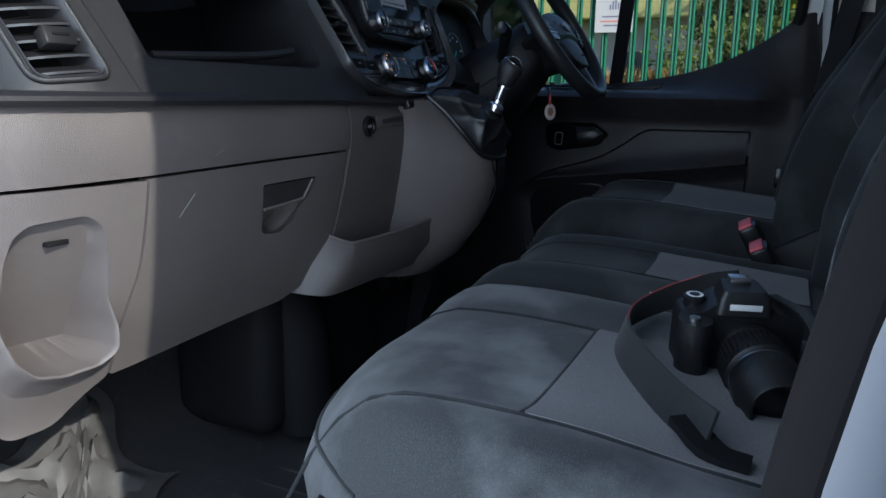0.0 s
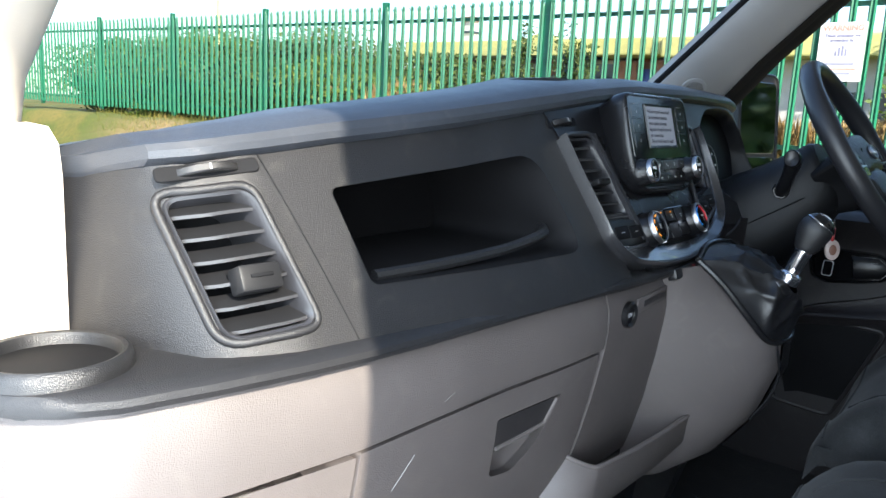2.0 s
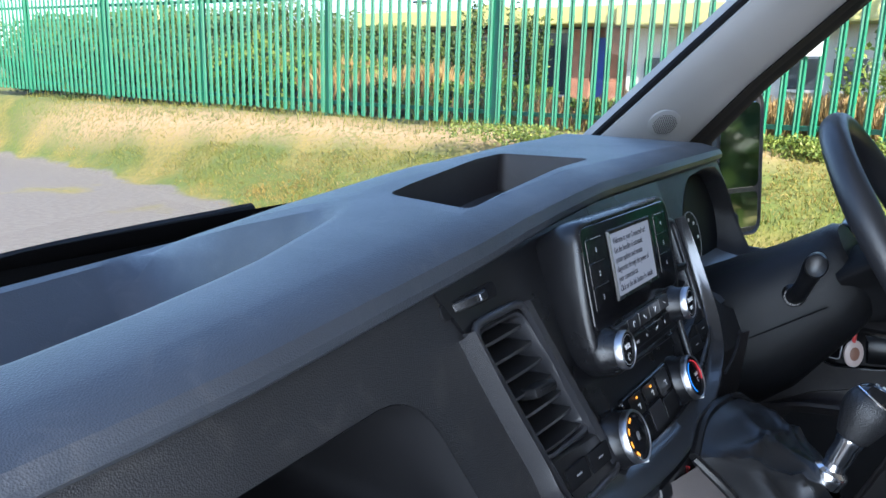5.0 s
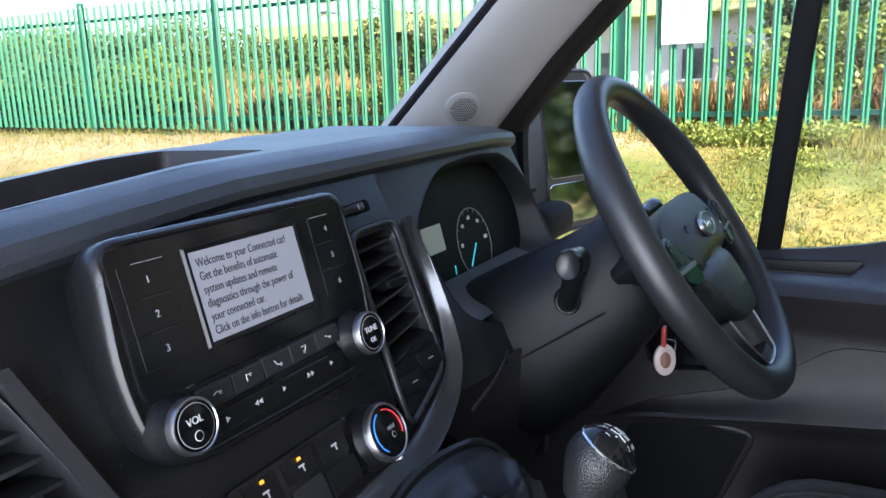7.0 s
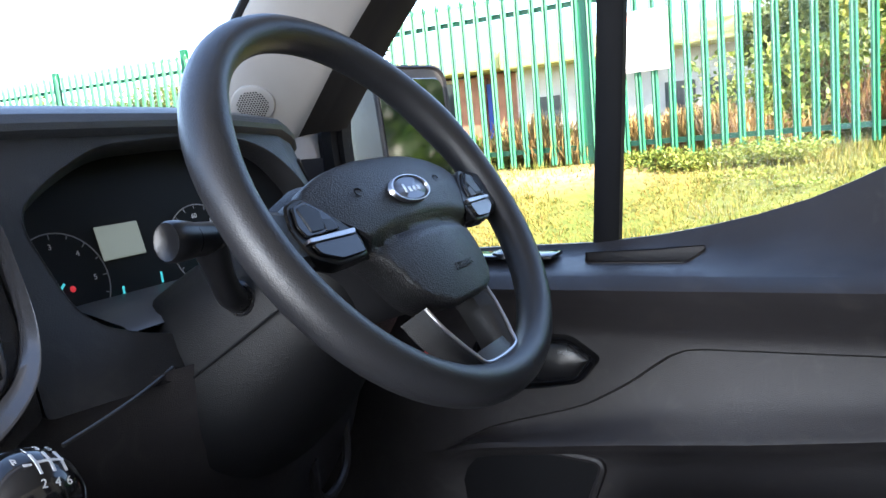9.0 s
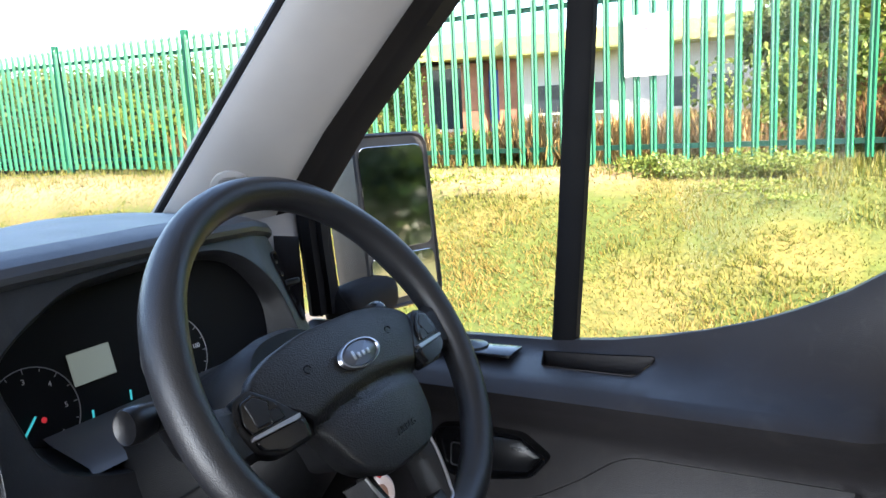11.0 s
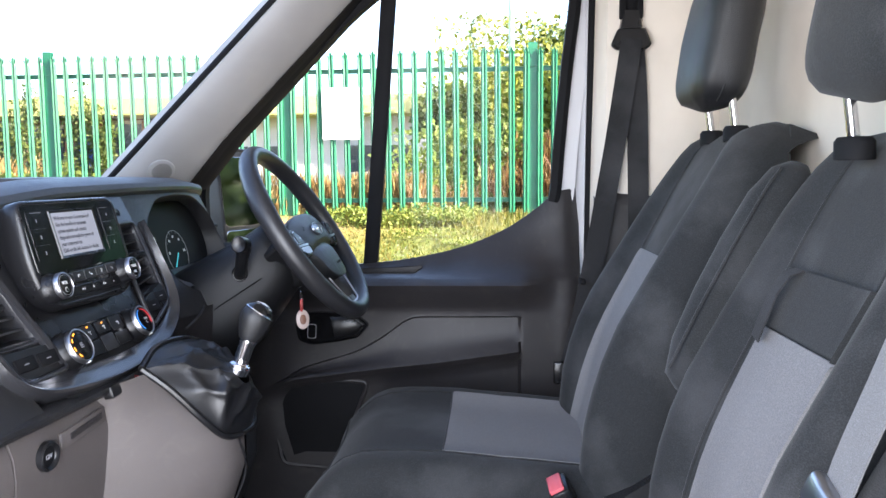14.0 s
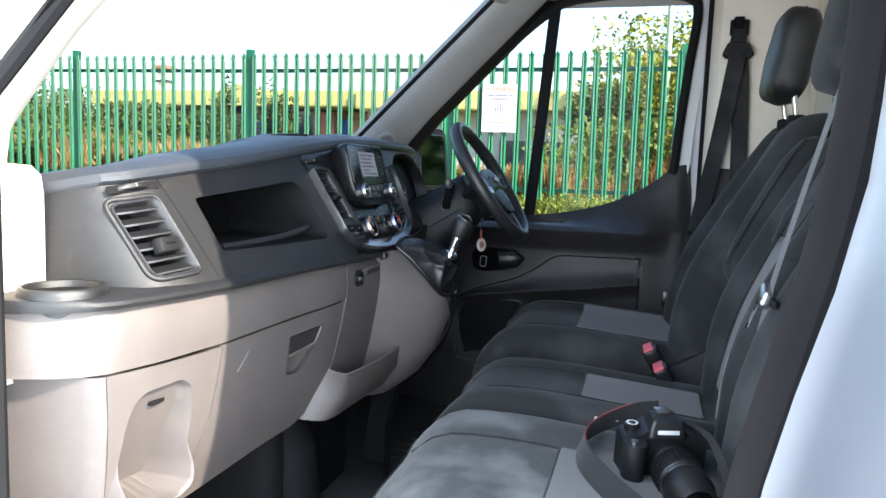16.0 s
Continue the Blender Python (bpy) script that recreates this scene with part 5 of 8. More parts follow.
def seat_back(parent, yc, wb, wt, foot, head, bolster, thick, inserts, mat, name="backrest"):
    """A padded backrest from foot (x, z) to head (x, z); inserts: (from, to) of its height and of its width."""
    f, h = Vector((foot[0], 0, foot[1])), Vector((head[0], 0, head[1]))
    run = h - f
    nrm = Vector((-run.z, 0, run.x)).normalized()

    def half(s):
        k = max(0.0, (s - 0.72) / 0.28)
        return (wb + (wt - wb) * max(0, (s - 0.15) / 0.85)) / 2 * (1 - 0.36 * k**2.4)

    def front(s, u):
        e = 1 - abs(u)
        k = max(0.0, min(1.0, (abs(u) - 0.44) / 0.30))
        side = k * k * (3 - 2 * k)
        b = bolster * side * max(0.0, min(1.0, (1.02 - s) / 0.62)) ** 0.8 * (0.65 + 0.35 * min(1.0, s / 0.18))
        rnd = (0.030 + bolster) * max(0, 1 - e / 0.24) ** 2.3
        belly = 0.020 * math.sin(min(1, s * 1.1) * math.pi) + 0.010 * math.exp(-((s - 0.3) / 0.2) ** 2)
        topr = 0.060 * max(0, (s - 0.90) / 0.10) ** 2
        p = f + run * s + nrm * (b - rnd + belly - topr)
        return Vector((p.x, yc + half(s) * u, p.z))

    n = 44
    us = [-1 + 2 * i / n for i in range(n + 1)]
    secs = []
    for s in [0.0, 0.04, 0.1, 0.17, 0.25, 0.33, 0.42, 0.5, 0.58, 0.66, 0.74, 0.80, 0.85, 0.89, 0.925, 0.95, 0.97, 0.985, 1.0]:
        row = [front(s, u) for u in us]
        bk = f + run * s - nrm * thick * (1 - 0.55 * s)
        row += [Vector((bk.x, yc + half(s) * u, bk.z)) for u in (0.97, 0.85, 0.4, 0.0, -0.4, -0.85, -0.97)]
        secs.append(row)
    b = part(name, loft(secs, ring=True, caps=True), mat, parent)
    for s0, s1, u0, u1 in inserts:
        part("backrest_insert", sheet(rpoly([(s0, u0), (s1, u0 * 0.9), (s1, u1 * 0.9), (s0, u1)], 0.02), lambda s, u: front(s, u) + nrm * 0.004, (), 0.06, back=tuple(nrm * -0.006)), INSERT, b, "woven grey insert")
    for u in (-0.55, 0.55):
        part("seam", tube([front(0.02 + 0.92 * i / 20, u * (1 - 0.15 * (0.02 + 0.92 * i / 20))) + nrm * 0.0005 for i in range(21)], 0.0022, 6), CLOTH, b)
    return front, nrm


def head_restraint(parent, at, size, lean, mat, posts, label="", gather=False):
    """Padded head restraint on two steel posts."""
    sx, sy, sz = size
    secs = []
    nz, na = 18, 32
    m = Matrix.Translation(at) @ pose(0, 0, 0, 0, lean, 0)
    for k in range(nz + 1):
        h = -1 + 2 * k / nz
        r = (1 - abs(h) ** 5.0) ** 0.42 if abs(h) < 1 else 0.0
        r = max(r, 0.12)
        row = []
        for i in range(na):
            a = 2 * math.pi * i / na
            c, s = math.cos(a), math.sin(a)
            q = 0.62
            cx, cy = math.copysign(abs(c) ** q, c), math.copysign(abs(s) ** q, s)
            wr = 1 + (0.06 * math.sin(a * 9 + 1) * max(0, -h - 0.55) / 0.45 if gather else 0)
            wr2 = 1 + (0.02 * math.sin(h * 7 + a * 3) if gather else 0)
            row.append(m @ Vector((sx / 2 * cx * r * wr * wr2, sy / 2 * cy * (0.82 + 0.18 * r) * r * wr, sz / 2 * h)))
        secs.append(row)
    hr = part("head_restraint", loft(secs, ring=True, caps=True), mat, parent, label, angle=60)
    part("seam", tube([m @ Vector((-0.002, sy / 2 * 0.93 * math.copysign(1, 1) * (1 - abs(-0.9 + 0.09 * i) ** 6) ** 0.42 * -1 - 0.001, sz / 2 * (-0.9 + 0.09 * i))) for i in range(21)], 0.0018, 6), mat, hr)
    for py, ptop, pbot in posts:
        part("post", tube([Vector(ptop), Vector(pbot)], 0.007, 10, up=(0, 1, 0)), CHROME, hr, "steel post")
        part("post_sleeve", lathe([(0.026, -0.016), (0.026, 0.005), (0.022, 0.010), (0.0075, 0.011)], 20, Matrix.Translation(pbot) @ Matrix.Diagonal((0.8, 1, 1, 1))), DARK, hr)
    return hr


driver = thing("driver_chair", "dark cloth driver's seat with grey woven inserts", "seat")
seat_cushion(driver, 0.200, 0.700, 0.815, 1.40, 1.035, 0.020, [(0.270, 0.625, 1.052, 1.335)], CLOTH, low=0.098)
dfront, dn = seat_back(driver, 0.435, 0.50, 0.40, (1.305, 0.985), (1.556, 1.636), 0.048, 0.16, [(0.05, 0.60, -0.56, 0.56)], CLOTH)
head_restraint(driver, (1.536, 0.420, 1.758), (0.100, 0.225, 0.240), 10, LEATHER, [(0, (1.535, 0.492, 1.70), (1.550, 0.492, 1.600)), (0, (1.535, 0.350, 1.70), (1.550, 0.350, 1.600))], "black leather-look head restraint cover", gather=True)
# seat base and side cover
part("side_cover", loft([[Vector(p) for p in ((0.86, y, 0.70), (0.86, y, 0.90), (0.95, y, 0.925), (1.18, y, 0.945), (1.24, y, 0.975), (1.33, y, 1.03), (1.40, y, 1.075), (1.43, y, 1.06), (1.43, y, 0.70))] for y in (0.165, 0.172, 0.199)], caps=True), BLACK, driver, "black plastic side cover")
part("seat_box", box((0.50, 0.46, 0.32), (1.12, 0.44, 0.78), 0.02), DARK, driver)
arm = part("armrest", loft([[Vector((c[0] + w * math.cos(a) * 0.9, 0.100 + d * 0.88 * math.sin(a), c[1] + w * math.cos(a) * -0.38)) for a in (2 * math.pi * i / 20 for i in range(20))] for c, w, d in (((1.406, 1.222), 0.010, 0.02), ((1.408, 1.238), 0.028, 0.034), ((1.426, 1.285), 0.038, 0.040), ((1.458, 1.355), 0.041, 0.041), ((1.492, 1.425), 0.041, 0.041), ((1.525, 1.490), 0.038, 0.039), ((1.548, 1.528), 0.029, 0.034), ((1.556, 1.542), 0.012, 0.02))], ring=True, caps=True), CLOTH, driver, "folded-up cloth armrest", angle=60)
part("armrest_piping", tube([Vector((c[0] - 0.018, 0.068, c[1] + 0.010)) for c in spline([(1.398, 1.255, 0), (1.445, 1.355, 0), (1.515, 1.49, 0), (1.540, 1.528, 0)], 16)], 0.0022, 6), CLOTH, arm)

bench = thing("passenger_bench_seat", "dark cloth double passenger seat, grey inserts, worn dusty cushion", "seat")
ptop_m = seat_cushion(bench, -0.236, 0.135, 0.815, 1.40, 0.990, 0.016, [(-0.118, 0.040, 1.105, 1.345)], CLOTH)
ptop_o = seat_cushion(bench, -0.785, -0.240, 0.800, 1.40, 0.978, 0.012, [(-0.700, -0.390, 1.095, 1.345)], CLOTH_WORN, low=0.20, corner=0.30)
mfront, mn = seat_back(bench, -0.108, 0.445, 0.43, (1.375, 0.975), (1.592, 1.602), 0.042, 0.16, [(0.06, 0.57, -0.70, 0.50)], CLOTH)
ofront, on = seat_back(bench, -0.568, 0.465, 0.455, (1.365, 0.975), (1.592, 1.605), 0.030, 0.16, [(0.06, 0.57, -0.70, 0.10)], CLOTH)
head_restraint(bench, (1.556, -0.135, 1.722), (0.105, 0.245, 0.240), 10, CLOTH, [(0, (1.535, -0.065, 1.68), (1.552, -0.065, 1.560)), (0, (1.535, -0.200, 1.68), (1.552, -0.200, 1.560))], "dark cloth head restraint")
head_restraint(bench, (1.530, -0.66, 1.745), (0.115, 0.24, 0.225), 10, CLOTH, [(0, (1.535, -0.59, 1.68), (1.552, -0.59, 1.560)), (0, (1.535, -0.725, 1.68), (1.552, -0.725, 1.560))], "dark cloth head restraint")
part("seat_box", box((0.46, 0.86, 0.28), (1.13, -0.33, 0.76), 0.02), DARK, bench)
# flap pocket with pull strap on the middle backrest
fl = part("flap", sheet(rpoly([(0.575, -0.66), (0.69, -0.62), (0.69, 0.46), (0.575, 0.48)], 0.02), lambda s, u: mfront(s, u) + mn * 0.006, (), 0.06, back=tuple(mn * -0.008)), CLOTH, bench)
part("pull_strap", sweep([mfront(0.69, 0.28) + mn * 0.008, mfront(0.675, 0.28) + mn * 0.020, mfront(0.64, 0.29) + mn * 0.024, mfront(0.585, 0.31) + mn * 0.020, mfront(0.545, 0.33) + mn * 0.016], [(-0.013, -0.001), (0.013, -0.001), (0.013, 0.001), (-0.013, 0.001)], up=tuple(mn)), WEB, fl, "dark webbing pull strap")
# belt outlet tower on the backrest
BEZELGREY = material("pale_grey_bezel", (0.055, 0.055, 0.052), 0.3, vary=0.04)
tw = part("belt_tower", loft([[Vector((x, y, z)) for x, y in rpoly([(x0, -0.428), (1.60, -0.420), (1.60, -0.625), (x0, -0.615)], 0.016)] for z, x0 in ((1.530, 1.482), (1.57, 1.474), (1.612, 1.472), (1.630, 1.482), (1.638, 1.504))], ring=True, caps=True), BLACK, bench, "black plastic belt outlet")
part("belt_slot", box((0.008, 0.085, 0.010), (1.468, -0.490, 1.606), 0.003), DARK, tw)
part("slot_bezel", plate(0.116, 0.052, 0.007, 0.003, face_frame((1.4725, -0.492, 1.604), (0, -1, 0), (0.06, 0, 1))), BEZELGREY, tw, "pale grey bezel")

# ---- seat belts ----
def strap(pts, w, mat, name, parent, up=(1, 0, 0), n=30, label=""):
    return part(name, sweep(spline(pts, n), [(-w / 2, -0.0008), (w / 2, -0.0008), (w / 2, 0.0008), (-w / 2, 0.0008)], up=up), mat, parent, label)


pbelt = thing("passenger_seat_belt", "grey seat belt with steel tongue across the middle backrest", "seat belt")
strap([(1.468, -0.485, 1.606), (1.461, -0.472, 1.575), (1.447, -0.445, 1.50), (1.425, -0.405, 1.38), (1.405, -0.370, 1.26), (1.385, -0.375, 1.12), (1.375, -0.40, 1.0)], 0.046, WEBGREY, "webbing", pbelt, up=(0.93, 0, -0.36))
tg = part("tongue_grip", box((0.020, 0.056, 0.030), (1.402, -0.368, 1.268), 0.007, 3, m=pose(0, 0, 0, 12, 20, 0)), SILVER, pbelt)
part("tongue_loop", box((0.010, 0.050, 0.014), (1.408, -0.400, 1.262), 0.005, 2), DARK, tg)
tp = [(-0.011, 0), (0.011, 0), (0.010, -0.055), (-0.010, -0.055)]
TMx = face_frame((1.396, -0.348, 1.262), (0.0, -1, 0.1), (0.35, -0.35, 1))
bm = sheet(rpoly(tp, 0.004), lambda x, y: TMx @ Vector((x, y, 0)), [rpoly([(-0.006, -0.022), (0.006, -0.022), (0.006, -0.046), (-0.006, -0.046)], 0.003)], 0.01, back=tuple(TMx.to_3x3() @ Vector((0, 0, -0.002))))
part("tongue_plate", bm, CHROME, tg, "steel tongue plate")

dbelt = thing("driver_seat_belt", "black seat belt on its pillar anchor", "seat belt")
part("adjuster_rail", box((0.030, 0.012, 0.075), (1.453, 0.818, 1.902), 0.004), DARK, dbelt)
part("adjuster_fork", box((0.014, 0.018, 0.045), (1.434, 0.808, 1.905), 0.003), DARK, dbelt)
part("adjuster_fork", box((0.014, 0.018, 0.045), (1.472, 0.808, 1.905), 0.003), DARK, dbelt)
part("adjuster_slide", loft([[Vector((1.453 + x, y, 1.870 + z)) for x, z in ((-w, -0.030), (w, -0.030), (w * 0.62, 0.030), (-w * 0.62, 0.030))] for w, y in ((0.028, 0.822), (0.028, 0.800), (0.024, 0.796))], ring=True, caps=True), SATIN, dbelt)
part("anchor_loop", loft([[Vector((1.453 + x, y, 1.838 + z)) for x, z in rpoly([(-0.046 * k, -0.014 * k), (-0.030 * k, 0.022 * k), (0.030 * k, 0.022 * k), (0.046 * k, -0.014 * k), (0.034 * k, -0.026 * k), (-0.034 * k, -0.026 * k)], 0.006)] for k, y in ((0.9, 0.812), (1.0, 0.807), (1.0, 0.796), (0.88, 0.791))], ring=True, caps=True), SATIN, dbelt)
strap([(1.453, 0.789, 1.835), (1.445, 0.790, 1.78), (1.42, 0.800, 1.60), (1.385, 0.79, 1.40), (1.345, 0.770, 1.20), (1.31, 0.730, 1.08)], 0.048, WEB, "webbing", dbelt, up=(0, 1, 0))
strap([(1.458, 0.806, 1.835), (1.470, 0.812, 1.70), (1.480, 0.828, 1.45), (1.485, 0.84, 1.20)], 0.048, WEB, "webbing", dbelt, up=(0, 1, 0))
part("stop_button", box((0.012, 0.050, 0.012), (1.345, 0.785, 1.285), 0.003), DARK, dbelt)
part("lower_anchor", box((0.03, 0.02, 0.05), (1.29, 0.712, 1.085), 0.004), SATIN, dbelt)

for y, x, z in ((0.186, 1.240, 1.042), (0.104, 1.264, 1.018)):
    bk = thing("belt_buckle", "black belt buckle with a red release button", "seat belt", group="buckles between the seats")
    m = Matrix.Translation((x, y, z)) @ pose(0, 0, 0, 8, -28, 0)
    part("housing", box((0.034, 0.056, 0.090), (0, 0, 0), 0.007, 2, m=m @ pose(0.0, 0, -0.040)), SATIN, bk)
    part("release_button", box((0.024, 0.046, 0.014), (0, 0, 0), 0.003, 2, m=m @ pose(-0.002, 0, 0.003)), material("faded_red_button", (0.60, 0.10, 0.12), 0.45), bk)
    part("stem", box((0.012, 0.034, 0.12), (0, 0, 0), 0.003, 2, m=m @ pose(0.006, 0, -0.12)), WEB, bk)

# ---- driver's door ----
door = thing("van_door", "closed driver's door with dark grey trim panel and window", "door")
POCKET_TOP = [(0.55, 1.000), (0.592, 1.016), (0.667, 1.056), (0.80, 1.096), (0.861, 1.130), (0.917, 1.172), (0.945, 1.184), (1.22, 1.186)]
POCKET_LIP = [(0.55, 0.990), (0.592, 1.008), (0.638, 1.032), (0.859, 1.062), (1.015, 1.080), (1.22, 1.110)]
SILL = [(0.36, 1.300), (0.55, 1.300), (0.81, 1.307), (0.90, 1.316), (1.00, 1.333), (1.10, 1.362), (1.18, 1.400), (1.24, 1.440), (1.28, 1.475), (1.305, 1.492), (1.355, 1.497)]
secs = []
for x in (0.36, 0.42, 0.48, 0.54, 0.575, 0.60, 0.63, 0.66, 0.69, 0.72, 0.75, 0.78, 0.81, 0.84, 0.87, 0.90, 0.92, 0.94, 0.96, 1.02, 1.08, 1.13, 1.16, 1.185, 1.200, 1.207, 1.214, 1.222, 1.25, 1.28, 1.30, 1.32, 1.34, 1.352, 1.356):
    zt = lerp(SILL, x)
    led = max(0.0, min(1.0, (1.30 - x) / 0.10)) * max(0.0, min(1.0, (x - 0.50) / 0.15))
    led = led * led * (3 - 2 * led)
    rear = max(0.0, (x - 1.335) / 0.02)
    y0 = 0.945 + rear * 0.02
    prof = [(y0 + 0.02, zt - 0.01), (y0 + 0.006, zt), (y0 - 0.010, zt + 0.001), (y0 - 0.022, zt - 0.012 - 0.3 * max(0, zt - 1.32) * 0.2)]
    zl = 1.292
    prof += [(0.915 - 0.01 * led, (zt - 0.012 + zl) / 2 if zt > 1.34 else zl + 0.004), (0.890 - 0.025 * led, zl), (0.878 - 0.060 * led, zl - 0.008), (0.870 - 0.070 * led, zl - 0.022), (0.872 - 0.060 * led, zl - 0.045), (0.873 - 0.032 * led, 1.215), (0.870 - 0.020 * led, 1.182)]
    tl_ = lerp(POCKET_TOP, x)
    lp_ = min(lerp(POCKET_LIP, x), tl_ - 0.006)
    dep = max(0.0, min(1.0, (x - 0.575) / 0.05)) * max(0.0, min(1.0, (1.206 - x) / 0.006))
    base = 0.862 - 0.012 * led
    prof = prof[:-2]
    prof += [(base - 0.006 * led, max(1.215, tl_ + 0.030)), (base, max(1.195, tl_ + 0.012)), (base, tl_ + 0.003), (base + 0.004 * dep, tl_), (base + 0.013 * dep, tl_ - 0.003), (base + 0.011 * dep, tl_ + (lp_ - tl_) * 0.45), (base - 0.002 * dep, tl_ + (lp_ - tl_) * 0.78), (base - 0.020 * dep, lp_ + 0.004), (base - 0.024 * dep, lp_ - 0.002), (base - 0.018 * dep, lp_ - 0.010), (base + 0.014 * dep, lp_ - 0.030), (base + 0.020 * dep, lp_ - 0.055), (base + 0.018 * dep, 0.90), (base + 0.012, 0.80), (0.880, 0.70), (0.90, 0.55)]
    secs.append([Vector((x, y + rear * 0.03, z)) for y, z in prof])
stations = [r[0].x for r in secs]


def door_at(x, v):
    """A place on the panel: along x, and down the profile from point to point."""
    k = max(0, min(len(stations) - 2, next((i for i, s in enumerate(stations) if s > x), len(stations)) - 1))
    u = (x - stations[k]) / (stations[k + 1] - stations[k])
    v = v / 0.02
    r = min(int(v), len(secs[0]) - 2)
    a, b = (secs[q][r].lerp(secs[q][r + 1], v - r) for q in (k, k + 1))
    return a.lerp(b, u)


bm = loft([r[:3] for r in secs])
loft([r[6:] for r in secs], bm=bm)
HOLE = rpoly([(0.800, 0.072), (0.815, 0.1005), (0.945, 0.1005), (0.962, 0.072)], 0.006)
sheet([(x, 0.04) for x in stations] + [(x, 0.12) for x in stations[::-1]], door_at, [HOLE], 0.02, bm=bm)
bmesh.ops.remove_doubles(bm, verts=bm.verts, dist=2e-4)
part("trim_panel", bm, DARKGREY, door, "dark grey grained trim panel with armrest", angle=50)
mouth = dense(HOLE, 0.01)
bm = loft([[door_at(x, v) + Vector((0, 0, d)) for x, v in mouth] for d in (0.0015, 0.003, 0.0005, -0.006, -0.045)], ring=True)
bm.faces.new([bm.verts.new(door_at(x, v) + Vector((0, 0, -0.04))) for x, v in mouth])
part("sill_pocket", bm, DARKGREY, door, "recessed sill pocket")
# loudspeaker shape low in the door
part("speaker_panel", sheet(rpoly([(0.571, 0.955), (0.633, 1.030), (0.825, 1.016), (0.785, 0.912), (0.735, 0.79), (0.60, 0.80)], 0.02), lambda x, z: Vector((x, 0.864, z)), (), 0.03, back=(0, 0.03, 0)), DARK, door)
rm = dense(rpoly([(0.571, 0.955), (0.633, 1.030), (0.825, 1.016), (0.785, 0.912), (0.735, 0.79), (0.60, 0.80)], 0.02), 0.02)
part("speaker_rim", tube([Vector((x, 0.866, z)) for x, z in rm], 0.006, 8, closed=True, up=(0, 1, 0)), DARKGREY, door)
# inner handle in its bezel
BEZ = [(0.650, 1.172), (0.664, 1.192), (0.700, 1.198), (0.792, 1.197), (0.832, 1.168), (0.806, 1.136), (0.760, 1.126), (0.690, 1.117), (0.658, 1.128)]
bz = dense(rpoly(BEZ, 0.010), 0.008)


def bez_at(x, z, k, y):
    return Vector((0.742 + (x - 0.742) * k, y, 1.160 + (z - 1.160) * k))


bm = loft([[bez_at(x, z, k, y) for x, z in bz] for k, y in ((1.03, 0.866), (1.03, 0.840), (1.0, 0.8355), (0.95, 0.836), (0.92, 0.840), (0.90, 0.8475))], ring=True)
bm.faces.new([bm.verts.new(bez_at(x, z, 0.905, 0.8472)) for x, z in bz])
hb = part("handle_bezel", bm, GLOSSB, door, "glossy black handle bezel")
part("pull_handle", loft([[Vector((x, y, z)) for x, z in ((0.735, 1.186), (0.790, 1.187), (0.818, 1.166), (0.800, 1.142), (0.742, 1.134))] for y in (0.8468, 0.842)] + [[Vector((x, y, z)) for x, z in ((0.741, 1.180), (0.786, 1.181), (0.808, 1.165), (0.795, 1.148), (0.747, 1.141))] for y in (0.8375,)], ring=True, caps=True), SATIN, hb, "black pull handle")
HM2 = face_frame((0.690, 0.8445, 1.150), (1, 0, -0.05), (-0.25, 0.05, 1))
part("lock_button", plate(0.020, 0.034, 0.004, 0.004, HM2), GLOSSB, hb)
part("lock_ring", loft([[HM2 @ Vector((x, y, 0.003 + z)) for x, y in rrect(0.022 + d, 0.036 + d, 0.006)] for d, z in ((0, 0.0), (0.0, 0.002), (-0.003, 0.002), (-0.003, 0.0))], ring=True), SILVER, hb)
part("rear_catch", plate(0.022, 0.050, 0.006, 0.003, face_frame((1.325, 0.944, 1.462), (1, 0, 0.1), (-0.1, 0.1, 1))), BLACK, door)
part("mirror_switch", lathe([(0.026, 0.0), (0.024, 0.006), (0.014, 0.008), (0.0, 0.012)], 24, Matrix.Translation((0.70, 0.885, 1.300))), SATIN, door)
part("switch_panel", box((0.14, 0.05, 0.006), (0.70, 0.885, 1.300), 0.002), GLOSSB, door)

# window frame: seal round the opening, divider, glass
def win_y(z):
    return 0.950 - 0.09 * max(0, z - 1.31) ** 1.3
OPEN = [(0.375, 1.31), (0.375, 1.515), (0.43, 1.575), (0.61, 1.752), (0.76, 1.895), (0.875, 1.985), (0.95, 2.018), (1.10, 2.030), (1.24, 2.028), (1.315, 2.012), (1.335, 1.965), (1.318, 1.80), (1.302, 1.62), (1.294, 1.50), (1.288, 1.465)]
op = [Vector((x, win_y(z) - 0.004, z)) for x, z in [(p.x, p.y) for p in spline([(x, z, 0) for x, z in OPEN], 70)]]
part("window_seal", sweep(op, [(-0.016, -0.02), (0.012, -0.02), (0.012, 0.012), (-0.004, 0.016), (-0.016, 0.010)], up=(0, -1, 0)), DARK, door, "black rubber window seal")
op2 = [p + Vector(((-0.030 if p.z > 1.55 and p.x < 0.95 else 0.028 if p.x > 1.25 else 0.0), 0.0, 0.026 if p.z > 1.9 else 0.0)) for p in op]
rear_ = [p for p in op2 if p.x > 1.24]
fore_ = [p for p in op2 if p.x <= 1.27]
for run, mat, lab in ((rear_, WHITE, "white painted rear of the window frame"), (fore_, DARK, "black front of the window frame")):
    part("door_frame", sweep([p + Vector((0, 0.012, 0)) for p in run], [(-0.022, -0.02), (0.022, -0.02), (0.022, 0.006), (-0.022, 0.006)], up=(0, -1, 0)), mat, door, lab)
dv = [Vector((0.823 + 0.067 * k, win_y(1.305 + 0.685 * k) - 0.004, 1.305 + 0.685 * k)) for k in (0, 0.25, 0.5, 0.75, 1)]
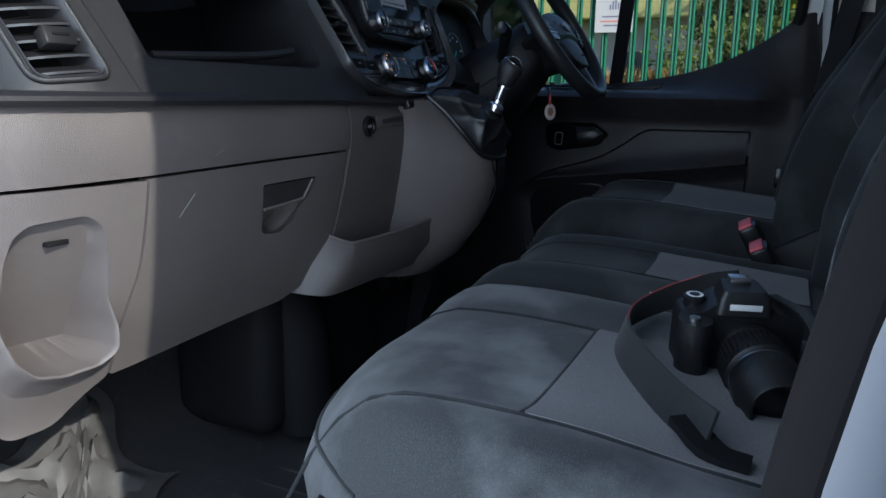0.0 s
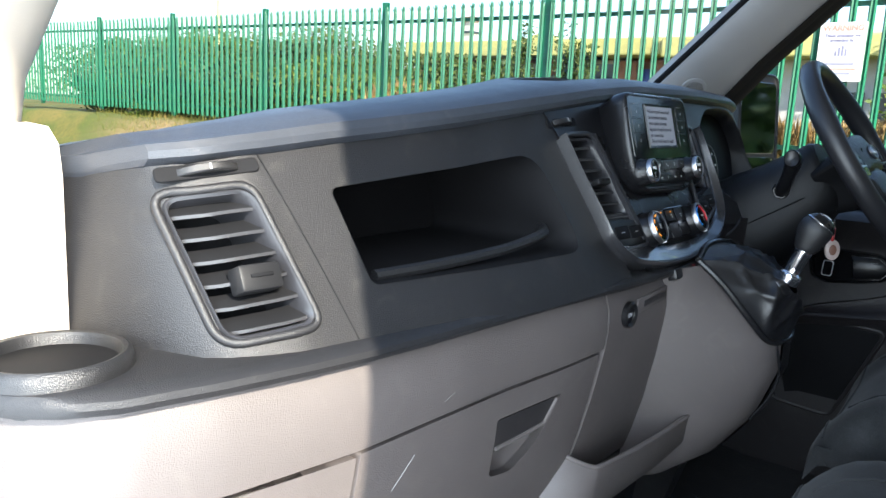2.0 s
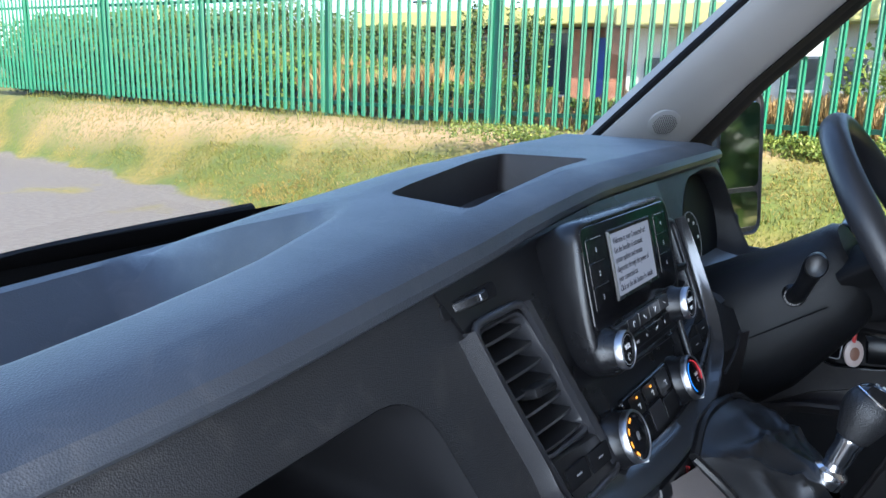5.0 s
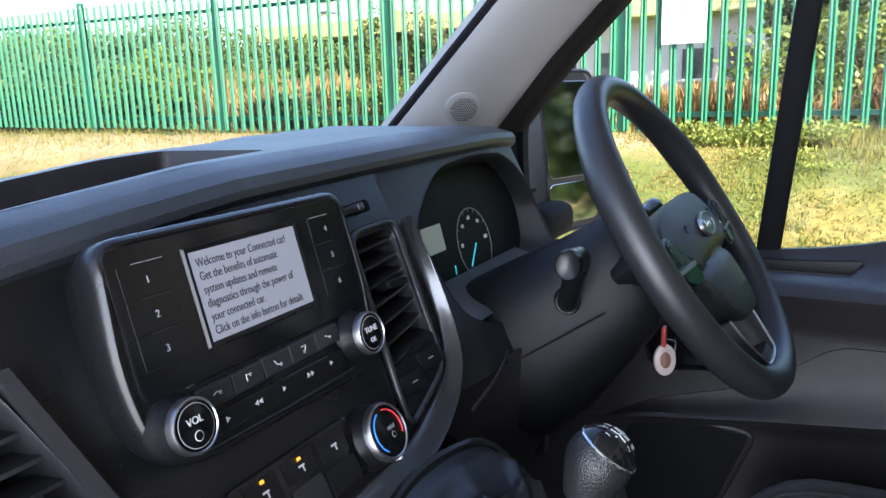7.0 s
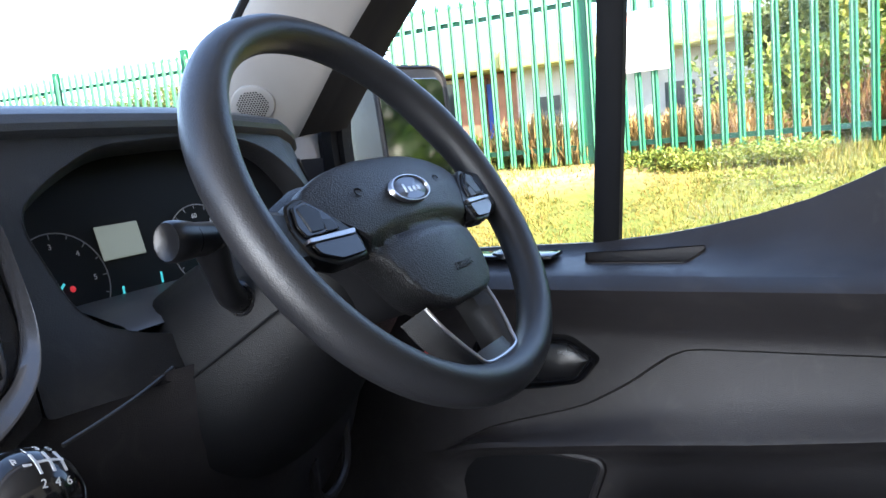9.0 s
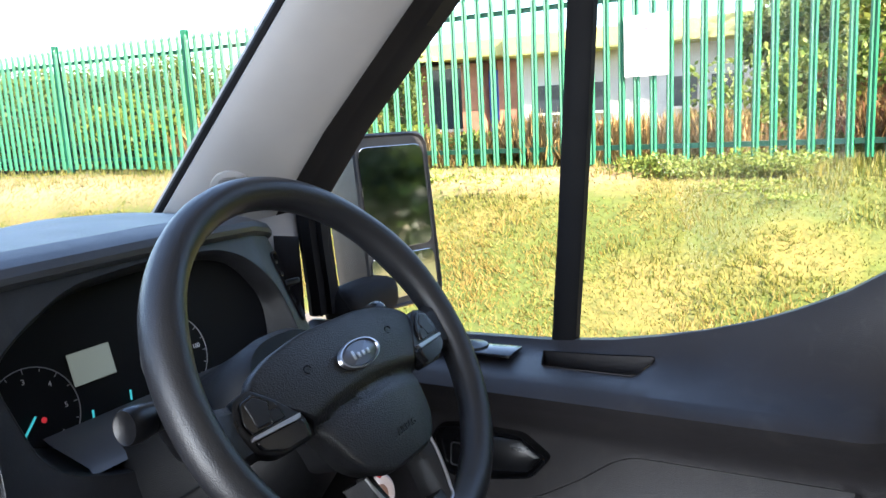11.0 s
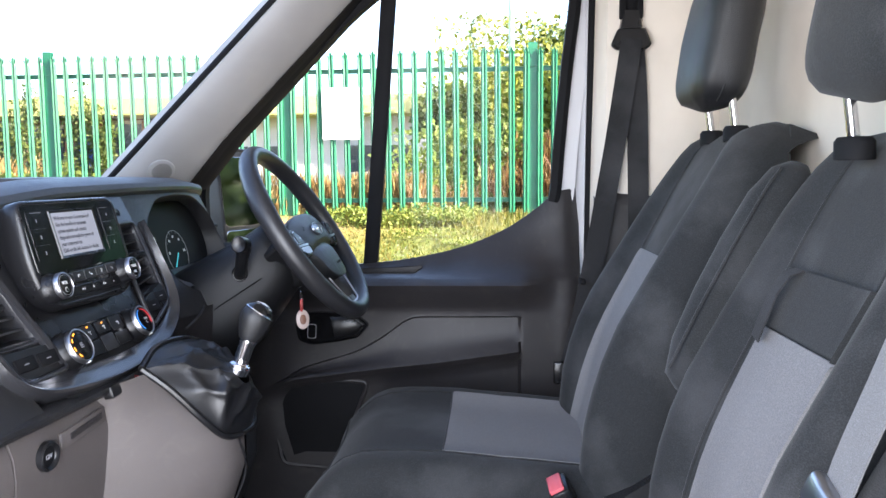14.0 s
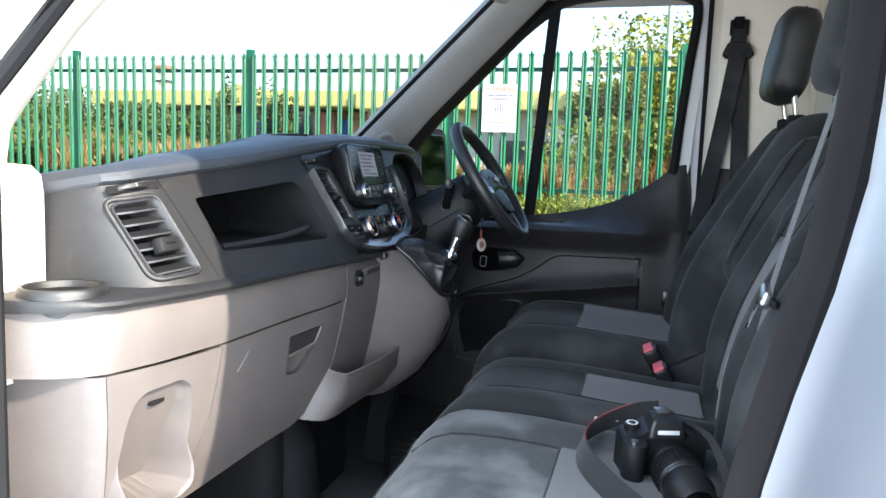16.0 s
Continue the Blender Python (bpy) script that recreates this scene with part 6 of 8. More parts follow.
part("window_divider", sweep(dv, [(-0.018, -0.01), (0.018, -0.01), (0.018, 0.008), (0.013, 0.011), (-0.013, 0.011), (-0.018, 0.008)], up=(0, -1, 0)), DARK, door, "black upright window divider")
gp = [(x, z) for x, z in OPEN]
pane = part("window_pane", sheet(gp + [(1.0, 1.32)], lambda x, z: Vector((x, win_y(z) + 0.008, z)), (), 0.12), CLEAR, door, "clear side window glass")
pane.visible_shadow = False

# ---- shell of the cab ----
def shell(name, bm, mat, label, category, smooth=True):
    return tagged(part(name, bm, mat, None, label, smooth), "", category, kind="structure")


# floor and toe board
secs = []
for x, z in ((1.62, 0.62), (0.55, 0.62), (0.40, 0.64), (0.25, 0.74), (0.12, 0.92), (0.06, 1.20)):
    secs.append([Vector((x, y, z + (0.05 * math.exp(-(((y - 0.03) / 0.16) ** 2)) if x < 0.8 else 0))) for y in [-0.93 + 1.86 * i / 30 for i in range(31)]])
shell("floor", loft(secs), RUBBER, "black rubber cab floor mat", "floor")
part_floor = part("step_plate", box((0.75, 0.20, 0.02), (0.80, -0.93, 0.50), 0.005), GREY)
tagged(part_floor, "grey plastic step below the open door", "step", kind="structure")
hb_ = thing("heater_box", "black heater housing under the dashboard", "heater")
part("housing", box((0.22, 0.42, 0.36), (0.40, -0.10, 0.84), 0.04, 4), DARK, hb_)
part("duct", loft([[Vector((x + 0.05 * math.cos(a), y + 0.06 * math.sin(a), z)) for a in (2 * math.pi * i / 16 for i in range(16))] for x, y, z in ((0.46, -0.22, 1.0), (0.50, -0.20, 0.85), (0.52, -0.20, 0.66))], ring=True), DARK, hb_)
part("plug", lathe([(0.022, 0), (0.022, 0.004), (0.018, 0.006), (0, 0.006)], 20, face_frame((0.512, -0.14, 0.86), (0, 1, 0), (0, 0, 1))), BLACK, hb_)
# bulkhead with a groove, cream
bh = []
for y in (0.93, 0.80, 0.76, 0.755, 0.75, 0.745, 0.74, 0.60, 0.3, 0.0, -0.3, -0.6, -0.93):
    d = 0.012 if y in (0.755, 0.75, 0.745) else 0
    bh.append([Vector((1.665 + d, y, z)) for z in (0.62, 1.0, 1.4, 1.8, 2.1)])
shell("wall_bulkhead", loft(bh), CREAM, "cream bulkhead behind the seats", "wall")
jamb = [[Vector((x, y - 0.10 * max(0, z - 1.35) ** 1.3, z)) for x, y in ((1.345, 0.985), (1.352, 0.962), (1.366, 0.950), (1.374, 0.952))] for z in (0.6, 1.0, 1.35, 1.6, 1.85, 2.06)]
shell("wall_jamb", loft(jamb), WHITE, "white painted jamb behind the driver's door", "wall")
shell("trim_jamb_seal", tube([Vector((1.378, 0.945 - 0.10 * max(0, z - 1.35) ** 1.3, z)) for z in (0.6, 1.0, 1.35, 1.6, 1.85, 2.06)], 0.010, 8, up=(0, 1, 0)), DARK, "black rubber door seal", "trim")
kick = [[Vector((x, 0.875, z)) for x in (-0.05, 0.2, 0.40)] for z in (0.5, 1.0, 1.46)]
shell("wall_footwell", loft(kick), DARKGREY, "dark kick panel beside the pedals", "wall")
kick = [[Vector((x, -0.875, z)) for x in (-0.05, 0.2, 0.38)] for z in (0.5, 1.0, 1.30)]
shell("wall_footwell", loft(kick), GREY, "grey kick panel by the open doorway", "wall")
fire = [[Vector((x, y, z)) for y in (-0.90, -0.4, 0.0, 0.4, 0.90)] for x, z in ((0.05, 0.60), (0.04, 1.0), (0.02, 1.30))]
shell("wall_firewall", loft(fire), DARK, "black bulkhead under the dashboard", "wall")
part_b = [[Vector(p) for p in ((x, y, 0.62), (x, y, 1.32), (x, y - 0.012, 1.36), (x, y - 0.03, 1.8), (x, y - 0.06, 2.1))] for x, y in ((1.380, 0.945), (1.388, 0.905), (1.405, 0.875), (1.50, 0.865), (1.665, 0.865))]
shell("wall_pillar", loft(part_b), CREAM, "cream pillar trim beside the driver", "wall")
lowp = [[Vector(p) for p in ((x, y, 0.62), (x, y, 1.30), (x, y - 0.004, 1.47), (x, y + 0.012, 1.492))] for x, y in ((1.385, 0.90), (1.40, 0.848), (1.50, 0.845), (1.66, 0.845))]
shell("trim_pillar_lower", loft(lowp), DARKGREY, "dark lower pillar trim", "trim")
# roof lining
rf = []
for x in (0.70, 0.80, 0.95, 1.1, 1.3, 1.5, 1.67):
    rf.append([Vector((x, y, 2.06 + 0.03 * (1 - (y / 0.93) ** 2) - (0.05 if x < 0.75 else 0) - 0.06 * max(0, (abs(y) - 0.82) / 0.11))) for y in [-0.93 + 1.86 * i / 24 for i in range(25)]])
shell("ceiling", loft(rf), PILLAR, "pale grey roof lining", "ceiling")


def pillar(s, mat, label):
    """Trim of the windscreen pillar, from the dash to the roof."""
    secs, seal = [], []
    for k in range(-3 if s < 0 else 0, 13):
        u = k / 12
        a = Vector((0.175 + 0.575 * u, 0.765 - 0.045 * u, 1.462 + 0.545 * u))
        b = Vector((0.365 + 0.515 * u, 0.905 - 0.02 * u, 1.50 + 0.51 * u))
        if u < 0.25:
            b.x += (0.02 if s > 0 else 0.055) * (1 - max(u, 0) / 0.25)
        if u < 0:
            b.x -= 0.515 * u
            a.x -= 0.40 * u
        row = []
        for i in range(9):
            w = i / 8
            p = a.lerp(b, w)
            bul = math.sin(w * math.pi) ** 0.7
            deep = (0.012, 0.030) if s > 0 else (0.045, 0.060)
            row.append(Vector((p.x + deep[0] * bul, (p.y - deep[1] * bul) * s, p.z)))
        row = [Vector((a.x - 0.03, (a.y + 0.02) * s, a.z + 0.02))] + row + [Vector((b.x + 0.004, (b.y + 0.03) * s, b.z))]
        if s > 0:
            seal.append([row[8] + Vector((-0.010, 0.004, 0)), row[8] + Vector((0.002, -0.008, 0)), row[8].lerp(row[9], 0.5) + Vector((0.0, -0.010, 0)), row[8].lerp(row[9], 0.6) + Vector((0.004, 0.0, 0)), row[9] + Vector((0.0, -0.006, 0)), row[9] + Vector((0.008, 0.004, 0)), row[9] + Vector((0.008, 0.05, 0))])
            row = row[:9] + [row[8] + Vector((0.002, 0.03, 0))]
        secs.append(row)
    if seal:
        shell("trim_pillar_seal", loft(seal), DARK, "wide black rubber seal behind the pillar trim", "trim")
    return shell("trim_pillar", loft(secs), mat, label, "trim")


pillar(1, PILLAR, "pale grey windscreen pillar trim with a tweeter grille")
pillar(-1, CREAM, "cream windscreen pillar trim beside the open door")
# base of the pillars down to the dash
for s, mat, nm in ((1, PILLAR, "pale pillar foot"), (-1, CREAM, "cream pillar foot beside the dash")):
    foot = ((0.10, 0.772), (0.34, 0.772), (0.395, 0.774), (0.408, 0.780), (0.413, 0.795), (0.414, 0.93)) if s < 0 else ((0.10, 0.80), (0.25, 0.80), (0.32, 0.83), (0.35, 0.88), (0.355, 0.93))
    secs = [[Vector((x - d, s * y, z)) for x, y in foot] for z, d in (((1.15, 0), (1.30, 0), (1.40, 0), (1.425, 0.004), (1.438, 0.02), (1.44, 0.06)) if s < 0 else ((1.15, 0), (1.30, 0), (1.45, 0), (1.50, 0)))]
    shell("trim_pillar_foot", loft(secs), mat, nm, "trim")
# black gasket along the windscreen
for s in (1, -1):
    shell("trim_gasket", tube([Vector((0.165 + 0.575 * k / 8, s * (0.772 - 0.045 * k / 8), 1.467 + 0.545 * k / 8)) for k in range(9)], 0.009, 8), DARK, "black windscreen gasket", "trim")
secs = [[Vector((0.165 + 0.575 * k / 8 - 0.10 * (1 - (y / 0.77) ** 2), y * (0.772 - 0.045 * k / 8) / 0.772, 1.467 + 0.545 * k / 8)) for y in [-0.772 + 1.544 * i / 16 for i in range(17)]] for k in range(-2, 9)]
ws = shell("window_1", loft(secs), CLEAR, "clear curved windscreen", "window")
ws.visible_shadow = False
frit = [[Vector((0.169 + 0.575 * k / 8 - 0.10 * (1 - (y / 0.77) ** 2), y * (0.772 - 0.045 * k / 8) / 0.772, 1.467 + 0.545 * k / 8)) for y in [-0.50 + 1.272 * i / 24 for i in range(25)]] for k in (-3.0, -2.0, -1.0)]
frit.append([p.lerp(q, 0.5 + 0.5 * min(1.0, 0.3 + 0.7 * (0.77 + p.y) / 0.9)) + (q - p) * 0.0 for p, q in zip(frit[-1], [Vector((0.169 + 0.575 * -0.40 / 8 - 0.10 * (1 - (y / 0.77) ** 2), y, 1.467 + 0.545 * -0.40 / 8)) for y in [-0.50 + 1.272 * i / 24 for i in range(25)]])])
frit[-1] = [a.lerp(b, max(0.0, min(1.0, (a.y + 0.50) / 0.2))) for a, b in zip(frit[-2], frit[-1])]
shell("trim_frit", loft(frit), DARK, "black printed band along the foot of the windscreen", "trim")
shell("trim_header", tube(spline([(0.745, -0.74, 2.01), (0.66, -0.4, 2.03), (0.635, 0, 2.04), (0.66, 0.4, 2.03), (0.745, 0.74, 2.01)], 20), 0.035, 10), PILLAR, "pale roof header over the windscreen", "trim")
# tweeter
spk = thing("tweeter_grille", "round perforated tweeter grille in the pillar trim", "loudspeaker")
SM = face_frame((0.347, 0.792, 1.548), (0.75, 0.55, 0.0), (0.45, -0.35, 0.80))
part("grille_disc", lathe([(0.0, 0.004), (0.026, 0.003), (0.031, 0.001), (0.032, -0.004)], 36, SM), PILLAR, spk)
k = 0
for i in range(-6, 7):
    for j in range(-6, 7):
        x, y = i * 0.0040 + (j % 2) * 0.002, j * 0.0036
        if x * x + y * y < 0.024**2:
            bmh = lathe([(0.0014, 0.0043), (0.0, 0.0044)], 6, SM @ pose(x, y, 0)) if k == 0 else None
            if bmh:
                hole = part("grille_hole", bmh, DARK, spk, smooth=False)
                base_m = SM @ pose(x, y, 0)
            else:
                o = hole.copy()
                scene.collection.objects.link(o)
                o.matrix_basis = (SM @ pose(x, y, 0)) @ base_m.inverted()
            k += 1
SEALGREY = material("brownish_grey_door_trim", (0.022, 0.0195, 0.019), 0.8, vary=0.08, grain=0.3, grain_scale=900, spec=0.2)
# open passenger doorway: dark seal strip, white jamb and body side
JX = [(0.55, 1.262), (0.9, 1.270), (1.10, 1.294), (1.20, 1.312), (1.36, 1.354), (1.47, 1.374), (1.6, 1.379), (1.80, 1.385), (2.0, 1.385)]
secs = []
for i in range(40):
    z = 0.45 + 1.55 * i / 39
    x = sum(lerp(JX, z + 0.10 * d) for d in (-1, -0.5, 0, 0.5, 1)) / 5
    secs.append([Vector(p) for p in ((1.60, -0.80, z), (x + 0.07, -0.80, z), (x + 0.030, -0.808, z), (x + 0.012, -0.827, z), (x + 0.002, -0.848, z), (x + 0.002, -0.864, z), (x + 0.010, -0.876, z), (x + 0.016, -0.880, z), (x + 0.019, -0.886, z), (x + 0.023, -0.892, z), (x + 0.040, -0.895, z))])
shell("trim_door_seal", loft(secs), SEALGREY, "dark grey seal and trim of the open doorway", "trim")
secs = [[Vector(p) for p in ((lerp(JX, z) + 0.027, -0.891, z), (lerp(JX, z) + 0.031, -0.900, z), (lerp(JX, z) + 0.041, -0.930, z), (lerp(JX, z) + 0.054, -0.970, z), (lerp(JX, z) + 0.064, -1.010, z), (lerp(JX, z) + 0.080, -1.035, z), (lerp(JX, z) + 0.12, -1.046, z), (2.6, -1.055, z))] for z in (0.45, 0.62, 0.8, 0.95, 1.08, 1.16, 1.25, 1.35, 1.45, 1.52, 1.65, 1.8, 1.92, 2.0, 2.1, 2.4)]
shell("wall_body_side", loft(secs), WHITE, "white painted van body beside the doorway", "wall")
secs = [[Vector((x, y, z)) for x, y, z in ((0.80, -0.90, 2.02), (0.80, -0.93, 2.05), (0.80, -0.97, 2.07), (0.80, -0.98, 2.4))], [Vector((x, y, z)) for x, y, z in ((1.45, -0.90, 2.02), (1.45, -0.93, 2.05), (1.45, -0.97, 2.07), (1.45, -0.98, 2.4))]]
shell("wall_door_head", loft(secs), WHITE, "white painted head of the doorway", "wall")
# hinge side of the doorway
secs = [[Vector((x, y, z)) for x, y in ((0.30, -0.86), (0.385, -0.875), (0.396, -0.89), (0.42, -0.93), (0.38, -0.96), (0.25, -0.98))] for z in (0.45, 0.8, 1.0, 1.2, 1.26, 1.45, 1.53)]
shell("wall_hinge_pillar", loft(secs), WHITE, "white painted hinge pillar", "wall")
shell("trim_hinge_seal", tube([Vector((0.458, -0.915, z)) for z in (0.45, 0.8, 1.2, 1.5)] + [Vector((0.458 + 0.515 * k / 6, -0.915, 1.52 + 0.51 * k / 6)) for k in range(7)], 0.011, 8, up=(0, 1, 0)), DARK, "black door seal", "trim")
# bonnet edge and body outside the driver's door
secs = [[Vector((x, y, z - 0.25 * max(0.0, -0.40 - y))) for y in [-0.95 + 1.9 * i / 16 for i in range(17)]] for x, z in ((0.06, 1.42), (-0.02, 1.40), (-0.08, 1.385), (-0.12, 1.37))]
wb = thing("windscreen_scuttle", "black plastic scuttle panel with wiper below the windscreen", "scuttle")
part("scuttle_panel", loft(secs), DARK, wb)
part("wiper_arm", tube(spline([(-0.02, -0.52, 1.36), (-0.03, -0.3, 1.405), (-0.05, 0.1, 1.418)], 14), 0.010, 8), DARK, wb)

# wing mirror outside the driver's window
mir = thing("wing_mirror", "black door mirror with a split glass", "mirror")
MM = face_frame((0.400, 1.172, 1.445), (0.33, 0.944, 0.0), (-0.09, 0.03, 1))
body = [[MM @ Vector((x, y, z)) for x, y in rrect(0.185 * k, 0.340 * k2, 0.035)] for k, k2, z in ((0.45, 0.6, -0.135), (0.80, 0.85, -0.115), (0.96, 0.97, -0.07), (1.0, 1.0, -0.01), (1.0, 1.0, 0.012), (0.96, 0.975, 0.016), (0.93, 0.955, 0.010))]
part("mirror_shell", loft(body, ring=True, caps=True), BLACK, mir)
part("mirror_glass", plate(0.160, 0.200, 0.022, 0.002, MM @ pose(0, 0.045, 0.0105, 0, 0, 0)), MIRROR, mir, "main mirror glass")
part("wide_glass", plate(0.160, 0.085, 0.018, 0.002, MM @ pose(0, -0.108, 0.0105)), MIRROR, mir, "small wide-angle glass")
part("mirror_arm", box((0.08, 0.16, 0.07), (0.40, 1.04, 1.315), 0.025, 3), DARK, mir)

# pedals and footrest in the driver's footwell
for x, y, z, w, h, nm in ((0.36, 0.36, 0.80, 0.055, 0.07, "clutch"), (0.36, 0.48, 0.80, 0.06, 0.07, "brake"), (0.33, 0.60, 0.78, 0.045, 0.13, "accelerator")):
    pd = thing(nm + "_pedal", "black ribbed rubber pedal on a steel arm", "pedal", group="pedals in the driver's footwell")
    pm = face_frame((x, y, z), (0, 1, 0), (-0.55, 0, 0.83))
    part("pad", box((w, h, 0.014), (0, 0, 0), 0.004, m=pm), RUBBER, pd)
    for i in range(4):
        part("rib", box((w * 0.85, 0.004, 0.003), (0, 0, 0), 0.001, m=pm @ pose(0, -h * 0.36 + h * 0.24 * i, 0.0085)), RUBBER, pd)
    part("arm", tube(spline([(x - 0.01, y, z), (x - 0.06, y, z + 0.06), (x - 0.10, y, z + 0.22)], 10), 0.008, 8), DARK, pd)
# ribs of the floor mat
ribs = bmesh.new()
for i in range(26):
    box((0.42, 0.006, 0.004), (0.72, -0.80 + 0.055 * i, 0.6225), 0.0, bm=ribs)
tagged(part("floor_mat_rib", ribs, RUBBER, None, "raised ribs of the black rubber floor mat", smooth=False), "", "floor", kind="structure")

# ---- outside ----
def ground_z(x, y):
    """Tarmac by the van, a grass bank up to the fence."""
    foot = 4.7 + 0.16 * max(0.0, -x - 1.0) if x > -12 else 6.46
    u = max(0.0, min(1.0, (y - foot) / max(0.5, 7.3 - foot)))
    z = 1.08 * u * u * (3 - 2 * u) * 0.55 + 1.08 * u * 0.45
    return z + (0.05 * noise.noise(Vector((x * 0.9, y * 0.9, 0))) + 0.02 * noise.noise(Vector((x * 4, y * 4, 1)))) * min(1, u * 4) + 0.0 * x


def ground_material():
    m = bpy.data.materials.new("tarmac_and_grass")
    m.use_nodes = True
    t = m.node_tree
    b = t.nodes["Principled BSDF"]
    co = t.nodes.new("ShaderNodeTexCoord").outputs["Object"]
    n1, n2 = t.nodes.new("ShaderNodeTexNoise"), t.nodes.new("ShaderNodeTexNoise")
    n1.inputs["Scale"].default_value, n1.inputs["Detail"].default_value = 0.9, 8
    n2.inputs["Scale"].default_value, n2.inputs["Detail"].default_value = 14, 8
    t.links.new(co, n1.inputs["Vector"])
    t.links.new(co, n2.inputs["Vector"])
    def mixc(a, bcol, fac):
        x = t.nodes.new("ShaderNodeMix")
        x.data_type = "RGBA"
        for key, v in (("A", a), ("B", bcol)):
            if isinstance(v, tuple):
                x.inputs[key].default_value = (*v, 1)
            else:
                t.links.new(v, x.inputs[key])
        t.links.new(fac, x.inputs["Factor"])
        return x.outputs["Result"]
    def ramp(src, a, c):
        r = t.nodes.new("ShaderNodeMapRange")
        r.inputs["From Min"].default_value, r.inputs["From Max"].default_value = a, c
        t.links.new(src, r.inputs["Value"])
        return r.outputs[0]
    grass = mixc((0.070, 0.092, 0.010), (0.165, 0.130, 0.030), ramp(n1.outputs["Fac"], 0.44, 0.62))
    grass = mixc(grass, (0.045, 0.065, 0.012), ramp(n2.outputs["Fac"], 0.40, 0.85))
    soil_mask = t.nodes.new("ShaderNodeAttribute")
    soil_mask.attribute_name = "soil"
    sm = t.nodes.new("ShaderNodeMath")
    sm.operation = "MULTIPLY"
    t.links.new(soil_mask.outputs["Fac"], sm.inputs[0])
    t.links.new(ramp(n2.outputs["Fac"], 0.30, 0.55), sm.inputs[1])
    grass = mixc(grass, (0.30, 0.195, 0.115), sm.outputs[0])
    tar = mixc((0.120, 0.108, 0.097), (0.090, 0.081, 0.073), ramp(n2.outputs["Fac"], 0.4, 0.65))
    geo = t.nodes.new("ShaderNodeAttribute")
    geo.attribute_name = "bank"
    ad = t.nodes.new("ShaderNodeMath")
    ad.operation = "ADD"
    sc = t.nodes.new("ShaderNodeMath")
    sc.operation, sc.inputs[1].default_value = "MULTIPLY_ADD", 0.5
    sc.inputs[2].default_value = -0.25
    t.links.new(n1.outputs["Fac"], sc.inputs[0])
    t.links.new(geo.outputs["Fac"], ad.inputs[0])
    t.links.new(sc.outputs[0], ad.inputs[1])
    t.links.new(mixc(tar, grass, ramp(ad.outputs[0], 0.05, 0.12)), b.inputs["Base Color"])
    b.inputs["Roughness"].default_value = 0.95
    bp = t.nodes.new("ShaderNodeBump")
    bp.inputs["Strength"].default_value, bp.inputs["Distance"].default_value = 0.6, 0.03
    t.links.new(n2.outputs["Fac"], bp.inputs["Height"])
    t.links.new(bp.outputs[0], b.inputs["Normal"])
    return m


xs = [-400, -150, -80, -50] + [-36 + 0.6 * i for i in range(84)] + [20, 40, 90, 200, 400]
ysg = [-400, -120, -40, -15, -6, -2, 0, 2, 3.5] + [4.2 + 0.2 * i for i in range(20)] + [8.4, 9, 10, 12, 16, 24, 40, 80, 160, 400]
rows = [[Vector((x, y, ground_z(x, y))) for y in ysg] for x in xs]
bm = loft(rows)
lay = bm.verts.layers.float.new("bank")
soil = bm.verts.layers.float.new("soil")
for v in bm.verts:
    foot = 4.7 + 0.16 * max(0.0, -v.co.x - 1.0) if v.co.x > -12 else 6.46
    v[soil] = max(0.0, 1 - abs(v.co.y - 7.05) / 0.45) * max(0.0, min(1.0, (-0.3 - v.co.x) / 0.6)) * max(0.0, min(1.0, (v.co.x + 15) / 3))
    v[lay] = max(0.0, min(1.0, (v.co.y - foot + 0.1) / 1.2))
tagged(part("ground", bm, ground_material(), None, "tarmac yard with a dry grass bank up to the fence"), "", "ground", kind="structure")

FY, FZ = 7.40, 1.10
GREEN = material("green_fence_paint", (0.006, 0.110, 0.054), 0.4, vary=0.15, scale=3, wear=0.05)


def leaf_material(name, a, b_, rough=0.6):
    m = bpy.data.materials.new(name)
    m.use_nodes = True
    t = m.node_tree
    p = t.nodes["Principled BSDF"]
    g = t.nodes.new("ShaderNodeNewGeometry")
    r = t.nodes.new("ShaderNodeValToRGB")
    r.color_ramp.elements[0].color, r.color_ramp.elements[1].color = (*a, 1), (*b_, 1)
    t.links.new(g.outputs["Random Per Island"], r.inputs[0])
    t.links.new(r.outputs[0], p.inputs["Base Color"])
    p.inputs["Roughness"].default_value = rough
    tr = t.nodes.new("ShaderNodeBsdfTranslucent")
    t.links.new(r.outputs[0], tr.inputs[0])
    mx = t.nodes.new("ShaderNodeMixShader")
    mx.inputs[0].default_value = 0.3
    t.links.new(p.outputs[0], mx.inputs[1])
    t.links.new(tr.outputs[0], mx.inputs[2])
    t.links.new(mx.outputs[0], t.nodes["Material Output"].inputs[0])
    return m


def from_arrays(name, verts, faces, mat):
    me = bpy.data.meshes.new(name)
    me.from_pydata(verts, [], faces)
    me.materials.append(mat)
    return new(name, me)


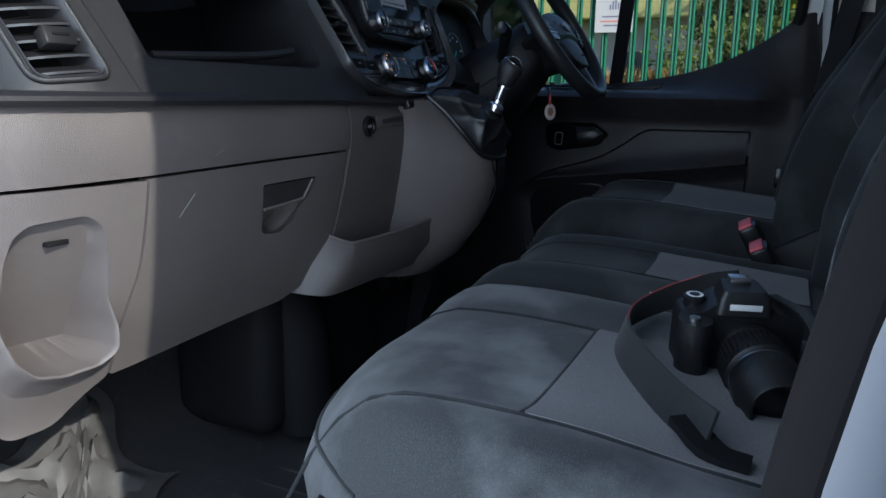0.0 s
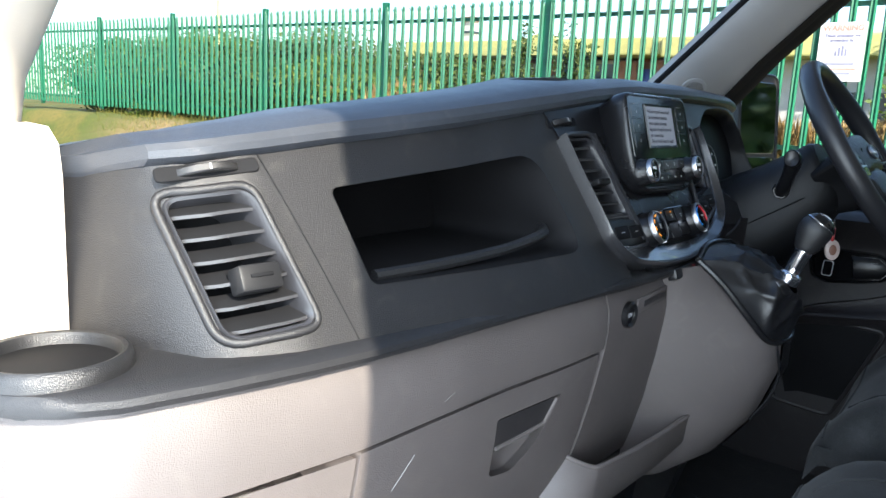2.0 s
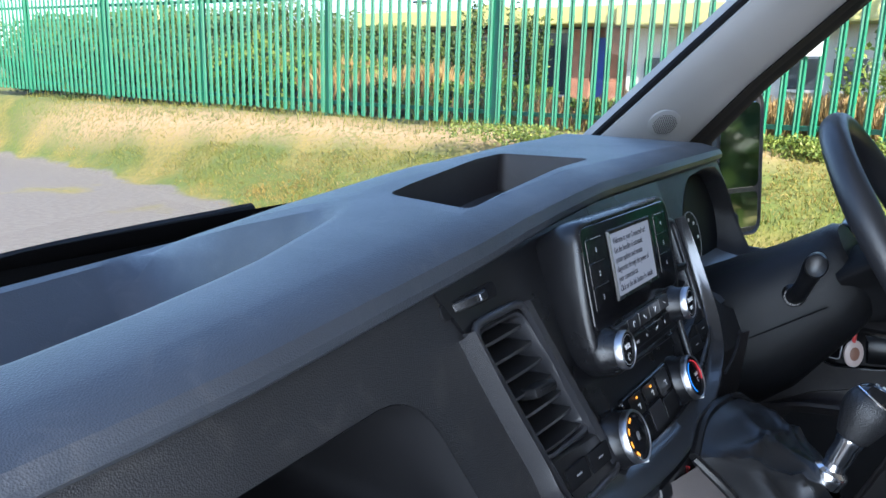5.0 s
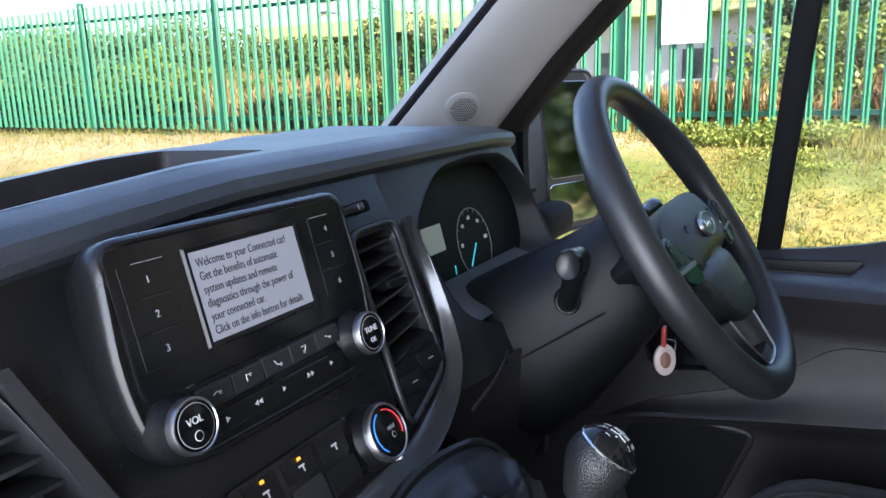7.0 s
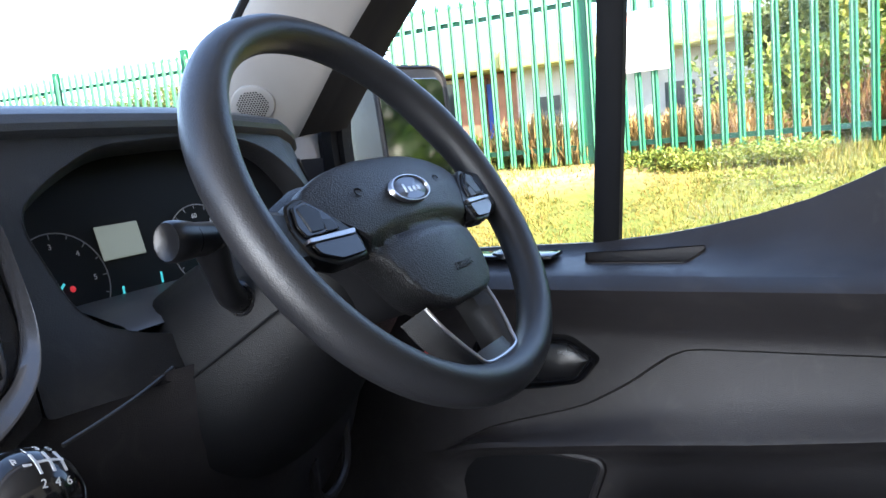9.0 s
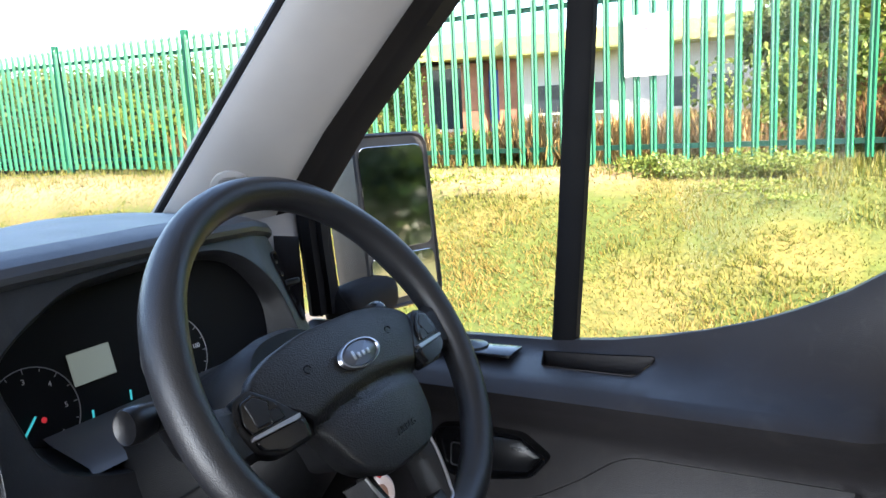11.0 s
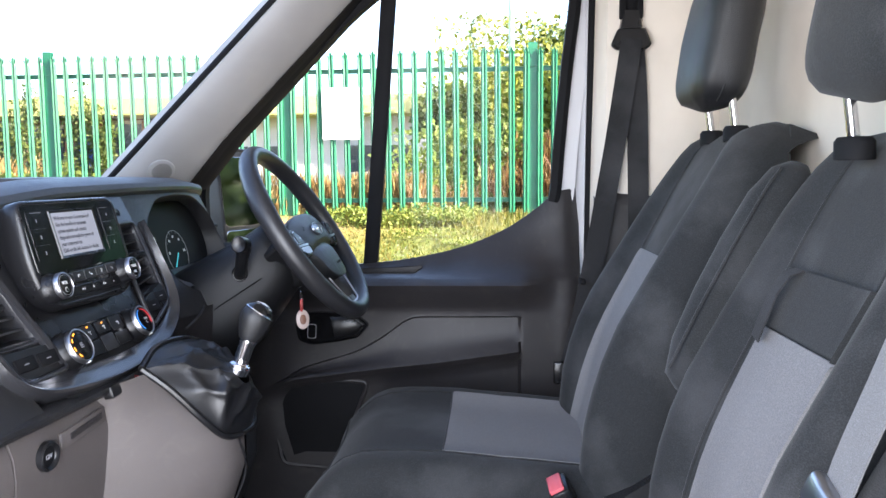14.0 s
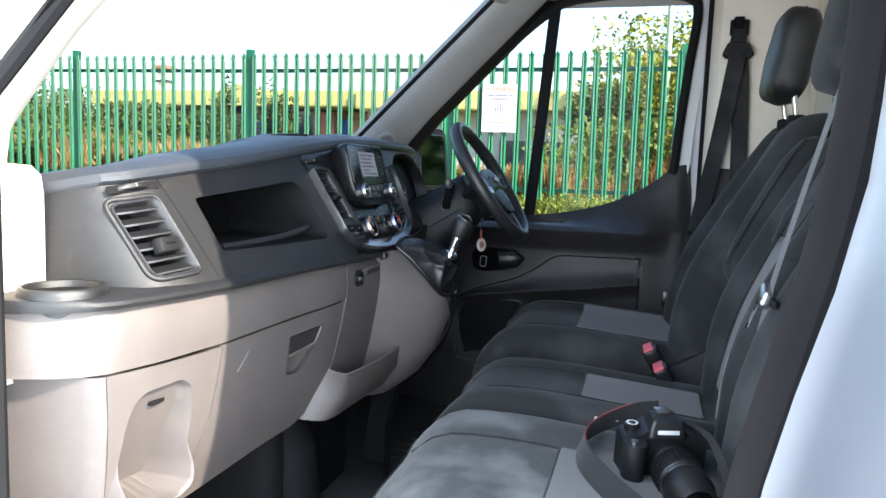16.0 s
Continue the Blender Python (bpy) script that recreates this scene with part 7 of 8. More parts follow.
rng = random.Random(4)
GRASS = leaf_material("grass_blades", (0.070, 0.105, 0.008), (0.200, 0.170, 0.030))
vs, fs = [], []
for _ in range(150000):
    x = rng.uniform(-15, 3.8)
    y = rng.uniform(4.6, 7.7)
    foot = 4.7 + 0.16 * max(0.0, -x - 1.0)
    if y < foot + rng.random() * 0.5 - 0.1:
        continue
    patch = noise.noise(Vector((x * 0.7, y * 0.9, 3)))
    if x < -0.5 and y > 6.62 + 0.2 * patch and rng.random() < 0.85:
        continue
    # the mown bank is short; longer tufts stand in clumps and along the fence
    tuft = max(0.0, noise.noise(Vector((x * 2.3, y * 2.6, 9))))
    h = rng.uniform(0.016, 0.045) * (1.1 + 0.7 * patch) + 0.08 * tuft * rng.random() + (0.13 * rng.random() ** 2 if y > 7.0 else 0)
    a, l = rng.uniform(0, 6.28), rng.uniform(0.01, 0.05)
    z = ground_z(x, y) - 0.006
    dx, dy = 0.006 * math.cos(a), 0.006 * math.sin(a)
    k = len(vs)
    vs += [(x - dx, y - dy, z), (x + dx, y + dy, z), (x + l * math.sin(a), y + l * math.cos(a), z + h)]
    fs.append((k, k + 1, k + 2))
STRAW = leaf_material("straw_blades", (0.150, 0.108, 0.018), (0.280, 0.195, 0.048))
lawn = tagged(from_arrays("grass", vs, fs, GRASS), "patchy sunlit grass, green and straw yellow", "grass", kind="stuff")
lawn.data.materials.append(STRAW)
for q, f in enumerate(lawn.data.polygons):
    x, y, z = vs[3 * q]
    dry = noise.noise(Vector((x * 0.55, y * 0.8, 21))) + 0.30 * (6.0 - y) + rng.uniform(-0.35, 0.35)
    f.material_index = 1 if dry > 0.12 else 0


def foliage(name, label, at, size, count, leaf, mat, seed, category="bush", spiky=False, trunk=None):
    """A plant of many single leaves in uneven clumps."""
    r = random.Random(seed)
    th = thing(name, label, category)
    clumps = [(Vector((r.gauss(0, 0.32), r.gauss(0, 0.32), r.uniform(0.12, 0.95))), r.uniform(0.16, 0.34)) for _ in range(14)]
    vs, fs = [], []
    for _ in range(count):
        c, cr = r.choice(clumps)
        p = c + Vector([max(-1.5, min(1.5, r.gauss(0, 1))) for _ in range(3)]) * cr * 0.62
        if p.z < 0.0:
            p.z = -p.z * 0.5
        w = Vector((at[0] + p.x * size[0], at[1] + p.y * size[1], at[2] + p.z * size[2]))
        d = Vector((r.gauss(0, 1), r.gauss(0, 1), r.gauss(0.3, 1))).normalized()
        if spiky:
            d = Vector((r.gauss(0, 0.35), r.gauss(0, 0.35), 1)).normalized()
        s = d.cross(Vector((r.gauss(0, 1), r.gauss(0, 1), r.gauss(0, 1)))).normalized()
        l = leaf * r.uniform(0.6, 1.4)
        wd = l * (0.045 if spiky else 0.32)
        k = len(vs)
        vs += [tuple(w), tuple(w + d * l * 0.5 + s * wd), tuple(w + d * l), tuple(w + d * l * 0.5 - s * wd)]
        fs.append((k, k + 1, k + 2, k + 3))
    o = from_arrays("crown", vs, fs, mat)
    o.parent = th
    if trunk:
        h, rad = trunk
        part("trunk", tube([Vector((at[0], at[1], at[2] - 0.1)), Vector((at[0] + 0.05, at[1], at[2] + h * 0.5)), Vector((at[0], at[1] + 0.1, at[2] + h))], [rad, rad * 0.7, rad * 0.35], 8), BARK, th)
        for i in range(4):
            a = i * 1.7
            part("limb", tube([Vector((at[0], at[1], at[2] + h * (0.5 + 0.1 * i))), Vector((at[0] + 0.3 * size[0] * math.cos(a), at[1] + 0.3 * size[1] * math.sin(a), at[2] + size[2] * (0.5 + 0.1 * i)))], [rad * 0.45, rad * 0.15], 6), BARK, th)
    return th


BARK = material("bark", (0.10, 0.075, 0.055), 0.9, vary=0.4, scale=12)
LEAF = leaf_material("green_leaves", (0.03, 0.065, 0.010), (0.10, 0.13, 0.018))
LEAF_MID = leaf_material("fresh_weed_leaves", (0.06, 0.11, 0.012), (0.16, 0.20, 0.028))
LEAF_WEED = leaf_material("pale_weed_leaves", (0.085, 0.14, 0.018), (0.20, 0.23, 0.035))
LEAF_DARK = leaf_material("dark_leaves", (0.015, 0.04, 0.010), (0.06, 0.10, 0.02))
LEAF_DRY = leaf_material("dry_leaves", (0.20, 0.12, 0.04), (0.36, 0.25, 0.09))
LEAF_RED = leaf_material("rusty_leaves", (0.13, 0.045, 0.018), (0.20, 0.14, 0.035))
LEAF_LIME = leaf_material("lime_leaves", (0.10, 0.15, 0.012), (0.25, 0.25, 0.03))
n = 0
# plants along the fence
for x in [-17 + 0.85 * i for i in range(25)]:
    n += 1
    kind = rng.random()
    if x > -0.8:
        mat, sz = (LEAF_RED, 1.0) if kind < 0.45 else (LEAF_DRY, 1.1) if kind < 0.6 else (LEAF_MID, 1.3) if kind < 0.85 else (LEAF_LIME, 1.7)
    elif x > -8:
        mat, sz = (LEAF_DRY, 0.70) if kind < 0.55 else (LEAF_MID, 0.8) if kind < 0.85 else (LEAF_DARK, 0.8)
    else:
        mat, sz = (LEAF_DARK, 1.3) if kind < 0.25 else (LEAF_MID, 1.4) if kind < 0.6 else (LEAF, 1.4)
    if -4.2 < x < 0.3:
        sz = 0.42
    word = {LEAF_RED.name: "rusty red and yellow leafy shrub", LEAF_DRY.name: "straw-coloured dry tall grass clump", LEAF_MID.name: "fresh green leafy shrub", LEAF.name: "green leafy shrub", LEAF_DARK.name: "dark green dense shrub", LEAF_LIME.name: "bright lime green shrub"}[mat.name] + " behind the fence"
    foliage("shrub", word, (x + rng.uniform(-0.3, 0.3), FY + rng.uniform(0.7, 1.8), FZ - 0.05), (1.3, 0.8, sz * rng.uniform(0.55, 0.85)), 4200 if mat in (LEAF_DRY, LEAF_RED) else 4600, 0.16 if mat == LEAF_RED else 0.075 if mat != LEAF_DRY else (0.20 if x > -4.2 else 0.32), mat, n, spiky=mat in (LEAF_DRY, LEAF_RED))
foliage("weed", "green nettle clump at the foot of the fence", (-0.35, 7.15, 0.93), (0.7, 0.30, 0.24), 2600, 0.034, LEAF_WEED, 91, "weed")
foliage("weed", "green nettles on the bank below the sign", (0.35, 6.95, 0.86), (1.1, 0.6, 0.11), 1800, 0.030, LEAF_WEED, 94, "weed")
foliage("weed", "green weeds at the foot of the fence", (0.5, 7.15, 1.0), (0.7, 0.3, 0.20), 2200, 0.032, LEAF_WEED, 92, "weed")
foliage("weed", "low green weeds on the bank", (-3.3, 6.7, 0.95), (1.5, 0.5, 0.20), 2600, 0.034, LEAF_WEED, 93, "weed")
# second belt of growth deeper in the plot
for x in [-18 + 1.5 * i for i in range(17)]:
    n += 1
    mat = LEAF_DRY if rng.random() < 0.3 else LEAF_MID if rng.random() < 0.6 else LEAF
    foliage("shrub", {LEAF_DRY.name: "tall straw-coloured grass clump", LEAF_MID.name: "fresh green bush", LEAF.name: "mid green bush"}[mat.name] + " deep behind the fence", (x + rng.uniform(-0.4, 0.4), FY + rng.uniform(2.8, 4.2), FZ - 0.05), (1.7, 1.0, rng.uniform(0.45, 0.75) * (0.5 if -5 < x < 0.8 else 1.0)), 3400, 0.09 if mat != LEAF_DRY else (0.18 if -5 < x < 0.8 else 0.34), mat, 400 + n, spiky=mat == LEAF_DRY)
# trees further off
for i, (x, y, w, h, mat) in enumerate(((-16, 12, 4, 1.9, LEAF_DARK), (-21, 14, 5, 2.2, LEAF), (-27, 18, 6, 2.8, LEAF), (-12.5, 17, 3, 1.8, LEAF), (2.2, 20, 5, 3.4, LEAF_LIME), (4.6, 22, 5, 3.9, LEAF), (7.6, 21, 5, 4.0, LEAF), (1.0, 14.5, 2.2, 2.0, LEAF), (3.2, 13, 2.5, 2.4, LEAF_LIME), (-30, 30, 9, 4.2, LEAF), (-45, 40, 12, 5.4, LEAF), (-60, 45, 14, 5.6, LEAF), (11, 26, 7, 4.6, LEAF), (5.4, 13, 3, 2.6, LEAF_DARK))):
    foliage("tree", ("dark green" if mat == LEAF_DARK else "yellow-green" if mat == LEAF_LIME else "mid green") + " leafy tree beyond the fence", (x, y, FZ), (w, w * 0.8, h), 24000, 0.085 + h * 0.016, mat, 200 + i, "tree", trunk=(h * 0.6, 0.03 * h))
for x, y, w, h, sd in ((-5.7, 9.6, 0.42, 1.75, 251), (-4.95, 9.9, 0.40, 1.55, 252), (-4.5, 9.7, 0.25, 1.35, 253)):
    foliage("shrub", "tall slender shrub with small grey-green leaves behind the fence", (x, y, FZ), (w, w, h), 2600, 0.055, LEAF, sd, trunk=(h * 0.8, 0.018))

vs, fs = [], []
for _ in range(16000):
    x, y = rng.uniform(-75, 30), rng.uniform(42, 50)
    top = 4.2 + 1.6 * noise.noise(Vector((x * 0.12, 0, 7))) + 0.8 * noise.noise(Vector((x * 0.5, 0, 3)))
    c = Vector((x, y, 1.0 + (top - 1.0) * rng.random() ** 0.7))
    d = Vector((rng.gauss(0, 1), rng.gauss(0, 1), rng.gauss(0, 1))).normalized()
    s_ = d.cross(Vector((rng.gauss(0, 1), rng.gauss(0, 1), rng.gauss(0, 1)))).normalized()
    k = len(vs)
    vs += [tuple(c - d * 0.35), tuple(c + s_ * 0.22), tuple(c + d * 0.35), tuple(c - s_ * 0.22)]
    fs.append((k, k + 1, k + 2, k + 3))
tagged(from_arrays("far_woods", vs, fs, LEAF_MID), "belt of mid green trees far off", "woods", kind="stuff")
# dark trees alongside the yard, mirrored in the wing mirror
for i, (x, y, w, h) in enumerate(((6.4, 8.6, 2.4, 4.2), (8.3, 8.2, 2.8, 5.0), (10.6, 8.0, 3.0, 5.4), (13.2, 8.2, 3.4, 5.2), (16.5, 7.6, 4.0, 5.6), (20.5, 6.5, 4.6, 6.0))):
    foliage("tree", "dense dark evergreen tree beside the yard", (x, y, 0.9), (w, w * 0.8, h), 5200, 0.16 + h * 0.03, LEAF_DARK, 300 + i, "tree", trunk=(h * 0.6, 0.03 * h))

# palisade fence
fence = thing("palisade_fence", "green steel palisade fence with pointed pales", "fence")
def pale_mesh(h, w):
    # W-section pale with a split, splayed tip
    bm = bmesh.new()
    secs = []
    for z, k in ((0.0, 1.0), (h - 0.10, 1.0), (h - 0.045, 0.75), (h, 0.10)):
        secs.append([Vector((x * w * k, d, z)) for x, d in ((-0.5, 0.012), (-0.25, -0.010), (0.0, 0.004), (0.25, -0.010), (0.5, 0.012), (0.5, 0.015), (0.25, -0.007), (0, 0.007), (-0.25, -0.007), (-0.5, 0.015))])
    loft(secs, ring=True, caps=True, bm=bm)
    for s in (-1, 1):
        loft([[Vector((s * w * 0.32 + dx, dy, h - 0.07)) for dx, dy in ((-0.008, -0.004), (0.008, -0.004), (0.008, 0.004), (-0.008, 0.004))], [Vector((s * w * 0.62 + dx * 0.2, dy - 0.01, h - 0.015)) for dx, dy in ((-0.008, -0.004), (0.008, -0.004), (0.008, 0.004), (-0.008, 0.004))]], ring=True, caps=True, bm=bm)
    me = bpy.data.meshes.new("pale")
    bmesh.ops.recalc_face_normals(bm, faces=bm.faces)
    bm.to_mesh(me)
    bm.free()
    me.materials.append(GREEN)
    return me


PALE = pale_mesh(1.80, 0.068)
PITCH, POST0 = 0.1530, -3.93
BAY = 18 * PITCH
post_me = None
i0 = -150
for i in range(i0, 60):
    x = POST0 + i * PITCH + 0.5 * PITCH
    if x < -26 or x > 4.6:
        continue
    o = new("pale", PALE)
    o.parent = fence
    o.location = (x, FY - 0.035 + 0.04 * max(0, -x - 5) * 0.2, FZ + 0.02 + 0.010 * math.sin(x * 1.3) + 0.012 * max(0, -x - 5))
    o.rotation_euler = (0, rng.gauss(0, 0.004), 0)
for j in range(-9, 4):
    x = POST0 + j * BAY
    if x < -27 or x > 5:
        continue
    yy, zz = FY + 0.04 * max(0, -x - 5) * 0.2, FZ + 0.012 * max(0, -x - 5)
    bm = box((0.10, 0.006, 1.92), (x, yy + 0.05, zz + 0.92))
    box((0.008, 0.055, 1.92), (x, yy + 0.022, zz + 0.92), bm=bm)
    box((0.10, 0.006, 1.92), (x, yy - 0.003, zz + 0.92), bm=bm)
    part("post", bm, GREEN, fence, smooth=False)
    if x < 4:
        y2, z2 = FY + 0.04 * max(0, -(x + BAY) - 5) * 0.2, FZ + 0.012 * max(0, -(x + BAY) - 5)
        for h in (0.17, 1.60):
            part("rail", sweep([Vector((x, yy + 0.01, zz + h)), Vector((x + BAY, y2 + 0.01, z2 + h))], [(-0.004, -0.025), (0.004, -0.025), (0.004, 0.02), (0.03, 0.02), (0.03, 0.025), (-0.004, 0.025)]), GREEN, fence, smooth=False)

# warning sign on the fence
sign = thing("warning_sign", "white warning sign wired to the green fence", "sign")
SG = face_frame((-0.545, FY - 0.062, 2.235), (1, 0, 0), (0, 0, 1))
part("board", plate(0.42, 0.57, 0.012, 0.004, SG), material("white_sign", (0.55, 0.55, 0.54), 0.45, vary=0.03), sign)
REDINK = material("red_ink", (0.66, 0.24, 0.19), 0.5, vary=0.05)
INKB = material("blue_black_ink", (0.20, 0.20, 0.29), 0.5)
text("WARNING", 0.075, REDINK, SG @ pose(0, 0.205, 0.006), sign, align="CENTER").data.offset = 0.0025
text("These premises are", 0.040, INKB, SG @ pose(0, 0.145, 0.006), sign, align="CENTER").data.offset = 0.0025
text("protected by", 0.040, INKB, SG @ pose(0, 0.100, 0.006), sign, align="CENTER").data.offset = 0.0025
for i, (x, h) in enumerate(((-0.045, 0.05), (-0.015, 0.085), (0.015, 0.10), (0.045, 0.07))):
    part("emblem_bar", box((0.018, h, 0.002), (0, 0, 0), 0, m=SG @ pose(x, -0.02 + h / 2 - 0.02, 0.005)), INKB, sign, smooth=False)
for i, (w, y) in enumerate(((0.26, -0.115), (0.30, -0.165), (0.22, -0.21))):
    part("text_bar", box((w, 0.016, 0.002), (0, 0, 0), 0, m=SG @ pose(0, y, 0.005)), REDINK if i == 1 else INKB, sign, smooth=False)

# low industrial building beyond
BRICK = material("red_brick", (0.28, 0.13, 0.08), 0.9, vary=0.25, scale=3)
RENDERW = material("white_render_wall", (0.48, 0.46, 0.43), 0.85, vary=0.08, scale=2)
ROOFM = material("yellow_green_roof_edge", (0.40, 0.38, 0.14), 0.7, vary=0.1)
DARKWIN = material("dark_window_glass", (0.03, 0.04, 0.05), 0.1)
BLUE = material("blue_door_paint", (0.03, 0.08, 0.40), 0.5)
bld = thing("industrial_unit", "low brick and white industrial unit with pale yellow roof edge", "building")
BY = 20.0
part("wall", box((9.6, 5, 2.4), (-12.2, BY + 3.2, 2.1)), BRICK, bld, "red brick wall", smooth=False)
part("wall", box((6.4, 5, 2.4), (-3.9, BY + 2.6, 2.1)), RENDERW, bld, "white rendered wall", smooth=False)
part("roof", box((9.3, 7, 0.50), (-11.9, BY + 2.9, 3.55), 0.05), ROOFM, bld, "pale yellow roof edge", smooth=False)
part("roof", box((6.9, 7, 0.55), (-3.75, BY + 2.7, 3.50), 0.05), ROOFM, bld, "pale yellow roof edge", smooth=False)
part("porch_roof", loft([[Vector(p) for p in ((-12.6, BY - 0.9, 3.30), (-9.3, BY - 0.9, 3.30), (-9.3, BY - 0.9, 3.42), (-11.0, BY - 0.9, 3.95), (-12.6, BY - 0.9, 3.42))], [Vector(p) for p in ((-12.6, BY + 1.5, 3.30), (-9.3, BY + 1.5, 3.30), (-9.3, BY + 1.5, 3.42), (-11.0, BY + 1.5, 3.95), (-12.6, BY + 1.5, 3.42))]], ring=True, caps=True), ROOFM, bld, "low gable over the entrance", smooth=False)
for x in (-15.2, -8.6, -7.4):
    part("brick_pier", box((0.7, 0.7, 2.3), (x, BY + 0.5, 2.05)), BRICK, bld, smooth=False)
for x, w, h in ((-14.0, 1.5, 1.7), (-12.2, 1.2, 1.7), (-9.6, 1.3, 1.9)):
    wd = part("window", box((w, 0.14, h), (x, BY + 0.66, 2.25)), DARKWIN, bld, smooth=False)
    part("frame", box((w + 0.16, 0.12, 0.10), (x, BY + 0.62, 2.25 + h / 2)), RENDERW, wd, smooth=False)
    part("sill", box((w + 0.16, 0.2, 0.08), (x, BY + 0.60, 2.25 - h / 2)), RENDERW, wd, smooth=False)
part("blue_door", box((0.45, 0.14, 1.9), (-8.0, BY + 0.6, 2.05)), BLUE, bld, smooth=False)
part("blue_door", box((0.40, 0.14, 1.9), (-10.9, BY + 0.6, 2.05)), BLUE, bld, smooth=False)
for x in (-6.2, -4.9, -2.6, -1.5):
    wd = part("window", box((0.75, 0.12, 0.75), (x, BY + 0.08, 2.05)), DARKWIN, bld, smooth=False)
    part("sill", box((0.9, 0.2, 0.07), (x, BY + 0.04, 1.64)), RENDERW, wd, smooth=False)
vent = thing("roof_vent", "small louvred ventilator on the roof", "chimney")
part("stack", box((0.35, 0.35, 0.9), (-14.9, BY + 1, 4.2)), RENDERW, vent, smooth=False)
part("cap", box((0.6, 0.6, 0.14), (-14.9, BY + 1, 4.70), 0.03), BRICK, vent, smooth=False)
part("louvre", box((0.5, 0.5, 0.08), (-14.9, BY + 1, 4.25), 0.02), DARKWIN, vent, smooth=False)
lamp = thing("lamp_post", "pale green lamp post beyond the fence", "street lamp")
part("pole", tube([Vector((1.46, 12.0, 1.0)), Vector((1.46, 12.0, 6.5))], 0.05, 10, up=(0, 1, 0)), material("pale_green_paint", (0.40, 0.55, 0.32), 0.5), lamp)
part("bracket", box((0.25, 0.08, 0.05), (1.46, 11.95, 3.55), 0.01), SILVER, lamp)
lamp2 = thing("lamp_post", "thin straw-coloured pole far beyond the fence", "street lamp")
part("pole", tube([Vector((-22.5, 16, 1.0)), Vector((-22.5, 16, 8))], 0.07, 8, up=(0, 1, 0)), material("straw_paint", (0.45, 0.38, 0.20), 0.6), lamp2)
part("collar", box((0.2, 0.2, 0.2), (-22.5, 16, 1.1), 0.03), SILVER, lamp2)

# ---- camera left on the seat ----
dslr = thing("dslr_camera", "black digital camera with zoom lens lying on the seat", "camera")
CAMBODY = material("camera_body_black", (0.008, 0.008, 0.009), 0.40, grain=0.4, grain_scale=900)
DM = Matrix.Translation((1.252, -0.408, ptop_o(1.252, -0.408) + 0.038)) @ pose(0, 0, 0, 0, 0, 17) @ pose(0, 0, 0, 8, 0, 0)
part("body", loft([[DM @ Vector((x, y, z)) for x, z in rpoly([(-0.066, -0.046), (0.066, -0.046), (0.066, 0.034), (0.040, 0.040), (0.026, 0.052), (-0.026, 0.052), (-0.040, 0.040), (-0.066, 0.034)], 0.010)] for y in (-0.030, -0.026, 0.014, 0.018)], ring=True, caps=True), CAMBODY, dslr)
part("grip", loft([[DM @ Vector((-0.052 + 0.018 * math.cos(a), -0.040 + 0.022 * math.sin(a), z)) for a in (2 * math.pi * i / 20 for i in range(20))] for z in (-0.046, -0.030, 0.010, 0.030, 0.036)], ring=True, caps=True), LEATHER, dslr)
part("prism_hump", loft([[DM @ Vector((x * k, -0.010 + y * k, z)) for x, y in rpoly([(-0.030, -0.028), (0.030, -0.028), (0.026, 0.026), (-0.026, 0.026)], 0.008)] for z, k in ((0.040, 1.0), (0.058, 0.92), (0.066, 0.75))], ring=True, caps=True), CAMBODY, dslr)
part("hot_shoe", box((0.022, 0.020, 0.005), (0, 0, 0), 0.001, m=DM @ pose(0, 0.004, 0.0675)), SILVER, dslr, "steel hot shoe")
part("mode_dial", lathe([(0.012, 0), (0.0125, 0.010), (0.010, 0.012), (0, 0.0122)], 28, DM @ pose(-0.047, 0.0, 0.036)), SATIN, dslr)
part("dial_face", lathe([(0.0095, 0.0125), (0.006, 0.0127)], 24, DM @ pose(-0.047, 0.0, 0.036)), MARK, dslr)
part("shutter_button", lathe([(0.006, 0), (0.006, 0.004), (0, 0.005)], 16, DM @ pose(-0.054, -0.045, 0.036)), SILVER, dslr)
LM = DM @ pose(0.010, -0.030, -0.004, 90, 0, 0)
lens = part("lens", lathe([(0.034, 0.0), (0.035, 0.012), (0.033, 0.016), (0.036, 0.020), (0.037, 0.060), (0.034, 0.064), (0.034, 0.070), (0.0365, 0.074), (0.0365, 0.098), (0.033, 0.104), (0.031, 0.126), (0.029, 0.130), (0.026, 0.128), (0.024, 0.112), (0.0, 0.110)], 40, LM), CAMBODY, dslr, "black zoom lens")
for i in range(40):
    a = 2 * math.pi * i / 40
    part("zoom_rib", box((0.0026, 0.0016, 0.032), (0, 0, 0), 0, m=LM @ pose(0.0373 * math.cos(a), 0.0373 * math.sin(a), 0.040, 0, 0, math.degrees(a) + 90)), DARK, lens, smooth=False)
part("lens_band", lathe([(0.0352, 0.066), (0.0356, 0.0675), (0.0352, 0.069)], 40, LM), SILVER, lens)
part("front_glass", lathe([(0.024, 0.113), (0.012, 0.116), (0.0, 0.117)], 28, LM), GLOSSB, lens)
part("name_bar", box((0.034, 0.001, 0.007), (0, 0, 0), 0.0003, m=DM @ pose(0, -0.0375, 0.050)), MARK, dslr)


def seat_at(x, y, up):
    y += 0.065
    return Vector((x, y, ptop_o(x, y) + up))


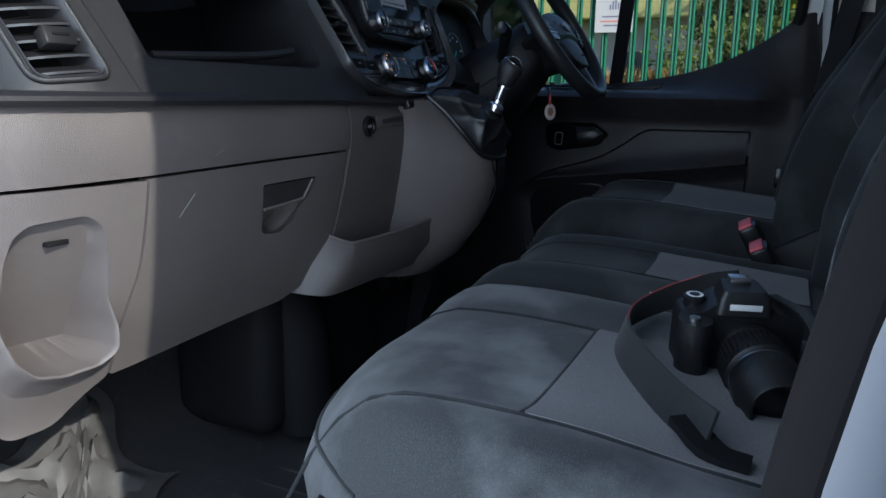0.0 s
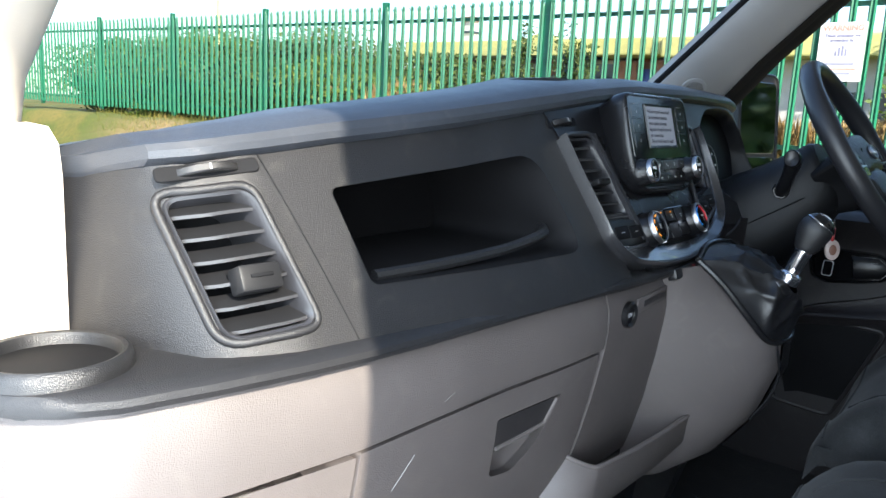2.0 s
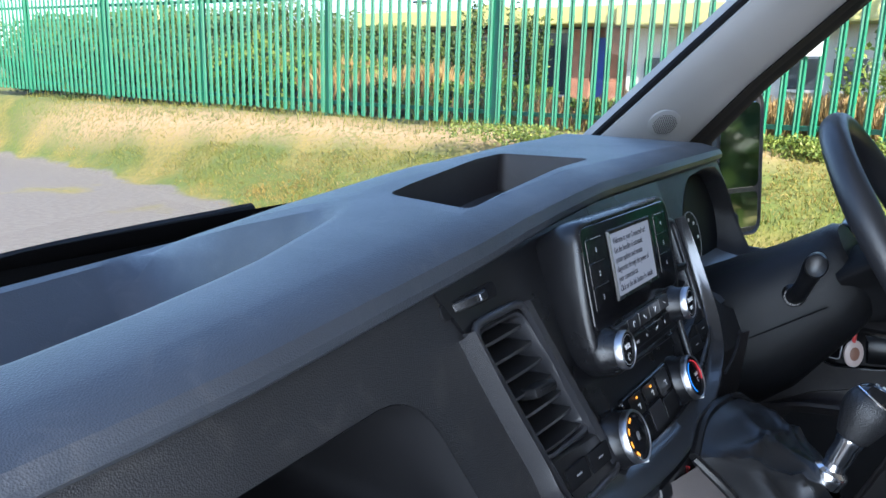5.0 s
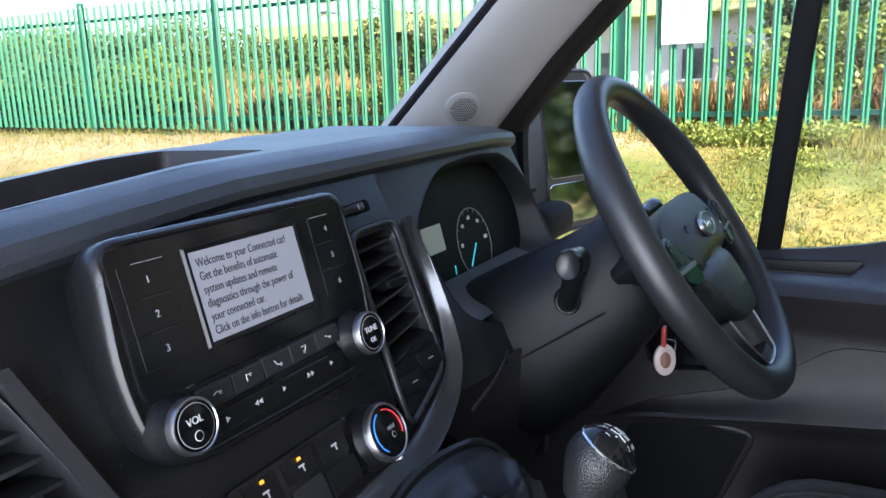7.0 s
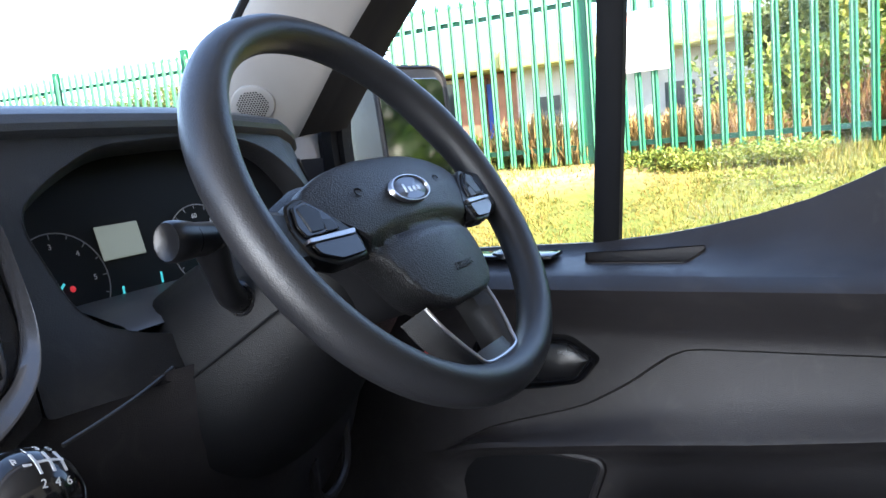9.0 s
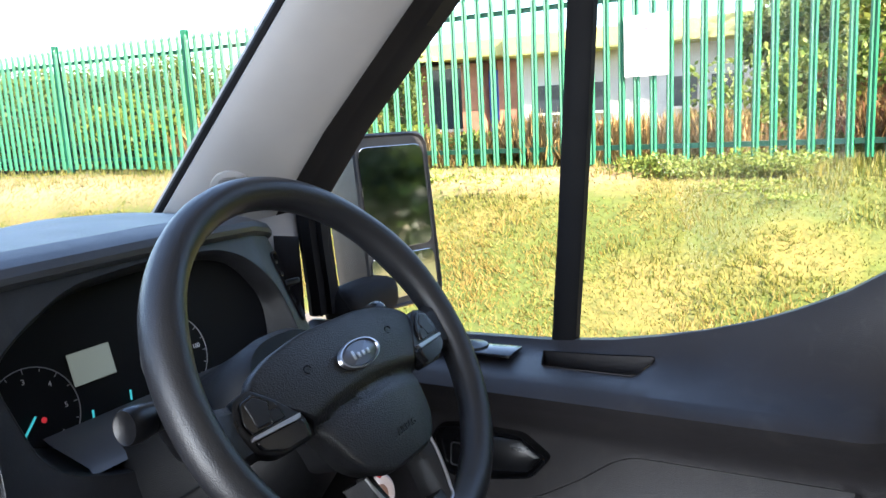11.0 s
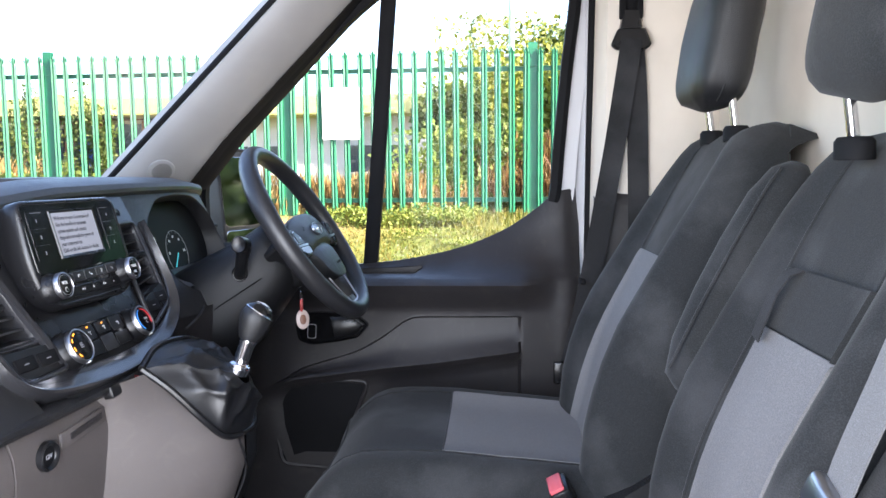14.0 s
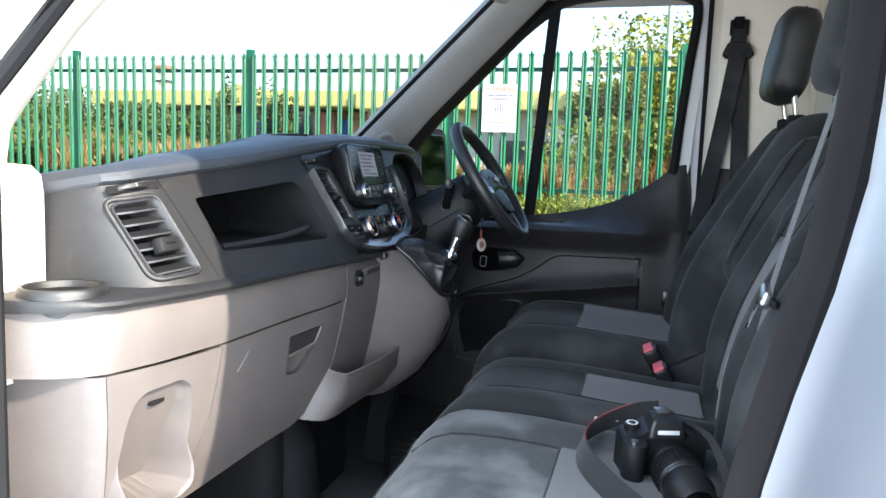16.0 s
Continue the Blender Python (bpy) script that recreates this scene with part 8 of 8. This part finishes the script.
def ribbon(pts, w, mat, name, parent, label=""):
    """A strap standing on its edge, bending along the points."""
    ps = spline(pts, 40)
    secs = []
    for i, p in enumerate(ps):
        t = (ps[min(i + 1, 39)] - ps[max(i - 1, 0)]).normalized()
        n_ = Vector((-t.y, t.x, 0)).normalized()
        lean = Vector((0, 0, 1)) * w + n_ * 0.012
        secs.append([p, p + lean, p + lean + n_ * 0.0035, p + n_ * 0.0035])
    band = part(name, loft(secs, ring=True, caps=True), mat, parent, label)
    part("strap_edge", tube([s[1].lerp(s[2], 0.5) for s in secs[5:22]], 0.0009, 6), RED_DARK, band, "red edging")
    return band


STRAP = weave("camera_strap", (0.010, 0.010, 0.011), (0.026, 0.026, 0.027), 1200, sheen=0.1)
st = ribbon([seat_at(1.255, -0.392, 0.055), seat_at(1.205, -0.372, 0.030), seat_at(1.150, -0.392, 0.012), seat_at(1.122, -0.450, 0.006), seat_at(1.130, -0.530, 0.004), seat_at(1.165, -0.610, 0.004), seat_at(1.205, -0.680, 0.004), seat_at(1.245, -0.730, 0.003)], 0.038, STRAP, "neck_strap", dslr, "wide black neck strap")
for i in range(5):
    part("emblem_bar", box((0.0055, 0.002, 0.010 if i == 0 else 0.007), seat_at(1.147 + 0.009 * i, -0.3905 + 0.0022 * i, 0.036), 0.0005, m=pose(0, 0, 0, -14, 0, 14)), DIM, st)
part("strap_end", sweep(spline([seat_at(1.225, -0.700, 0.020), seat_at(1.255, -0.735, 0.010), seat_at(1.285, -0.740, 0.008)], 10), [(-0.014, -0.004), (0.014, -0.004), (0.014, 0.004), (-0.014, 0.004)]), DARK, dslr)
part("thin_strap", sweep(spline([seat_at(1.290, -0.440, 0.085), seat_at(1.330, -0.500, 0.080), seat_at(1.350, -0.620, 0.040), seat_at(1.340, -0.700, 0.010)], 20), [(-0.006, -0.001), (0.006, -0.001), (0.006, 0.001), (-0.006, 0.001)]), STRAP, dslr)

# crumpled sheet on the floor by the doorway
rs = random.Random(12)
crumple = thing("dust_sheet", "crumpled pale translucent plastic sheet on the cab floor", "sheet")
secs = []
for i in range(22):
    row = []
    for j in range(22):
        u, v = i / 21, j / 21
        x, y = 0.24 + 0.22 * u + 0.04 * math.sin(5 * v), -0.72 + 0.27 * v + 0.03 * math.sin(7 * u)
        h = 0.05 * abs(noise.noise(Vector((u * 3.1, v * 3.3, 2)))) + 0.025 * abs(noise.noise(Vector((u * 8, v * 8, 5)))) + 0.01 * noise.noise(Vector((u * 17, v * 17, 8)))
        row.append(Vector((x, y, 0.650 + 0.68 * max(0, 0.40 - x) + h * min(1, 6 * min(u, v, 1 - u, 1 - v)))))
    secs.append(row)
part("sheet", loft(secs), material("pale_plastic_sheet", (0.075, 0.072, 0.07), 0.6, vary=0.2, scale=20), crumple, angle=30)
